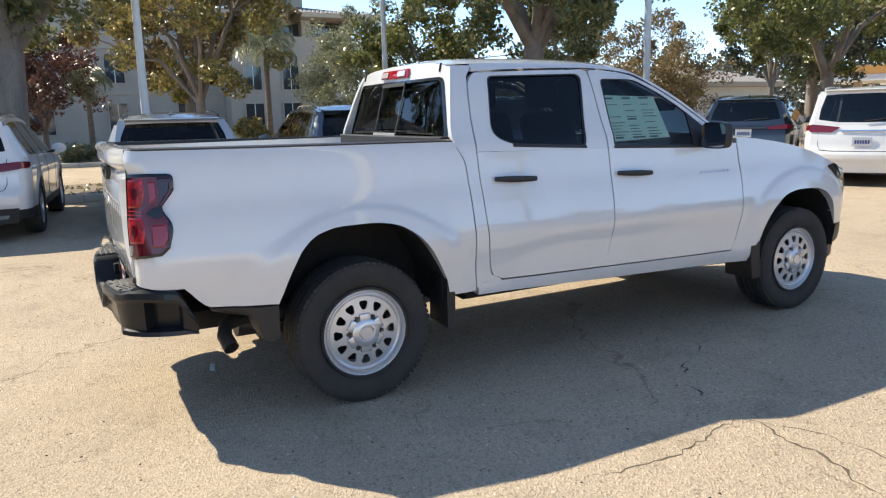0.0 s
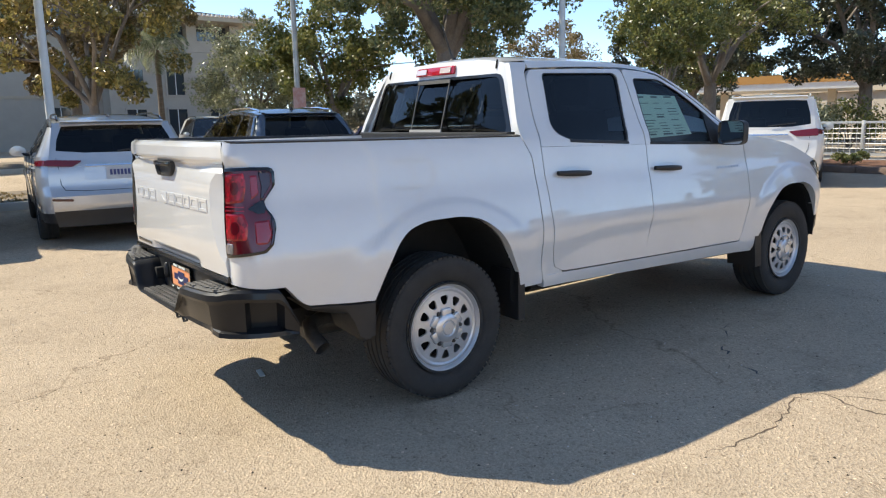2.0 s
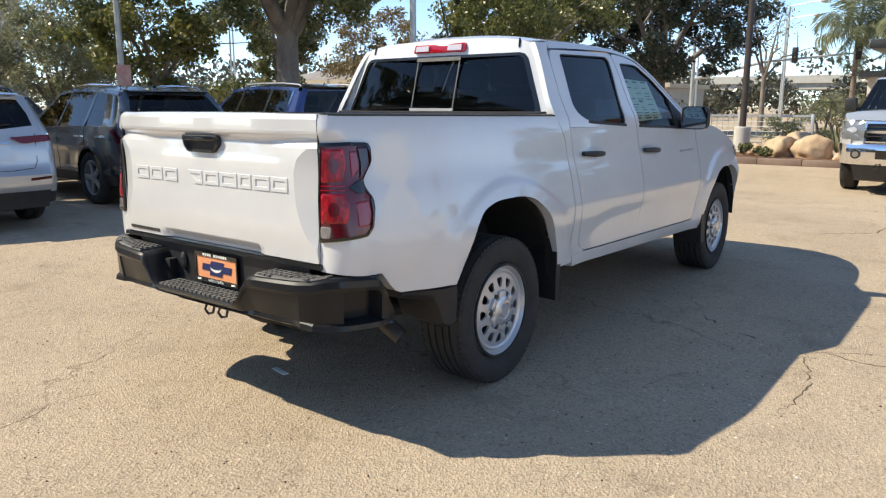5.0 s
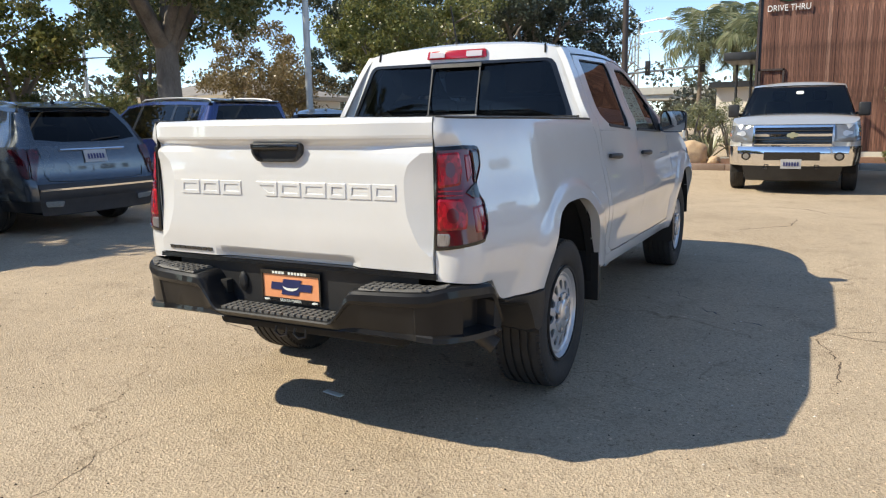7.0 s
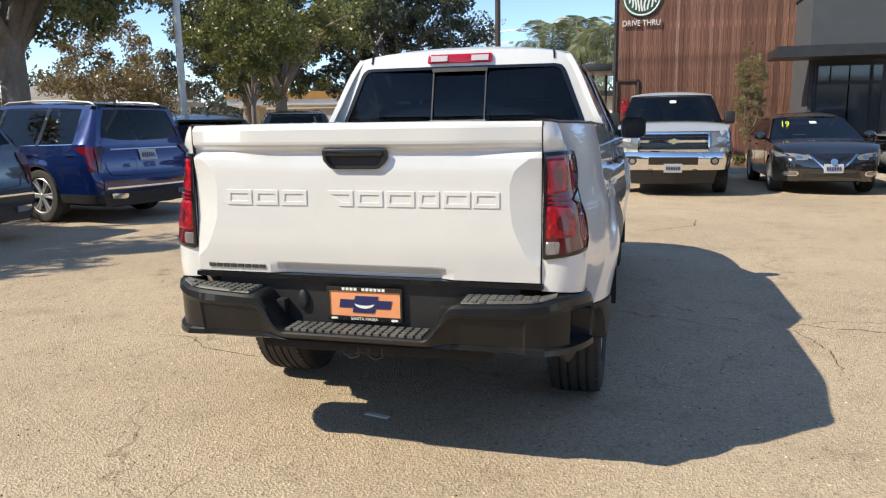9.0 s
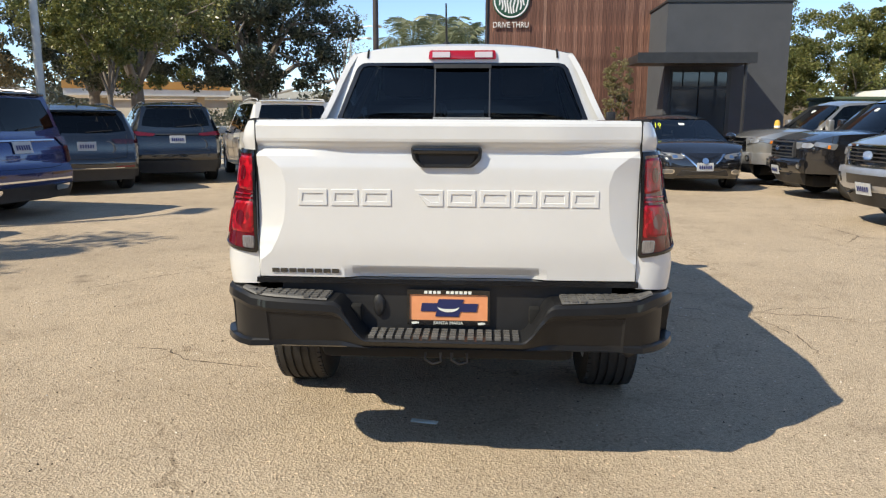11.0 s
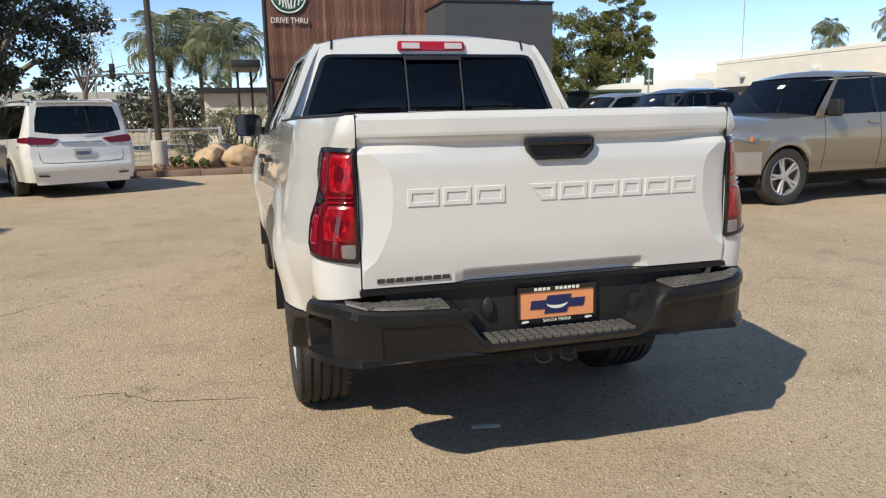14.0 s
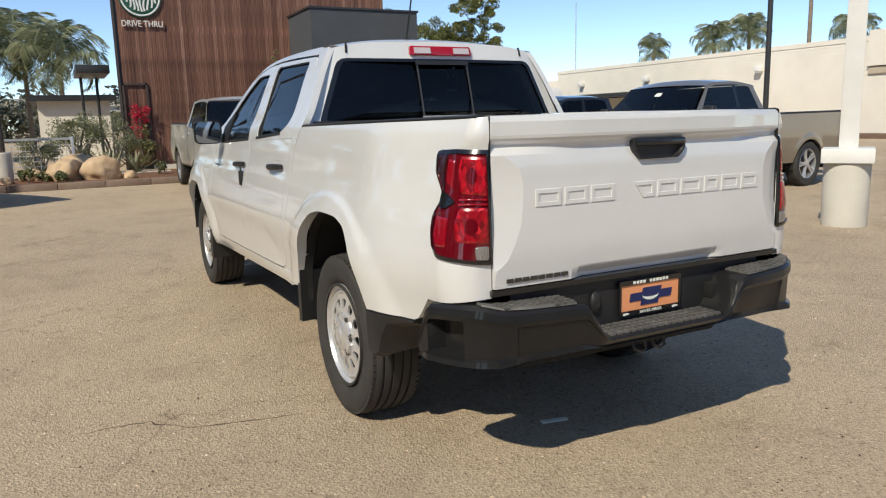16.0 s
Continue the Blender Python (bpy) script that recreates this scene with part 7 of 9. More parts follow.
def sedan_front(car, c):
    x_end, f = c.wb + c.lf, c.front
    part("nose", grid(lambda u, v: f((2 * u - 1) * c.half(x_end, z := lerp(0.26, c.belt(x_end), v)), z), 18, 12), BLACK, car, "", 50)
    g = lambda a, b, l=0.0: f(a, b, l)
    part("lower_grille", patch([tuple(p) for p in rounded([Vector(p) for p in ((-0.50, 0.30), (0.50, 0.30), (0.42, 0.42), (-0.42, 0.42))], 0.03)], g, 0.012, 0.02, 3), CHARCOAL, car)
    gr = part("grille", patch([(-0.30, 0.70), (0.30, 0.70), (0.16, 0.46), (-0.16, 0.46)], g, 0.010, 0.02, 3), GLOSS_BLACK, car, "black grille")
    for sgn in (1, -1):
        part("chrome_arm", loops([[f(sgn * (lerp(0.40, 0.13, t) + w), lerp(0.73, 0.47, t), l) for w, l in ((-0.028, 0.0), (-0.02, 0.030), (0.02, 0.030), (0.028, 0.0))] for t in (0, 0.25, 0.5, 0.75, 1)], None, True, True), CHROME, gr, "bright chrome grille arm")
        s = lambda a, b, l=0.0, sgn=sgn: f(sgn * a, b, l) if a <= c.half(x_end, b) else c.side(sgn)(x_end - (a - c.half(x_end, b)) * 1.9, b, l)
        hd = part("head_lamp", patch([tuple(p) for p in rounded([Vector(p) for p in ((0.36, 0.70), (0.62, 0.745), (0.86, 0.80), (0.80, 0.68), (0.55, 0.62), (0.40, 0.63))], 0.03)], s, 0.012, 0.02, 4), CLEAR_LENS, car, "clear swept head lamp")
        part("reflector", patch([(0.53 + 0.05 * math.cos(t), 0.675 + 0.032 * math.sin(t)) for t in [2 * math.pi * k / 16 for k in range(16)]], s, 0.016, 0.004, 2), CHROME, hd)
        fl = part("fog_lamp", patch([(0.60 + 0.07 * math.cos(t), 0.385 + 0.05 * math.sin(t)) for t in [2 * math.pi * k / 16 for k in range(16)]], s, 0.014, 0.02, 2), CHROME, car)
        part("lens", patch([(0.60 + 0.045 * math.cos(t), 0.385 + 0.036 * math.sin(t)) for t in [2 * math.pi * k / 16 for k in range(16)]], s, 0.018, 0.003, 2), CLEAR_LENS, fl)
    part("emblem", fill([f(0.06 * math.cos(t), 0.60 + 0.055 * math.sin(t), 0.04) for t in [2 * math.pi * k / 20 for k in range(20)]], 0.01, (1, 0, 0)), CHROME, gr, "plain round chrome emblem")
    plate_part(car, lambda y, z, l: f(y, 0.485 + z, 0.03 + l))


def add_sedan():
    c = Car(2.70, 1.0, 0.93, 0.885, [(-1.0, 0.98), (-0.6, 1.01), (0.6, 0.98), (2.0, 0.95), (2.4, 0.93), (3.1, 0.885), (3.45, 0.815), (3.63, 0.74)], [(-0.15, 1.36), (0.3, 1.42), (0.9, 1.43), (1.45, 1.37)], zb=0.24, R=0.325, rake=[(0.3, 0.04), (0.6, 0.0), (1.0, 0.06)], nose_rake=[(0.25, 0.10), (0.45, 0.0), (0.6, 0.02), (0.75, 0.14)], nose=(0.5, 0.22))
    car = vehicle("black_sedan", "glossy black sedan with a yellow year painted on its windscreen", "car", pose(14.25, -4.30, 0, 0, 0, 180), c, BLACK, [((-0.25, 0.05), (0.75, 0.72)), ((0.83, 0.80), (2.1, 1.42))], "sedan", lower=BLACK, clad=0.28, cab=((-0.62, -0.15), (2.38, 1.46)), rails=False,
                  rear=suv_rear(0.60, 0.78, [("tail_lamp", [(0.45, 0.93), (0.80, 0.93), (0.80, 0.80), (0.5, 0.80)], RED_LENS, 0.02)]), front=sedan_front)
    part("boot_lid", grid(lambda u, v: Vector((s := lerp(-1.0 + c.rake(0.98), -0.60, u), (2 * v - 1) * c.half(-1.0 + 0.4 * u, 0.98), c.belt(-1.0 + 0.4 * u) + 0.03 * (1 - (2 * v - 1) ** 2))), 4, 8), BLACK, car)
    bm = text_mesh("19", 0.17, 0.001)
    bmesh.ops.transform(bm, matrix=pose(1.86, -0.50, 1.245, 0, 0, 0) @ Matrix.Rotation(radians(62), 4, "Y") @ Matrix.Rotation(radians(90), 4, "Z"), verts=bm.verts)
    part("year_mark", bm, base_mat("yellow_marker", (0.75, 0.80, 0.05), 0.6), car, "yellow painted year on the windscreen")


def add_road_cars():
    """Cars on the road beyond the lot."""
    c = Car(2.86, 1.02, 0.95, 0.955, [(-1.02, 1.10), (0.6, 1.08), (2.0, 1.05), (2.3, 1.04), (3.1, 1.02), (3.8, 0.92)], [(-0.70, 1.66), (0.0, 1.70), (0.9, 1.71), (1.5, 1.66)], R=0.375, rake=SUV_RAKE, nose_rake=[(0.3, 0.06), (0.5, 0.0), (0.95, 0.04), (1.05, 0.10)], nose=(0.4, 0.16))
    win = [((-0.45, -0.30), (0.16, 0.16)), ((0.25, 0.24), (1.08, 1.0)), ((1.16, 1.08), (2.12, 1.46))]
    vehicle("white_suv", "white suv with dark grille waiting on the road", "car", pose(7.9, 24.6, 0, 0, 0, -100), c, WHITE, win, "suv", clad=0.44, cab=((-0.90, -0.72), (2.35, 1.52)), rails=GLOSS_BLACK,
            rear=suv_rear(0.64, 0.895, [("tail_lamp", [(0.70, 1.06), (0.845, 1.075), (0.85, 0.80), (0.78, 0.80)], RED_LENS, 0.02)]),
            front=truck_front(0.93, (0.70, 0.88), [(0.76, 0.012, GLOSS_BLACK), (0.82, 0.012, GLOSS_BLACK)], [(0.50, 0.90), (0.80, 0.91), (0.92, 0.88), (0.90, 0.78), (0.54, 0.77)], (0.46, 0.66, WHITE), width=0.46, frame_mat=GLOSS_BLACK, nose_mat=WHITE))


add_suvs()
add_road_cars()
add_pickups()
add_sedan()

# ---- trees, palms and shrubs ----
def leaf_cloud(centres, radii, count, size, rng, squash=0.8, hang=0.0):
    """Many small bent leaves scattered through clumps: one mesh of verts and faces."""
    pick_c = rng.integers(0, len(centres), count)
    d = rng.normal(size=(count, 3))
    d /= np.linalg.norm(d, axis=1)[:, None]
    rad = radii[pick_c] * rng.random(count) ** 0.42
    pos = centres[pick_c] + d * rad[:, None] * np.array([1, 1, squash])
    ax = rng.normal(size=(count, 3)) + np.array([0, 0, -hang])
    ax /= np.linalg.norm(ax, axis=1)[:, None]
    nrm = rng.normal(size=(count, 3)) + np.array([0, 0, 0.7])
    side = np.cross(ax, nrm)
    side /= np.linalg.norm(side, axis=1)[:, None] + 1e-9
    up = np.cross(side, ax)
    s = size * (0.6 + 0.8 * rng.random(count))[:, None]
    a, b, c2, e = pos - ax * s * 0.5, pos + side * s * 0.27 + up * s * 0.06, pos + ax * s * 0.5, pos - side * s * 0.27 + up * s * 0.06
    verts = np.stack([a, b, c2, e], 1).reshape(-1, 3)
    idx = np.arange(count * 4).reshape(-1, 4)
    return verts, idx


def mesh_np(name, verts, faces, mat, parent=None, label="", kind=""):
    me = bpy.data.meshes.new(name)
    me.vertices.add(len(verts))
    me.vertices.foreach_set("co", np.asarray(verts, np.float32).ravel())
    n = len(faces)
    me.loops.add(n * 4)
    me.loops.foreach_set("vertex_index", np.asarray(faces, np.int32).ravel())
    me.polygons.add(n)
    me.polygons.foreach_set("loop_start", np.arange(n, dtype=np.int32) * 4)
    me.update(calc_edges=True)
    me.materials.append(mat)
    ob = new(name, me)
    ob.parent = parent
    return tagged(ob, label, kind=kind)


def tree(name, label, x, y, h, fork, rx, seed, mat, trunk_r=0.2, count=7000, leaf=0.17, lean=(0, 0), clumps=60, low=0.35, limbs=6, category="tree", spread=0.75, bark=None):
    """Tapered trunk, limbs that fork twice, and a crown of leaf clumps with gaps between."""
    rng = np.random.default_rng(seed)
    full = 1.4 if rx < 2.8 else 1.0  # small crowns are fuller
    t = thing(name, label, category, pose(x, y, 0))
    top = Vector((lean[0], lean[1], fork))
    bm = tube([(0, 0, -0.05), (lean[0] * 0.2, lean[1] * 0.2, 0.25), (lean[0] * 0.5, lean[1] * 0.55, fork * 0.5), top], [trunk_r * 1.5, trunk_r * 1.08, trunk_r * 0.92, trunk_r * 0.8], 14)
    ends = []
    cz = fork + (h - fork) * 0.5
    rz = (h - fork) * 0.55
    for k in range(limbs):
        a = 2 * math.pi * (k + rng.random() * 0.7) / limbs
        up = rng.uniform(0.25, 0.95)
        e1 = top + Vector((math.cos(a) * rx * spread * (1.1 - up * 0.6), math.sin(a) * rx * spread * (1.1 - up * 0.6), (h - fork) * up * 0.75))
        mid = top.lerp(e1, 0.5) + Vector((rng.normal() * 0.12, rng.normal() * 0.12, 0.18 * (h - fork) * (0.6 - up * 0.4)))
        base = top - Vector((0, 0, fork * 0.12 * rng.random()))
        join(bm, tube([base, mid, e1], [trunk_r * 0.55, trunk_r * 0.36, trunk_r * 0.16], 8))
        for q in range(3):
            s = mid.lerp(e1, rng.uniform(0.1, 0.9))
            e2 = s + Vector((rng.normal() * rx * 0.35, rng.normal() * rx * 0.35, rng.uniform(0.05, 0.45) * (h - fork) * 0.6))
            join(bm, tube([s, s.lerp(e2, 0.5) + Vector((0, 0, 0.08)), e2], [trunk_r * 0.20, trunk_r * 0.14, trunk_r * 0.05], 6))
            ends.append(e2)
        ends.append(e1)
    part("trunk", bm, bark or BARK, t, "", 60)
    cs, rs = [], []
    for e in ends:
        cs.append(tuple(e))
        rs.append(rng.uniform(0.12, 0.22) * rx * full)
    while len(cs) < clumps:
        d = rng.normal(size=3)
        d /= np.linalg.norm(d)
        r = rng.uniform(0.55, 1.0)
        p = np.array([lean[0], lean[1], cz]) + d * r * np.array([rx, rx, rz])
        if p[2] > fork - (h - fork) * (0.35 - low):
            cs.append(tuple(p))
            rs.append(rng.uniform(0.085, 0.18) * rx * full)
    v, f = leaf_cloud(np.array(cs), np.array(rs), int(count * 1.5), leaf * 0.8, rng)
    mesh_np("crown", v, f, mat, t)
    return t


def shrub(name, label, x, y, h, r, seed, mat, count=1500, leaf=0.09, category="shrub", z=0.0, stems=6):
    rng = np.random.default_rng(seed)
    t = thing(name, label, category, pose(x, y, z))
    bm = bmesh.new()
    cs, rs = [], []
    for k in range(stems):
        a = 2 * math.pi * k / stems + rng.random()
        e = Vector((math.cos(a) * r * 0.6, math.sin(a) * r * 0.6, h * rng.uniform(0.5, 0.8)))
        join(bm, tube([(0, 0, -0.02), e * 0.5 + Vector((0, 0, h * 0.12)), e], [0.02 * h, 0.014 * h, 0.006 * h], 6))
        cs.append(tuple(e))
        rs.append(r * 0.4)
    for k in range(12):
        d = rng.normal(size=3)
        d /= np.linalg.norm(d)
        cs.append(tuple(np.array([0, 0, h * 0.55]) + d * np.array([r * 0.7, r * 0.7, h * 0.36])))
        rs.append(r * rng.uniform(0.22, 0.4))
    part("stem", bm, BARK, t)
    v, f = leaf_cloud(np.array(cs), np.array(rs), count, leaf, rng)
    v[:, 2] = np.maximum(v[:, 2], 0.01)
    mesh_np("foliage", v, f, mat, t)
    return t


FROND_MESHES = []


def frond_mesh(seed):
    rng = np.random.default_rng(seed)
    vs, fs = [], []
    n, L = 30, 1.0
    pts = [np.array([L * (k / n) * math.cos(0.9 * (k / n) ** 1.4), 0, 0.42 * math.sin(math.pi * min(1, 0.62 * k / n) ) - 0.55 * (k / n) ** 2.6]) for k in range(n + 1)]
    for k in range(n):
        a, b = pts[k], pts[k + 1]
        w = 0.012 * (1 - k / n) + 0.003
        i = len(vs)
        vs += [a + [0, -w, 0], a + [0, w, 0], b + [0, w, 0], b + [0, -w, 0]]
        fs.append([i, i + 1, i + 2, i + 3])
        if k < 3:
            continue
        ln = 0.34 * math.sin(math.pi * (0.12 + 0.85 * k / n)) + 0.05
        for s in (1, -1):
            droop = rng.uniform(0.35, 0.8)
            tip = a + np.array([0.45 * ln + rng.normal() * 0.02, s * ln * 0.75, -ln * droop])
            mid = a + np.array([0.25 * ln, s * ln * 0.45, -ln * droop * 0.25])
            i = len(vs)
            vs += [a, mid + [0.012, 0, 0], tip, mid - [0.014, 0, 0]]
            fs.append([i, i + 1, i + 2, i + 3])
    return vs, fs


def palm(name, label, x, y, h, seed, crown=2.6, trunk_r=0.16, fronds=26, lean=(0, 0)):
    rng = np.random.default_rng(seed)
    t = thing(name, label, "palm tree", pose(x, y, 0))
    top = Vector((lean[0], lean[1], h))
    part("trunk", tube([(0, 0, -0.05), (lean[0] * 0.2, lean[1] * 0.2, h * 0.3), (lean[0] * 0.5, lean[1] * 0.5, h * 0.65), top], [trunk_r * 1.25, trunk_r, trunk_r * 0.85, trunk_r * 0.8], 12), PALM_BARK, t)
    for k in range(fronds):
        j = k % 3
        m = Matrix.Translation(top) @ Matrix.Rotation(2.4 * k + rng.random() * 0.3, 4, "Z") @ Matrix.Rotation(radians(rng.uniform(-62, 30) if k < fronds * 0.8 else rng.uniform(25, 60)), 4, "Y") @ Matrix.Rotation(rng.normal() * 0.2, 4, "X") @ Matrix.Scale(crown * rng.uniform(0.8, 1.1), 4)
        if len(FROND_MESHES) <= j:
            v, f = frond_mesh(30 + j)
            ob = mesh_np("frond", v, f, FROND, t)
            FROND_MESHES.append(ob.data)
        else:
            ob = new("frond", FROND_MESHES[j])
            ob.parent = t
        ob.matrix_basis = m
    return t


def agave(x, y, size, seed, mat):
    rng = np.random.default_rng(seed)
    t = thing("agave", "grey-green spiky agave in the mulch bed", "plant", pose(x, y, 0.12))
    for k in range(16):
        a, up = 2.4 * k, rng.uniform(0.5, 1.35)
        d = Vector((math.cos(a) * math.cos(up), math.sin(a) * math.cos(up), math.sin(up)))
        s = Vector((-math.sin(a), math.cos(a), 0))
        bm = loops([[d * (size * q) + s * (w * e) + Vector((0, 0, zz)) for e, zz in ((-1, 0.012), (0, -0.012), (1, 0.012), (0, 0.004))] for q, w in ((0.05, 0.03), (0.4, 0.045), (0.75, 0.03), (1.0, 0.003))], None, True, True)
        part("leaf", bm, mat, t)


def add_green():
    # along the row of parked cars
    tree("street_tree", "broad street tree with thick grey trunk and browning leaves", -2.1, 12.4, 8.0, 2.9, 3.7, 11, LEAF_DARK, 0.42, 19500, 0.18, (0.2, 0.5), 100, limbs=7)
    tree("maroon_tree", "small dark maroon-leaved tree before the tan building", -1.4, 29.0, 5.2, 1.3, 2.6, 12, LEAF_RED, 0.14, 7500, 0.20)
    tree("yellowing_tree", "leafy tree turning yellow beyond the road", 3.3, 21.5, 8.4, 2.3, 3.7, 13, LEAF_YELLOW, 0.17, 13500, 0.20, clumps=80)
    tree("brown_tree", "tall tree with brown-green leaves beyond the road", 3.6, 25.5, 8.3, 2.6, 3.2, 14, LEAF_BROWN, 0.20, 12000, 0.22, clumps=70)
    tree("olive_tree", "grey-green rounded tree beside the tan building", 10.6, 26.0, 5.9, 1.0, 2.7, 15, LEAF_OLIVE, 0.18, 13500, 0.15, clumps=90)
    tree("shade_tree", "large spreading shade tree with thick trunk and dark leaves", 11.3, 13.7, 8.7, 3.5, 4.2, 16, LEAF_DARK, 0.36, 21000, 0.18, (0.15, 0.2), 110, limbs=8)
    tree("green_tree", "light green tree behind the parked cars", 10.6, 19.2, 6.0, 1.9, 2.4, 17, LEAF_GREEN, 0.16, 12000, 0.18, clumps=70)
    tree("brown_bush_tree", "dense rounded brown-green tree beyond the lot", 19.2, 17.0, 4.9, 0.9, 2.4, 18, LEAF_BROWN, 0.16, 12000, 0.14, clumps=90)
    tree("slender_tree", "slender young tree with reddish trunk and light leaves", 18.6, 11.4, 5.8, 2.2, 1.9, 19, LEAF_GREEN, 0.09, 7500, 0.15, clumps=50)
    tree("street_tree", "spreading street tree with pale forked limbs", 23.2, 12.7, 7.9, 2.6, 3.7, 20, LEAF_GREEN, 0.27, 13500, 0.17, (0.1, 0.1), 70, limbs=6)
    tree("street_tree", "dark-leaved spreading street tree with pale limbs", 33.2, 11.4, 9.4, 2.6, 4.9, 21, LEAF_DEEP, 0.33, 30000, 0.23, clumps=150, limbs=8)
    tree("street_tree", "dark-leaved street tree beside the gas station", 29.5, 17.8, 9.0, 2.4, 4.4, 22, LEAF_DEEP, 0.28, 22000, 0.23, clumps=120)
    tree("pine_tree", "dark bushy conifer behind the shade tree", 23.1, 28.0, 9.5, 1.8, 2.3, 23, LEAF_DARK, 0.22, 13500, 0.22, clumps=90)
    tree("green_tree", "green tree on the corner behind the building", 34.5, -17.2, 6.7, 1.0, 2.3, 24, LEAF_GREEN, 0.2, 26000, 0.15, clumps=150)
    tree("green_tree", "tall pointed green tree behind the building", 33.6, -19.6, 9.0, 1.2, 1.65, 25, LEAF_GREEN, 0.2, 26000, 0.15, clumps=150)
    tree("green_tree", "low green tree behind the building", 37.0, -15.5, 7.4, 1.0, 2.4, 26, LEAF_GREEN, 0.2, 20000, 0.15, clumps=120)
    tree("bare_tree", "thin leafless pale tree in the distance", 45.0, 9.5, 9.0, 3.2, 2.6, 27, LEAF_OLIVE, 0.16, 500, 0.16, clumps=30, limbs=7)
    # the row goes on behind, as the rear window mirrors it
    for k, (x, y) in enumerate(((-10.5, 13.5), (-17.5, 15.0), (-25.0, 17.5))):
        tree("street_tree", "dark-leaved street tree further along the row", x, y, 9.5, 2.6, 4.4, 50 + k, LEAF_DARK, 0.34, 12000, 0.24, clumps=90, limbs=7)
    # palms
    palm("palm_tree", "feathery palm tree beside the drive-through", 46.5, 4.9, 5.7, 31, 3.5)
    palm("palm_tree", "feathery palm tree beside the drive-through", 48.5, 3.0, 6.3, 32, 3.7)
    palm("palm_tree", "feathery palm tree behind the drive-through", 44.5, 1.2, 5.3, 33, 3.3)
    palm("palm_tree", "feathery palm tree behind the dark wall", 36.0, -13.2, 9.4, 34, 2.5)
    palm("palm_tree", "short palm behind the cream building", 42.0, -41.0, 6.3, 35, 1.9, fronds=30)
    palm("palm_tree", "short bushy palm behind the cream building", 36.4, -41.5, 6.4, 36, 2.2, fronds=34)
    palm("palm_tree", "short bushy palm behind the cream building", 35.0, -43.5, 6.9, 37, 2.3, fronds=34)
    palm("palm_tree", "short bushy palm behind the cream building", 27.0, -43.5, 6.2, 38, 2.0, fronds=30)
    palm("palm_tree", "very tall palm behind the cream building", 33.0, -47.4, 15.0, 41, 2.2)
    palm("small_palm", "small feathery palm before the tan building", 0.2, 27.5, 3.0, 39, 1.2, 0.11, 18)
    palm("small_palm", "green palm between the roadside trees", 7.6, 29.0, 4.6, 40, 2.0, 0.13, 22)
    # shrubs behind the far kerb and in the beds
    rng = np.random.default_rng(5)
    for k, (x, y, h, r, mt) in enumerate(((5.6, 24.3, 1.6, 0.8, LEAF_YELLOW), (8.2, 24.6, 1.3, 0.9, LEAF_GREEN), (14.2, 20.0, 2.4, 1.5, LEAF_GREEN), (16.4, 20.5, 2.0, 1.4, LEAF_DARK), (24.6, 9.8, 2.0, 1.4, LEAF_OLIVE), (27.0, 9.2, 1.8, 1.5, LEAF_GREEN), (-0.4, 25.6, 0.8, 0.7, LEAF_OLIVE))):
        shrub("shrub", "leafy green shrub beside the road", x, y, h, r, 60 + k, mt, 2600, 0.12)
    for k, (x, y, h, r, mt) in enumerate(((19.8, 1.4, 1.9, 0.8, LEAF_OLIVE), (20.5, 0.4, 1.8, 0.8, LEAF_OLIVE), (19.3, 2.3, 1.1, 0.6, LEAF_OLIVE), (21.0, 1.2, 1.7, 0.7, LEAF_GREEN))):
        shrub("olive_shrub", "airy grey-green shrub behind the boulders", x, y, h, r, 80 + k, mt, 2600, 0.065, z=0.1)
    for k in range(14):
        x, y = rng.uniform(15.9, 17.6), rng.uniform(-0.6, 5.8)
        shrub("bed_plant", "low dark-green plant in the mulch bed", x, y, rng.uniform(0.22, 0.4), rng.uniform(0.16, 0.28), 100 + k, LEAF_DARK if k % 3 else LEAF_GREEN, 420, 0.07, "plant", 0.12, 4)
    for k in range(7):
        shrub("bed_plant", "low dark-green plant in the mulch bed", rng.uniform(16.6, 17.8), rng.uniform(-8.2, -2.8), rng.uniform(0.25, 0.45), rng.uniform(0.18, 0.3), 130 + k, LEAF_GREEN, 420, 0.07, "plant", 0.12, 4)
    for k, (x, y, s) in enumerate(((18.4, 0.7, 0.75), (18.2, 1.5, 0.6), (18.7, 0.0, 0.65))):
        agave(x, y, s, 150 + k, LEAF_OLIVE)
    t = tree("staked_tree", "young staked tree with fine yellow-olive leaves", 17.2, -3.75, 3.35, 0.75, 0.40, 28, LEAF_STAKED, 0.022, 9500, 0.047, clumps=190, limbs=6)
    part("stake", tube([(0.1, -0.35, 0), (0.1, -0.35, 1.55)], 0.025, 8), BROWN_METAL, t, "brown wooden stake")
    # far belt of trees
    cs, rs = [], []
    for k in range(260):
        a = radians(rng.uniform(-14, 66))
        d = rng.uniform(85, 150)
        h = rng.uniform(2.5, 7.5) * (1.0 if a < 0.5 else 1.25)
        for q in range(4):
            cs.append((-3 + d * math.cos(a) + rng.normal() * 2.0, d * math.sin(a) + rng.normal() * 2.0, h * rng.uniform(0.2, 0.9)))
            rs.append(rng.uniform(1.2, 2.6))
    v, f = leaf_cloud(np.array(cs), np.array(rs), 60000, 0.7, rng)
    v[:, 2] = np.maximum(v[:, 2], 0.0)
    tagged(mesh_np("distant_trees", v, f, LEAF_FAR), "hazy belt of distant mixed trees", "trees", kind="stuff")


add_green()

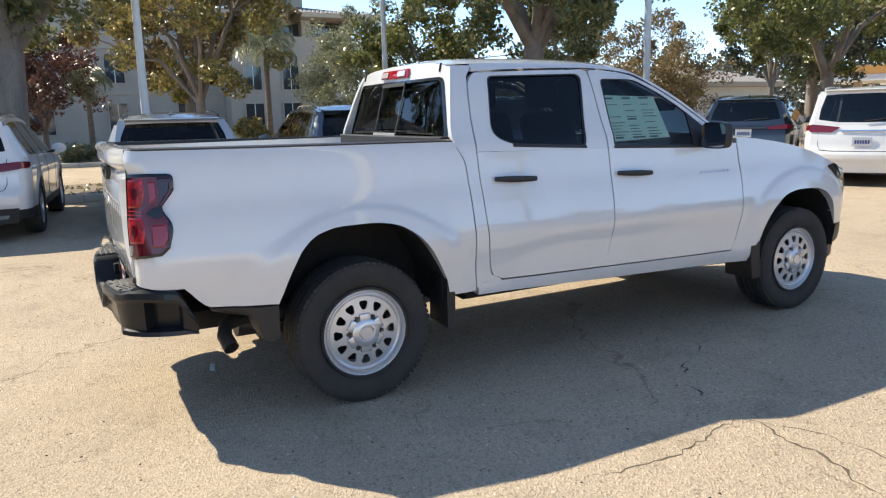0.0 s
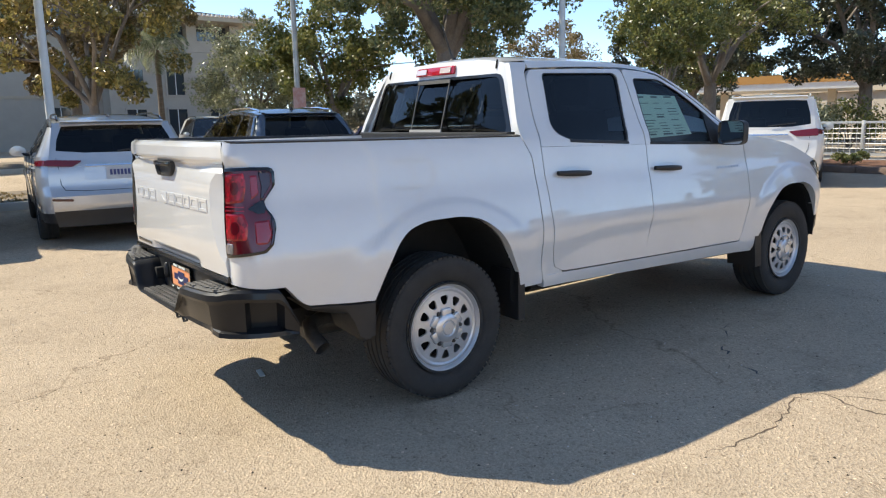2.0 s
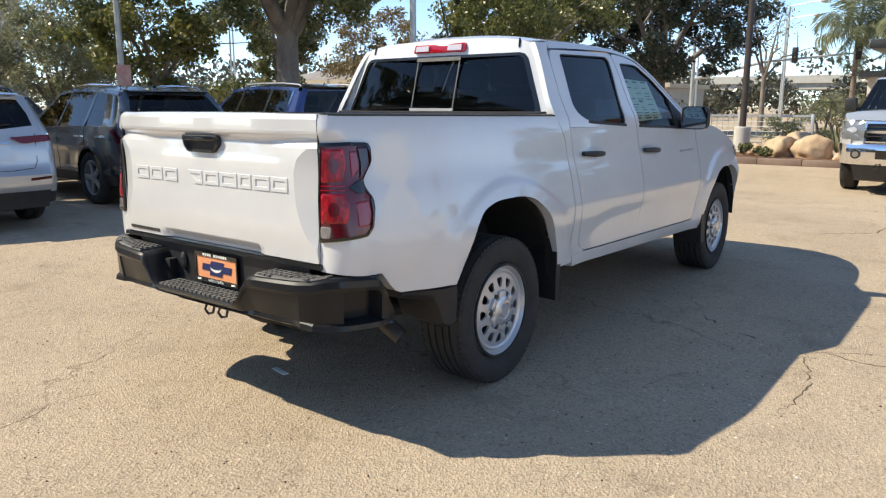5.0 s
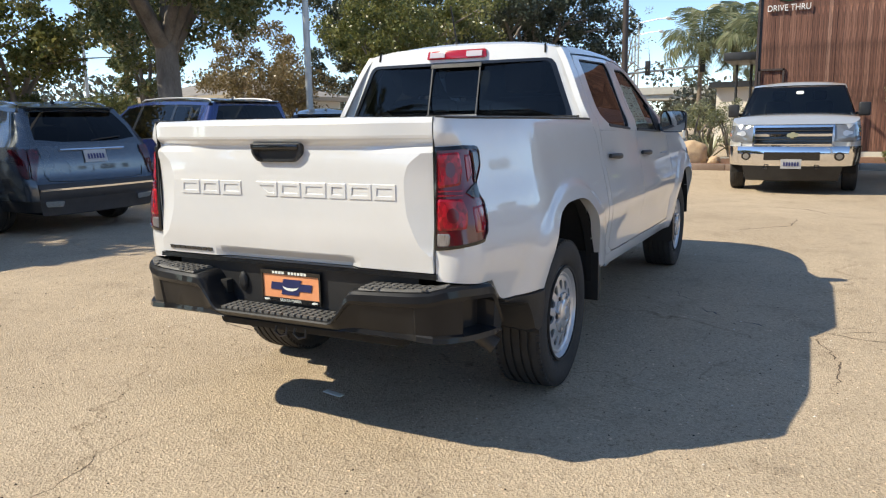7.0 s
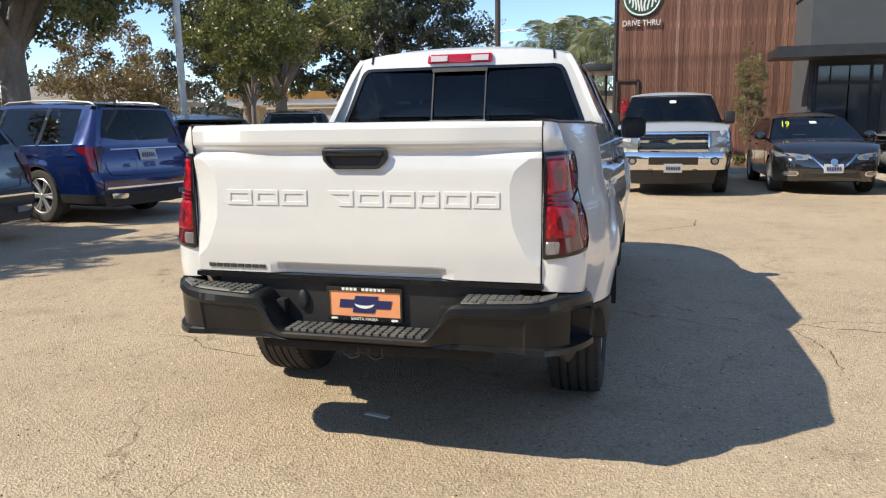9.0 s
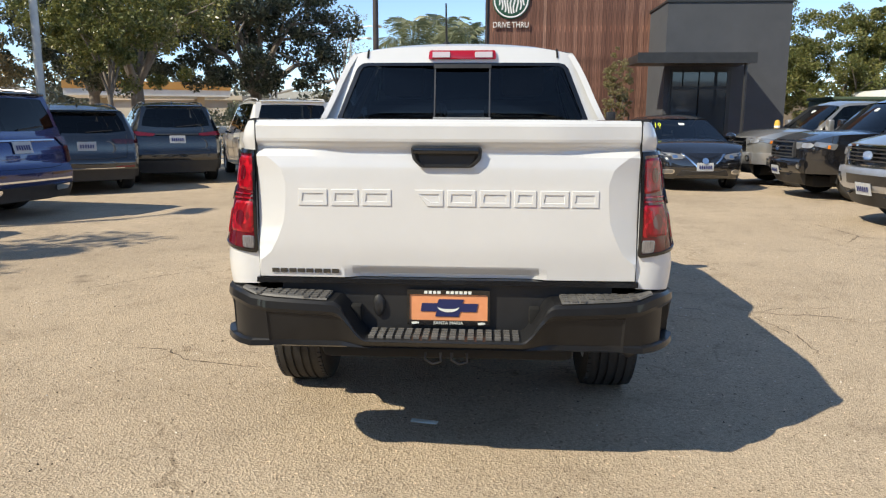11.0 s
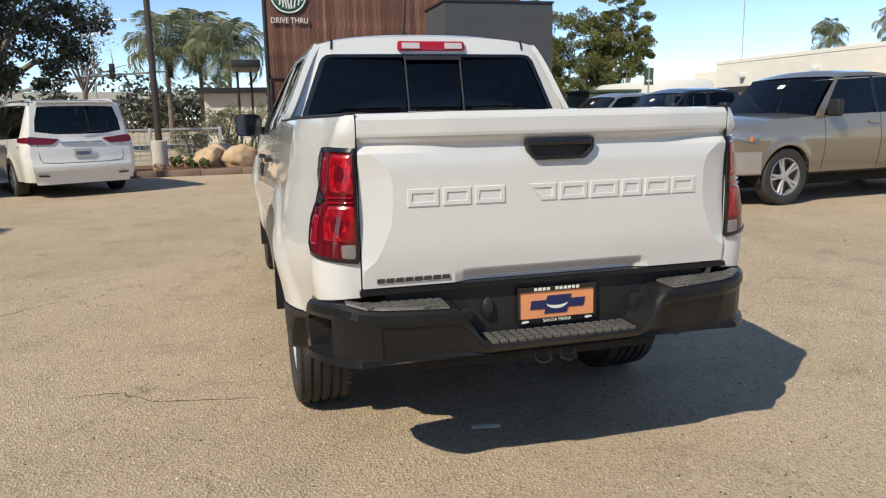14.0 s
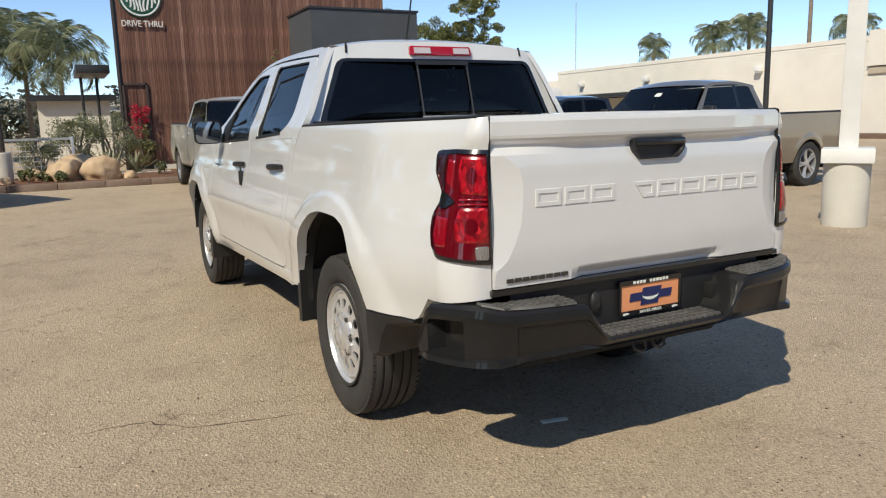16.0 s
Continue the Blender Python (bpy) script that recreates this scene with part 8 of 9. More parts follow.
# ---- beds, kerbs, buildings and street furniture ----
def block(name, x0, x1, y0, y1, z0, z1, mat, parent, bevel=0.0, label=""):
    return part(name, box(x0, x1, y0, y1, z0, z1, bevel), mat, parent, label)


def rock(x, y, sx, sy, sz, seed, z=0.1):
    rng = np.random.default_rng(seed)
    bm = bmesh.new()
    bmesh.ops.create_icosphere(bm, subdivisions=4, radius=0.5)
    off = Vector(rng.uniform(-9, 9, 3))
    for v in bm.verts:
        p = v.co.copy()
        k = 1 + 0.34 * noise.noise(p * 2.1 + off) + 0.14 * noise.noise(p * 5 + off) + 0.05 * noise.noise(p * 12 + off)
        v.co = Vector((p.x * sx * k, p.y * sy * k, max(-0.32 * sz, p.z * sz * k)))
    ob = obj_from("boulder", bm, ROCK, 60)
    ob.matrix_basis = pose(x, y, z + 0.30 * sz, 0, 0, seed * 40)
    tagged(ob, "rounded tan sandstone boulder in the mulch bed", "rock", "boulders in the bed")


def add_beds():
    def slab(name, pts, z, mat, label):
        bm = bmesh.new()
        n = len(pts)
        top = [bm.verts.new((x, y, z)) for x, y in pts]
        bot = [bm.verts.new((x, y, -0.02)) for x, y in pts]
        bm.faces.new(top)
        for k in range(n):
            bm.faces.new((top[k], top[(k + 1) % n], bot[(k + 1) % n], bot[k]))
        tagged(obj_from(name, bm, mat), label, "ground", kind="structure")
    slab("mulch_bed", [(15.72, -1.0), (18.6, -1.0), (18.6, 5.9), (15.72, 5.9)], 0.13, MULCH, "red-brown mulch bed")
    slab("mulch_bed", [(16.45, -9.5), (19.6, -9.5), (19.6, -0.99), (16.45, -0.99)], 0.13, MULCH, "red-brown mulch bed")
    slab("footpath", [(18.62, -1.0), (19.55, -1.0), (19.55, 9.0), (18.62, 9.0)], 0.10, CONCRETE, "pale concrete footpath")
    for k in range(7):
        tagged(obj_from("kerb", box(15.56, 15.715, -1.0 + k * 0.99, -1.0 + k * 0.99 + 0.982, -0.02, 0.155, 0.02), KERB), "dark weathered kerb block", "kerb", "kerb blocks", "structure")
    for k in range(9):
        tagged(obj_from("kerb", box(16.29, 16.445, -9.5 + k * 0.945, -9.5 + k * 0.945 + 0.938, -0.02, 0.155, 0.02), CONCRETE), "pale concrete kerb block", "kerb", "kerb blocks", "structure")
    for args in ((16.75, 0.98, 0.82, 0.92, 0.80, 1), (16.95, 1.75, 0.85, 0.85, 0.72, 2), (17.55, 1.45, 0.75, 1.15, 0.80, 3), (17.3, 2.5, 0.4, 0.5, 0.35, 4), (16.5, 0.35, 0.35, 0.3, 0.25, 5), (16.6, 3.0, 0.3, 0.35, 0.25, 6)):
        rock(*args)
    # beds beyond the row of cars and beyond the road
    slab("roadside_bed", [(-14, 11.4), (14.0, 11.4), (14.0, 14.6), (-14, 14.6)], 0.10, SOIL, "dry leaf-strewn soil bed under the trees")
    slab("roadside_bed", [(-30, 24.0), (40, 24.0), (40, 31.0), (-30, 31.0)], 0.12, SOIL, "dry soil bed beyond the road")
    for k in range(30):
        tagged(obj_from("kerb", box(-14 + k * 0.94, -14 + k * 0.94 + 0.93, 11.25, 11.395, -0.02, 0.14, 0.02), CONCRETE), "pale concrete kerb block", "kerb", "kerb blocks", "structure")
    for k in range(40):
        tagged(obj_from("kerb", box(-20 + k * 1.22, -20 + k * 1.22 + 1.21, 23.84, 23.995, -0.02, 0.16, 0.02), CONCRETE), "pale concrete kerb block", "kerb", "kerb blocks", "structure")
    # fallen leaves
    rng = np.random.default_rng(77)
    cs = np.stack([rng.uniform(-13, 14, 300), rng.uniform(11.5, 14.4, 300), np.full(300, 0.115)], 1)
    v, f = leaf_cloud(cs, np.full(300, 0.35), 2600, 0.09, rng, 0.02)
    tagged(mesh_np("fallen_leaves", v, f, LEAF_BROWN), "scattered dry fallen leaves", "leaves", kind="stuff")


def add_coffee_building():
    b = thing("drive_through_building", "coffee drive-through clad in reclaimed red-brown boards with a dark wing", "building", pose(0, 0, 0))
    wall = part("board_wall", fill([Vector(p) for p in ((22.70, -9.3, 0.0), (22.70, -0.09, 0.0), (31.5, -2.4, 0.0), (31.5, -9.3, 0.0))], 7.2, (0, 0, 1)), DARK_METAL, b)
    rng = random.Random(8)
    share, y, k = [], -9.28, 0
    for w in (0.112, 0.135, 0.16, 0.185):
        me = obj_from("board", box(-0.022, 0.0, 0.0, w - 0.007, 0.12, 7.2), BOARDS)
        share.append((w, me.data))
        bpy.data.objects.remove(me)
    while y < -0.2:
        w, me = share[rng.randrange(4)]
        ob = new("board", me)
        ob.parent, ob.location = wall, (22.70 - rng.choice((0.0, 0.006, 0.012)), y, 0)
        y += w
    block("corner_post", 22.62, 22.698, -0.13, -0.06, 0.0, 7.22, BROWN_METAL, b)
    # trellis frame with red flowers
    for bx in ((22.60, 22.66, -0.92, -0.86, 0.1, 2.75), (22.60, 22.66, -0.22, -0.16, 0.1, 2.75), (22.60, 22.66, -0.92, -0.16, 2.69, 2.75)):
        block("trellis_bar", *bx, BROWN_METAL, b)
    rr = np.random.default_rng(9)
    v, f = leaf_cloud(np.stack([np.full(16, 22.45), rr.uniform(-0.8, -0.4, 16), rr.uniform(1.0, 2.0, 16)], 1), np.full(16, 0.17), 620, 0.07, rr)
    fl = thing("climbing_flowers", "bright red bougainvillea climbing the board wall", "plant", pose(0, 0, 0))
    mesh_np("blossom", v, f, FLOWER_RED, fl)
    v, f = leaf_cloud(np.stack([np.full(14, 22.42), rr.uniform(-1.0, -0.2, 14), rr.uniform(0.15, 1.4, 14)], 1), np.full(14, 0.22), 800, 0.08, rr)
    mesh_np("foliage", v, f, LEAF_DARK, fl)
    part("stem", tube([(22.5, -0.6, 0), (22.45, -0.55, 0.9), (22.5, -0.6, 1.9)], 0.02, 6), BARK, fl)
    # dark wing with canopy, glazing and door
    wing = block("dark_wing", 20.2, 22.66, -9.46, -5.70, 0.0, 4.95, STUCCO_DARK, b)
    block("parapet_cap", 20.16, 22.70, -9.50, -5.66, 4.955, 5.02, DARK_METAL, b)
    block("door_recess", 20.17, 20.19, -7.75, -5.85, 0.12, 2.92, DARK_METAL, b)
    for k, (y0, y1, z0, z1) in enumerate(((-6.25, -5.95, 2.42, 2.84), (-6.75, -6.28, 2.42, 2.84), (-7.62, -6.78, 2.42, 2.84), (-6.75, -5.95, 0.16, 2.30), (-7.62, -6.78, 0.16, 2.30))):
        w = block("window", 20.150, 20.165, y0, y1, z0, z1, PANE, b)
        for q in ((y0 - 0.03, y0, z0 - 0.03, z1 + 0.03), (y1, y1 + 0.03, z0 - 0.03, z1 + 0.03), (y0, y1, z0 - 0.03, z0), (y0, y1, z1, z1 + 0.03)):
            block("frame_bar", 20.13, 20.168, *q, DARK_METAL, w)
    can = block("canopy", 18.55, 20.15, -7.9, -4.55, 3.02, 3.27, DARK_METAL, b, 0.01)
    block("canopy_edge", 18.50, 18.545, -7.93, -4.52, 3.0, 3.30, DARK_METAL, can)
    for y in (-7.7,):
        part("canopy_post", tube([(18.75, y, 0.1), (18.75, y, 3.02)], 0.05, 10), DARK_METAL, can)
    block("base_strip", 22.56, 22.66, -5.6, -0.9, 0.0, 0.14, CONCRETE, b)
    # round sign and words
    sign = part("round_sign", lathe([(0.001, 0.06), (0.60, 0.06), (0.635, 0.045), (0.64, 0.0), (0.001, 0.0)], 48, "x"), mottled("sign_green", (0.015, 0.075, 0.045), (0.02, 0.09, 0.055), 3, 0.4), b, "round dark green sign with plain white bars")
    sign.matrix_basis = pose(22.66, -0.94, 5.42, 0, 0, 180)
    for k in range(-4, 5):
        w = math.sqrt(max(0.01, 0.46**2 - (k * 0.105) ** 2))
        pts = [(0.066, k * 0.105 + 0.030 * math.sin(z * 9 + k) + d, z) for d, zs in ((0.027, [lerp(-w, w, q / 8) for q in range(9)]), (-0.027, [lerp(w, -w, q / 8) for q in range(9)])) for z in zs]
        part("white_bar", fill(pts, 0.008, (1, 0, 0)), WHITE_METAL, sign)
    part("white_ring", lathe([(0.60, 0.062), (0.575, 0.070), (0.55, 0.062)], 48, "x"), WHITE_METAL, sign)
    bm = text_mesh("DRIVE THRU", 0.27, 0.02)
    bmesh.ops.transform(bm, matrix=Matrix.Translation((22.60, -0.94, 4.58)) @ Matrix(((0, 0, -1, 0), (-1, 0, 0, 0), (0, 1, 0, 0), (0, 0, 0, 1))) @ Matrix.Diagonal((0.82, 1, 1, 1)), verts=bm.verts)
    part("sign_words", bm, WHITE_METAL, b, "white raised sign letters")
    # order canopy beside the wall
    oc = thing("order_canopy", "dark flat steel canopy over the drive-through lane", "canopy", pose(0, 0, 0))
    block("slab", 24.0, 27.0, 0.05, 1.05, 3.15, 3.42, DARK_METAL, oc, 0.01)
    for y in (0.35, 0.85):
        part("post", tube([(26.5, y, 0), (26.5, y, 3.16)], 0.05, 10), DARK_METAL, oc)
    kiosk = thing("lane_shelter", "cream low building with dark roof edge behind the lane", "building", pose(0, 0, 0))
    block("wall", 34.0, 40.0, -0.5, 2.4, 0, 2.6, STUCCO_LIGHT, kiosk)
    block("roof", 33.6, 40.4, -0.8, 2.7, 2.6, 2.85, DARK_METAL, kiosk)


def add_fence():
    f = thing("metal_fence", "grey galvanised mesh fence with square posts", "fence", pose(0, 0, 0))
    ys = [1.5, 3.4, 5.3, 7.2, 9.1]
    for y in ys:
        block("post", 18.96, 19.04, y - 0.04, y + 0.04, 0.08, 1.16, GALV, f, 0.005)
    for y0, y1 in zip(ys, ys[1:]):
        for z in (0.22, 1.08):
            block("rail", 18.965, 19.035, y0 + 0.045, y1 - 0.045, z, z + 0.06, GALV, f)
        for k in range(1, 6):
            part("wire", tube([(19.0, y0 + 0.04, 0.27 + k * 0.135), (19.0, y1 - 0.04, 0.27 + k * 0.135)], 0.009, 5), GALV, f)
        for k in range(1, 12):
            y = lerp(y0, y1, k / 12)
            part("wire", tube([(19.0, y, 0.25), (19.0, y, 1.1)], 0.008, 5), GALV, f)


def pole(name, label, x, y, h, r, mat, base=None, arm=None):
    t = thing(name, label, "lamp post", pose(x, y, 0))
    z0 = 0.0
    if base:
        part("concrete_base", lathe([(base[0], -0.02), (base[0], base[1] - 0.02), (base[0] - 0.02, base[1]), (0.001, base[1])], 28, "z"), CONCRETE, t, "round concrete footing")
        z0 = base[1]
    part("post", tube([(0, 0, z0), (0, 0, h)], [r, r * 0.8], 14), mat, t)
    if arm:
        part("arm", tube([(0, 0, h - 0.05), (arm[0] * 0.6, arm[1] * 0.6, h + 0.1), (arm[0], arm[1], h + 0.1)], r * 0.5, 8), mat, t)
        hd = box(-0.35, 0.35, -0.18, 0.18, -0.08, 0.08, 0.04)
        bmesh.ops.transform(hd, matrix=Matrix.Translation((arm[0], arm[1], h + 0.08)), verts=hd.verts)
        part("lamp_head", hd, mat, t)
    return t


def add_poles():
    pole("lamp_post", "white painted lamp post behind the parked cars", 0.55, 12.6, 9.0, 0.085, WHITE_METAL, (0.28, 0.7), (0.9, -0.5))
    p = pole("lamp_post", "grey steel lamp post with a small red sign", 7.8, 16.4, 9.0, 0.085, GALV, (0.28, 0.7), (0.9, -0.5))
    block("small_sign", -0.20, 0.20, -0.11, -0.095, 1.85, 2.45, mottled("faded_red_sign", (0.55, 0.16, 0.12), (0.70, 0.55, 0.50), 4, 0.6), p)
    pole("lamp_post", "pale steel lamp post beside the dark cars", 11.3, 9.1, 9.0, 0.085, GALV, (0.28, 0.7), (0.9, -0.5))
    pole("lamp_post", "bronze lamp post on a concrete footing", 18.30, 3.12, 8.5, 0.09, BROWN_METAL, (0.21, 0.82), (-0.9, 0))
    pole("lamp_post", "thin dark lamp post by the cream building", 12.4, -17.4, 9.0, 0.085, DARK_METAL, (0.26, 0.7), (-0.9, 0))
    # square white column on its concrete drum
    c = thing("lamp_column", "square white steel column on a concrete drum", "lamp post", pose(2.24, -6.16, 0, 0, 0, 33))
    part("concrete_base", lathe([(0.245, -0.02), (0.25, 0.70), (0.235, 0.735), (0.001, 0.735)], 40, "z"), CONCRETE, c, "cream round concrete footing")
    block("base_cover", -0.27, 0.27, -0.27, 0.27, 0.736, 0.90, WHITE_METAL, c, 0.008)
    block("post", -0.10, 0.10, -0.10, 0.10, 0.90, 8.0, WHITE_METAL, c, 0.006)
    block("lamp_head", -0.5, 0.5, -0.3, 0.3, 8.0, 8.25, WHITE_METAL, c, 0.03)
    # thin far masts
    for x, y, h in ((26.0, 36.0, 11.0), (30.0, 41.0, 10.0), (66.0, -52.0, 14.0)):
        pole("mast", "thin grey mast in the distance", x, y, h, 0.06, GALV)
    # signals over the far road
    s = thing("traffic_signal", "grey traffic signal mast with a long arm", "traffic light", pose(44.0, 13.5, 0))
    part("mast", tube([(0, 0, 0), (0, 0, 6.5)], [0.14, 0.1], 10), GALV, s)
    part("arm", tube([(0, 0, 3.0), (1.0, -4.0, 4.0), (2.0, -9.0, 4.4)], [0.10, 0.08, 0.05], 8), GALV, s)
    for q in (0.62, 0.98):
        block("signal_head", 2.0 * q - 0.15, 2.0 * q + 0.15, -9.0 * q - 0.15, -9.0 * q + 0.15, 4.0 - 0.3 * (1 - q), 4.9 - 0.3 * (1 - q), DARK_METAL, s, 0.03)
    for x, y in ((52.0, 10.0), (60.0, 12.0), (58.0, 18.0)):
        p = pole("street_lamp", "slender grey street lamp with a curved arm", x, y, 8.0, 0.08, GALV, None, (-0.5, -2.2))
    st = thing("parking_sign", "dark green parking sign on a thin post", "sign", pose(17.6, -11.6, 0))
    part("post", tube([(0, 0, 0), (0, 0, 2.7)], 0.03, 8), GALV, st)
    block("panel", -0.02, 0.0, -0.16, 0.16, 2.15, 2.68, GREEN_METAL, st)
    block("white_bar", -0.026, -0.021, -0.09, 0.09, 2.25, 2.31, WHITE_METAL, st)
    # bollards
    for k, (x, y) in enumerate(((19.2, -8.9), (19.3, -9.6), (19.4, -10.3), (18.4, -11.0))):
        bo = thing("bollard", "yellow-sleeved steel bollard by the wall", "bollard", pose(x, y, 0), "bollards by the dark wing")
        part("sleeve", lathe([(0.085, 0.0), (0.085, 1.28), (0.06, 1.36), (0.001, 1.39)], 18, "z"), YELLOW_SAFETY, bo)
        for z in (0.95, 1.15):
            part("band", lathe([(0.087, z), (0.089, z + 0.01), (0.089, z + 0.05), (0.087, z + 0.06)], 18, "z"), PAPER, bo)


def hip_roof(x0, x1, y0, y1, z0, rise, over, mat, parent):
    bm = bmesh.new()
    a = [bm.verts.new(p) for p in ((x0 - over, y0 - over, z0), (x1 + over, y0 - over, z0), (x1 + over, y1 + over, z0), (x0 - over, y1 + over, z0))]
    w = min(x1 - x0, y1 - y0) / 2
    r = [bm.verts.new(p) for p in (((x0 + w, (y0 + y1) / 2, z0 + rise), (x1 - w, (y0 + y1) / 2, z0 + rise)) if x1 - x0 > y1 - y0 else (((x0 + x1) / 2, y0 + w, z0 + rise), ((x0 + x1) / 2, y1 - w, z0 + rise)))]
    if x1 - x0 > y1 - y0:
        faces = ((a[0], a[1], r[1], r[0]), (a[1], a[2], r[1]), (a[2], a[3], r[0], r[1]), (a[3], a[0], r[0]))
    else:
        faces = ((a[0], a[1], r[0]), (a[1], a[2], r[1], r[0]), (a[2], a[3], r[1]), (a[3], a[0], r[0], r[1]))
    for f in faces:
        bm.faces.new(f)
    bm.faces.new(a[::-1])
    roof = part("roof", bm, mat, parent)
    block("eave", x0 - over, x1 + over, y0 - over, y1 + over, z0 - 0.28, z0 - 0.004, TRIM_TAN, roof)
    return roof


def facade_window(parent, x, y, z, w, h, arch=False):
    win = block("window", x - w / 2, x + w / 2, y - 0.05, y - 0.01, z, z + h, PANE, parent)
    for q in ((x - w / 2 - 0.10, x - w / 2, z - 0.1, z + h + 0.1), (x + w / 2, x + w / 2 + 0.10, z - 0.1, z + h + 0.1), (x - w / 2, x + w / 2, z + h, z + h + 0.12), (x - w / 2, x + w / 2, z - 0.12, z)):
        block("frame_bar", q[0], q[1], y - 0.11, y - 0.004, q[2], q[3], STUCCO, win)
    block("mullion", x - 0.025, x + 0.025, y - 0.075, y - 0.052, z, z + h, WHITE_METAL, win)


def add_hotel():
    h = thing("tan_hotel", "three-storey tan stucco building with brown hip roofs and balconies", "building", pose(0, 0, 0))
    Y = 50.0
    block("wing", -32, 10.5, Y + 2.0, Y + 16, 0, 12.6, STUCCO, h)
    block("belt_course", -32, 10.5, Y + 1.9, Y + 1.99, 6.5, 6.8, TRIM_TAN, h)
    block("belt_course", -32, 10.5, Y + 1.9, Y + 1.99, 3.4, 3.6, TRIM_TAN, h)
    for k in range(9):
        for z in (0.8, 4.2, 7.6, 10.2):
            facade_window(h, -29 + k * 4.6, Y + 1.99, z, 1.2, 1.7 if z > 1 else 2.0)
    hip_roof(-32, 10.5, Y + 2.0, Y + 16, 12.9, 3.0, 0.8, ROOF_TILE, h)
    # tower with loggias
    block("tower", 10.52, 20.0, Y, Y + 14, 0, 6.6, STUCCO, h)
    for x in (10.9, 13.6, 16.4, 19.6):
        block("pier", x - 0.35, x + 0.35, Y, Y + 0.8, 6.605, 8.6, STUCCO, h)
    # near-black stucco puts the loggia's shade into the colour of its back wall
    block("loggia_shade_wall", 10.6, 19.9, Y + 1.6, Y + 14, 6.605, 8.6, STUCCO_DARK, h)
    block("balustrade", 10.52, 20.0, Y - 0.05, Y + 0.15, 6.61, 7.4, STUCCO, h)
    for x in (12.2, 15.0, 18.0):
        facade_window(h, x, Y + 1.59, 6.9, 1.4, 1.5)
        facade_window(h, x, Y - 0.001, 3.6, 1.2, 1.7)
        facade_window(h, x, Y - 0.001, 0.6, 1.3, 2.0)
    r = hip_roof(10.5, 20.0, Y, Y + 14, 8.9, 1.4, 1.7, ROOF_TILE, h)
    for k in range(40):
        block("eave_tile", 9.0 + k * 0.32, 9.0 + k * 0.32 + 0.17, Y - 1.80, Y - 1.64, 8.93, 9.08, WHITE_METAL, r)
    block("upper_storey", 11.5, 17.5, Y + 4, Y + 12, 9.6, 12.4, STUCCO, h)
    for x in (12.6, 14.0, 15.4):
        facade_window(h, x, Y + 3.99, 10.6, 1.0, 1.3)
    hip_roof(11.5, 17.5, Y + 4, Y + 12, 12.7, 1.5, 1.2, ROOF_TILE, h)


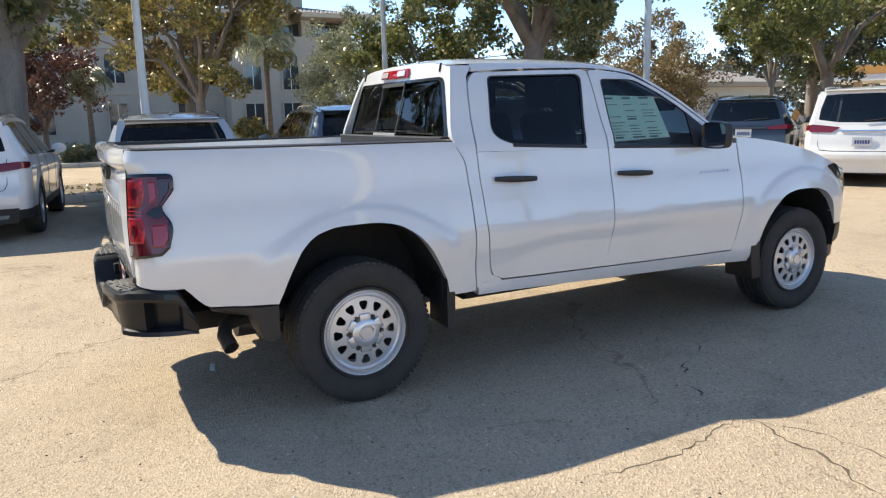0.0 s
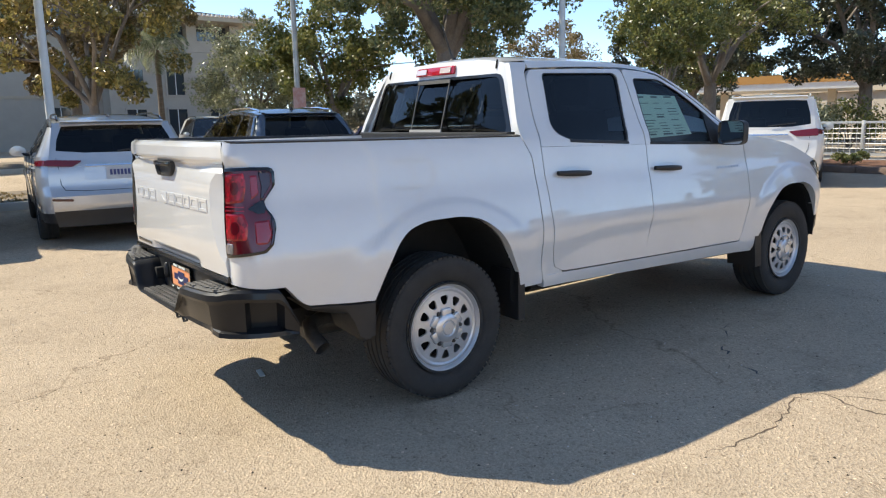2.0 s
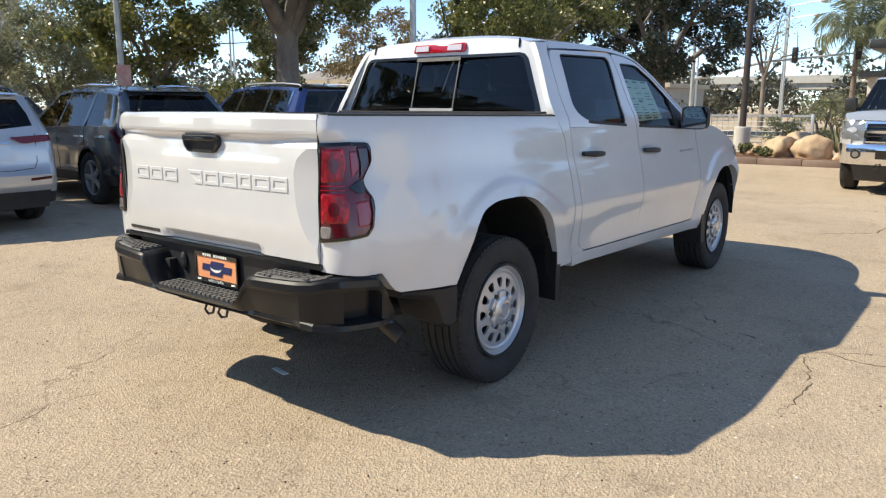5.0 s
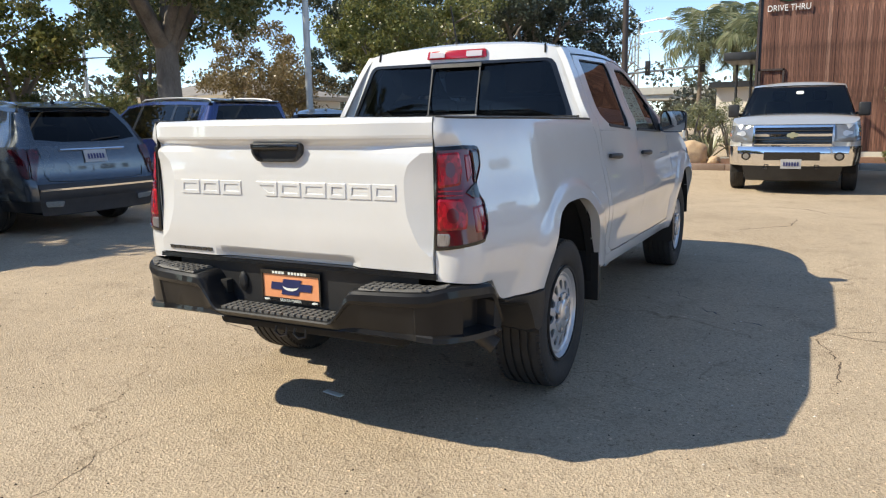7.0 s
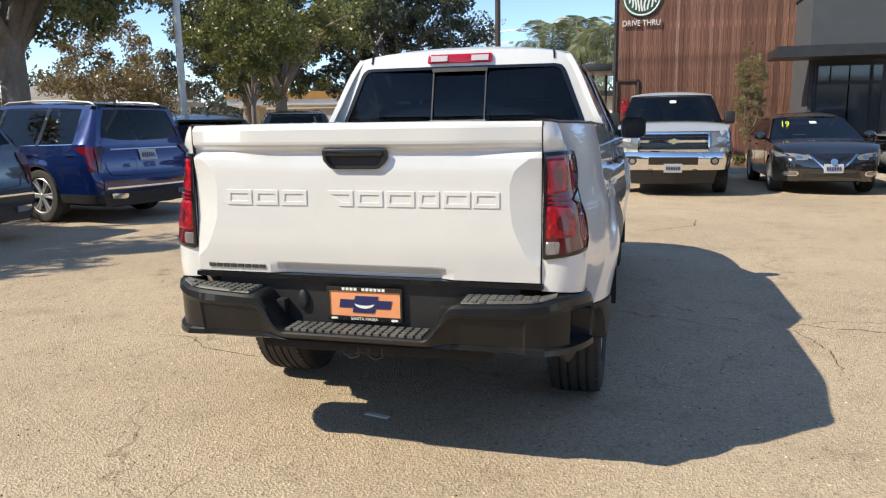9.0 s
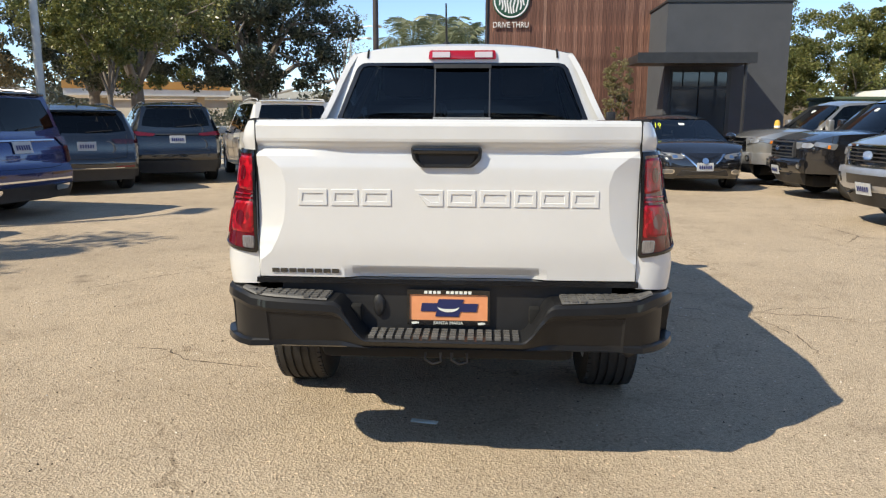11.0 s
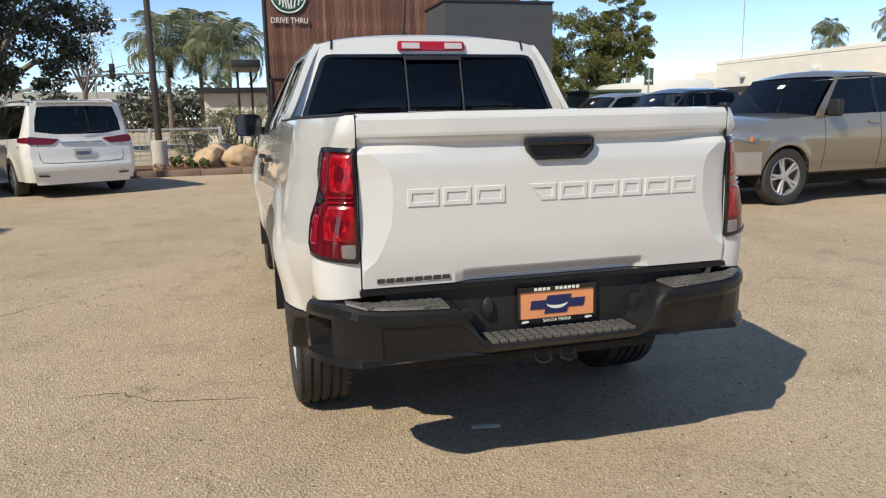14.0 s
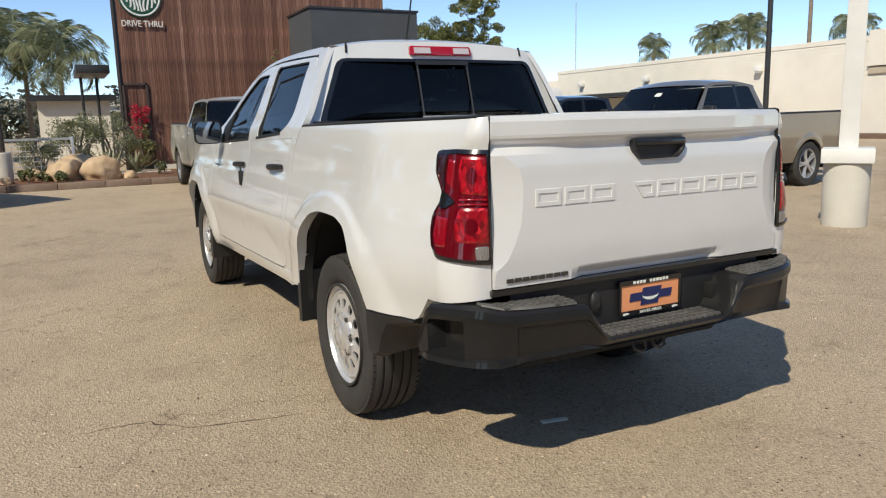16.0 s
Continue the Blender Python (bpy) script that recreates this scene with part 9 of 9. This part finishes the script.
def add_far_buildings():
    # cream block building behind the right-hand row
    c = thing("cream_building", "long cream block building with flat roof and wall lamps", "building", pose(0, 0, 0))
    wall = block("wall", -12.0, 42.5, -46.0, -32.0, 0, 4.45, STUCCO_LIGHT, c)
    block("parapet", -12.05, 42.55, -46.05, -31.95, 4.455, 4.68, STUCCO_LIGHT, c)
    for k in range(22):
        block("course", -12.0 if k else -12.0, 42.5, -31.998, -31.985, 0.2 * k + 0.1, 0.2 * k + 0.294, STUCCO_LIGHT, wall)
    for x in (39.5, 33.0, 24.5, 15.0, 6.0):
        l = block("wall_lamp", x - 0.18, x + 0.18, -31.98, -31.62, 3.45, 3.75, WHITE_METAL, c, 0.03)
        block("lens", x - 0.14, x + 0.14, -31.9, -31.66, 3.40, 3.445, PAPER, l)
    block("raised_panel", 8.0, 18.5, -31.98, -31.80, 3.3, 4.9, STUCCO_LIGHT, c)
    block("dark_band", 8.0, 18.5, -31.98, -31.88, 2.95, 3.25, TRIM_TAN, c)
    for x in (9.5, 12.0, 15.4):
        d = block("door", x - 0.8, x + 0.8, -31.98, -31.90, 0.25, 2.75, WHITE_METAL, c)
        block("door_frame", x - 0.95, x - 0.81, -31.98, -31.84, 0.2, 2.9, TRIM_TAN, d)
        block("door_frame", x + 0.81, x + 0.95, -31.98, -31.84, 0.2, 2.9, TRIM_TAN, d)
    block("plinth", 4.0, 20.0, -31.97, -30.9, 0, 0.22, ROOF_TILE, c)
    block("awning", 30.0, 42.0, -31.97, -29.5, 2.5, 2.75, DARK_METAL, c)
    block("end_return", 42.6, 48.0, -44.0, -34.0, 0, 4.2, STUCCO_LIGHT, c)
    # parked trailer and service box behind the pickups
    t = thing("white_trailer", "long white box trailer roof beyond the pickups", "trailer", pose(0, 0, 0))
    block("box", 26.6, 34.1, -20.6, -17.6, 0.9, 2.75, WHITE_METAL, t, 0.30)
    for x in (28.6, 29.8):
        for y in (-20.5, -17.85):
            w = lathe([(0.30, 0.1), (0.45, 0.1), (0.45, -0.1), (0.30, -0.1)], 24, "y", closed=True)
            part("wheel", w, RUBBER, t).location = (x, y, 0.45)
    g = thing("service_box", "dull green steel service enclosure", "utility box", pose(0, 0, 0))
    block("body", 21.5, 23.6, -13.6, -11.6, 0, 2.05, GREEN_METAL, g, 0.03)
    block("lid", 21.45, 23.65, -13.65, -11.55, 2.052, 2.15, GREEN_METAL, g, 0.01)
    block("door", 21.46, 21.495, -13.4, -12.65, 0.2, 1.95, GREEN_METAL, g)
    # gas station canopy
    s = thing("gas_station_canopy", "gas station canopy with an orange and yellow band", "canopy", pose(52.0, 25.5, 0, 0, 0, 24))
    block("slab", -4.5, 4.5, -5.5, 5.5, 2.95, 3.4, WHITE_METAL, s)
    block("orange_band", -4.56, 4.56, -5.56, 5.56, 3.405, 3.95, ORANGE_BAND, s)
    for x, y in ((-3, -3.5), (-3, 3.5), (3, -3.5), (3, 3.5)):
        block("column", x - 0.25, x + 0.25, y - 0.25, y + 0.25, 0, 2.95, TRIM_TAN, s)
        block("pump", x - 0.3, x + 0.3, y + 0.8, y + 1.6, 0, 1.7, WHITE_METAL, s, 0.05)
    shop = thing("corner_shop", "low tan shop with flat roof at the gas station", "building", pose(0, 0, 0))
    block("wall", 62, 72, 22, 34, 0, 3.0, STUCCO, shop)
    block("roof", 61.6, 72.4, 21.6, 34.4, 3.0, 3.4, TRIM_TAN, shop)
    # low houses
    for x0, x1, y0, y1, z in ((30, 40, 28, 36, 2.7), (38, 46, 36, 44, 2.8)):
        hs = thing("low_house", "low pale house with a grey shingle roof", "house", pose(0, 0, 0))
        block("wall", x0, x1, y0, y1, 0, z, STUCCO_LIGHT, hs)
        hip_roof(x0, x1, y0, y1, z + 0.28, 1.3, 0.6, SHINGLE, hs)
        for k in range(3):
            facade_window(hs, x0 + 2 + k * 3, y0 - 0.002, 0.9, 1.2, 1.1)
    # motorway bridge in the distance
    b = thing("overpass", "pale concrete motorway bridge in the distance", "bridge", pose(108, 8, 0, 0, 0, 4))
    block("deck", -4, 4, -34, 40, 3.5, 4.7, CONCRETE, b)
    block("barrier", -4.3, -4.01, -34, 40, 4.3, 5.3, CONCRETE, b)
    for y in (-24, -8, 8, 24):
        block("pier", -1, 1, y - 0.6, y + 0.6, 0, 3.5, CONCRETE, b)
    block("abutment", -5, 5, 38, 60, 0, 4.4, SOIL, b)
    block("abutment", -5, 5, -60, -32, 0, 4.4, SOIL, b)
    # dealership front behind the camera closes the lot
    d = thing("dealership_front", "long pale showroom front with dark glass behind the lot", "building", pose(0, 0, 0))
    block("wall", -40, -28, -40, 30, 0, 5.0, STUCCO_LIGHT, d)
    for k in range(10):
        block("glass", -27.99, -27.95, -38 + k * 6.6, -32.4 + k * 6.6, 0.3, 3.6, PANE, d)


def add_grit():
    """Loose grit and crumbs of bark strewn over the lot where the camera goes."""
    rng = np.random.default_rng(77)
    n = 15000
    r = 6.5 * np.sqrt(rng.random(n))
    a = rng.random(n) * 2 * math.pi
    x, y = -1.2 + r * np.cos(a), -0.4 + r * np.sin(a)
    s = 0.0022 + 0.0045 * rng.random(n) ** 4
    t = rng.random(n) * math.pi
    vs, k = [], np.stack([np.cos(t), np.sin(t)], 1)
    for e, f, z in ((1.3, 0.2, 0.0), (-0.2, 1.0, 0.0), (-1.2, -0.3, 0.0), (0.3, -0.9, 0.0), (0.1, 0.1, 1.0)):
        vs.append(np.stack([x + s * (e * k[:, 0] - f * k[:, 1]), y + s * (e * k[:, 1] + f * k[:, 0]), z * s * (0.7 + 0.5 * rng.random(n)) + 0.0005], 1))
    v = np.stack(vs, 1).reshape(-1, 3)
    base = np.arange(n)[:, None, None] * 5
    f = (base + np.array([[0, 1, 4, 4], [1, 2, 4, 4], [2, 3, 4, 4], [3, 0, 4, 4]])[None, :, :3]).reshape(-1, 3)
    me = bpy.data.meshes.new("grit")
    me.from_pydata(v.tolist(), [], f.tolist())
    mat = base_mat("loose_grit", (0.3, 0.25, 0.2), 0.9)
    nt, nodes, lk = links(mat)
    geo = nt.nodes.new("ShaderNodeNewGeometry")
    rp = ramp_node(nt, geo.outputs["Random Per Island"], [(0.0, (0.02, 0.016, 0.012)), (0.36, (0.10, 0.07, 0.045)), (0.45, (0.40, 0.32, 0.24)), (0.85, (0.62, 0.54, 0.44)), (1.0, (0.8, 0.76, 0.68))])
    lk.new(rp.outputs["Color"], nodes["Principled BSDF"].inputs["Base Color"])
    me.materials.append(mat)
    tagged(new("loose_grit", me), "loose grit and bark crumbs on the asphalt", "gravel", kind="stuff")


def add_litter():
    ob = obj_from("litter_strip", box(-0.062, 0.062, -0.016, 0.016, 0.0, 0.006, 0.002), PAPER)
    ob.matrix_basis = pose(-0.605, 0.115, 0.001, 0, 0, 78)
    tagged(ob, "small white strip of litter on the asphalt", "litter")


add_beds()
add_coffee_building()
add_fence()
add_poles()
add_hotel()
add_far_buildings()
add_grit()
add_litter()
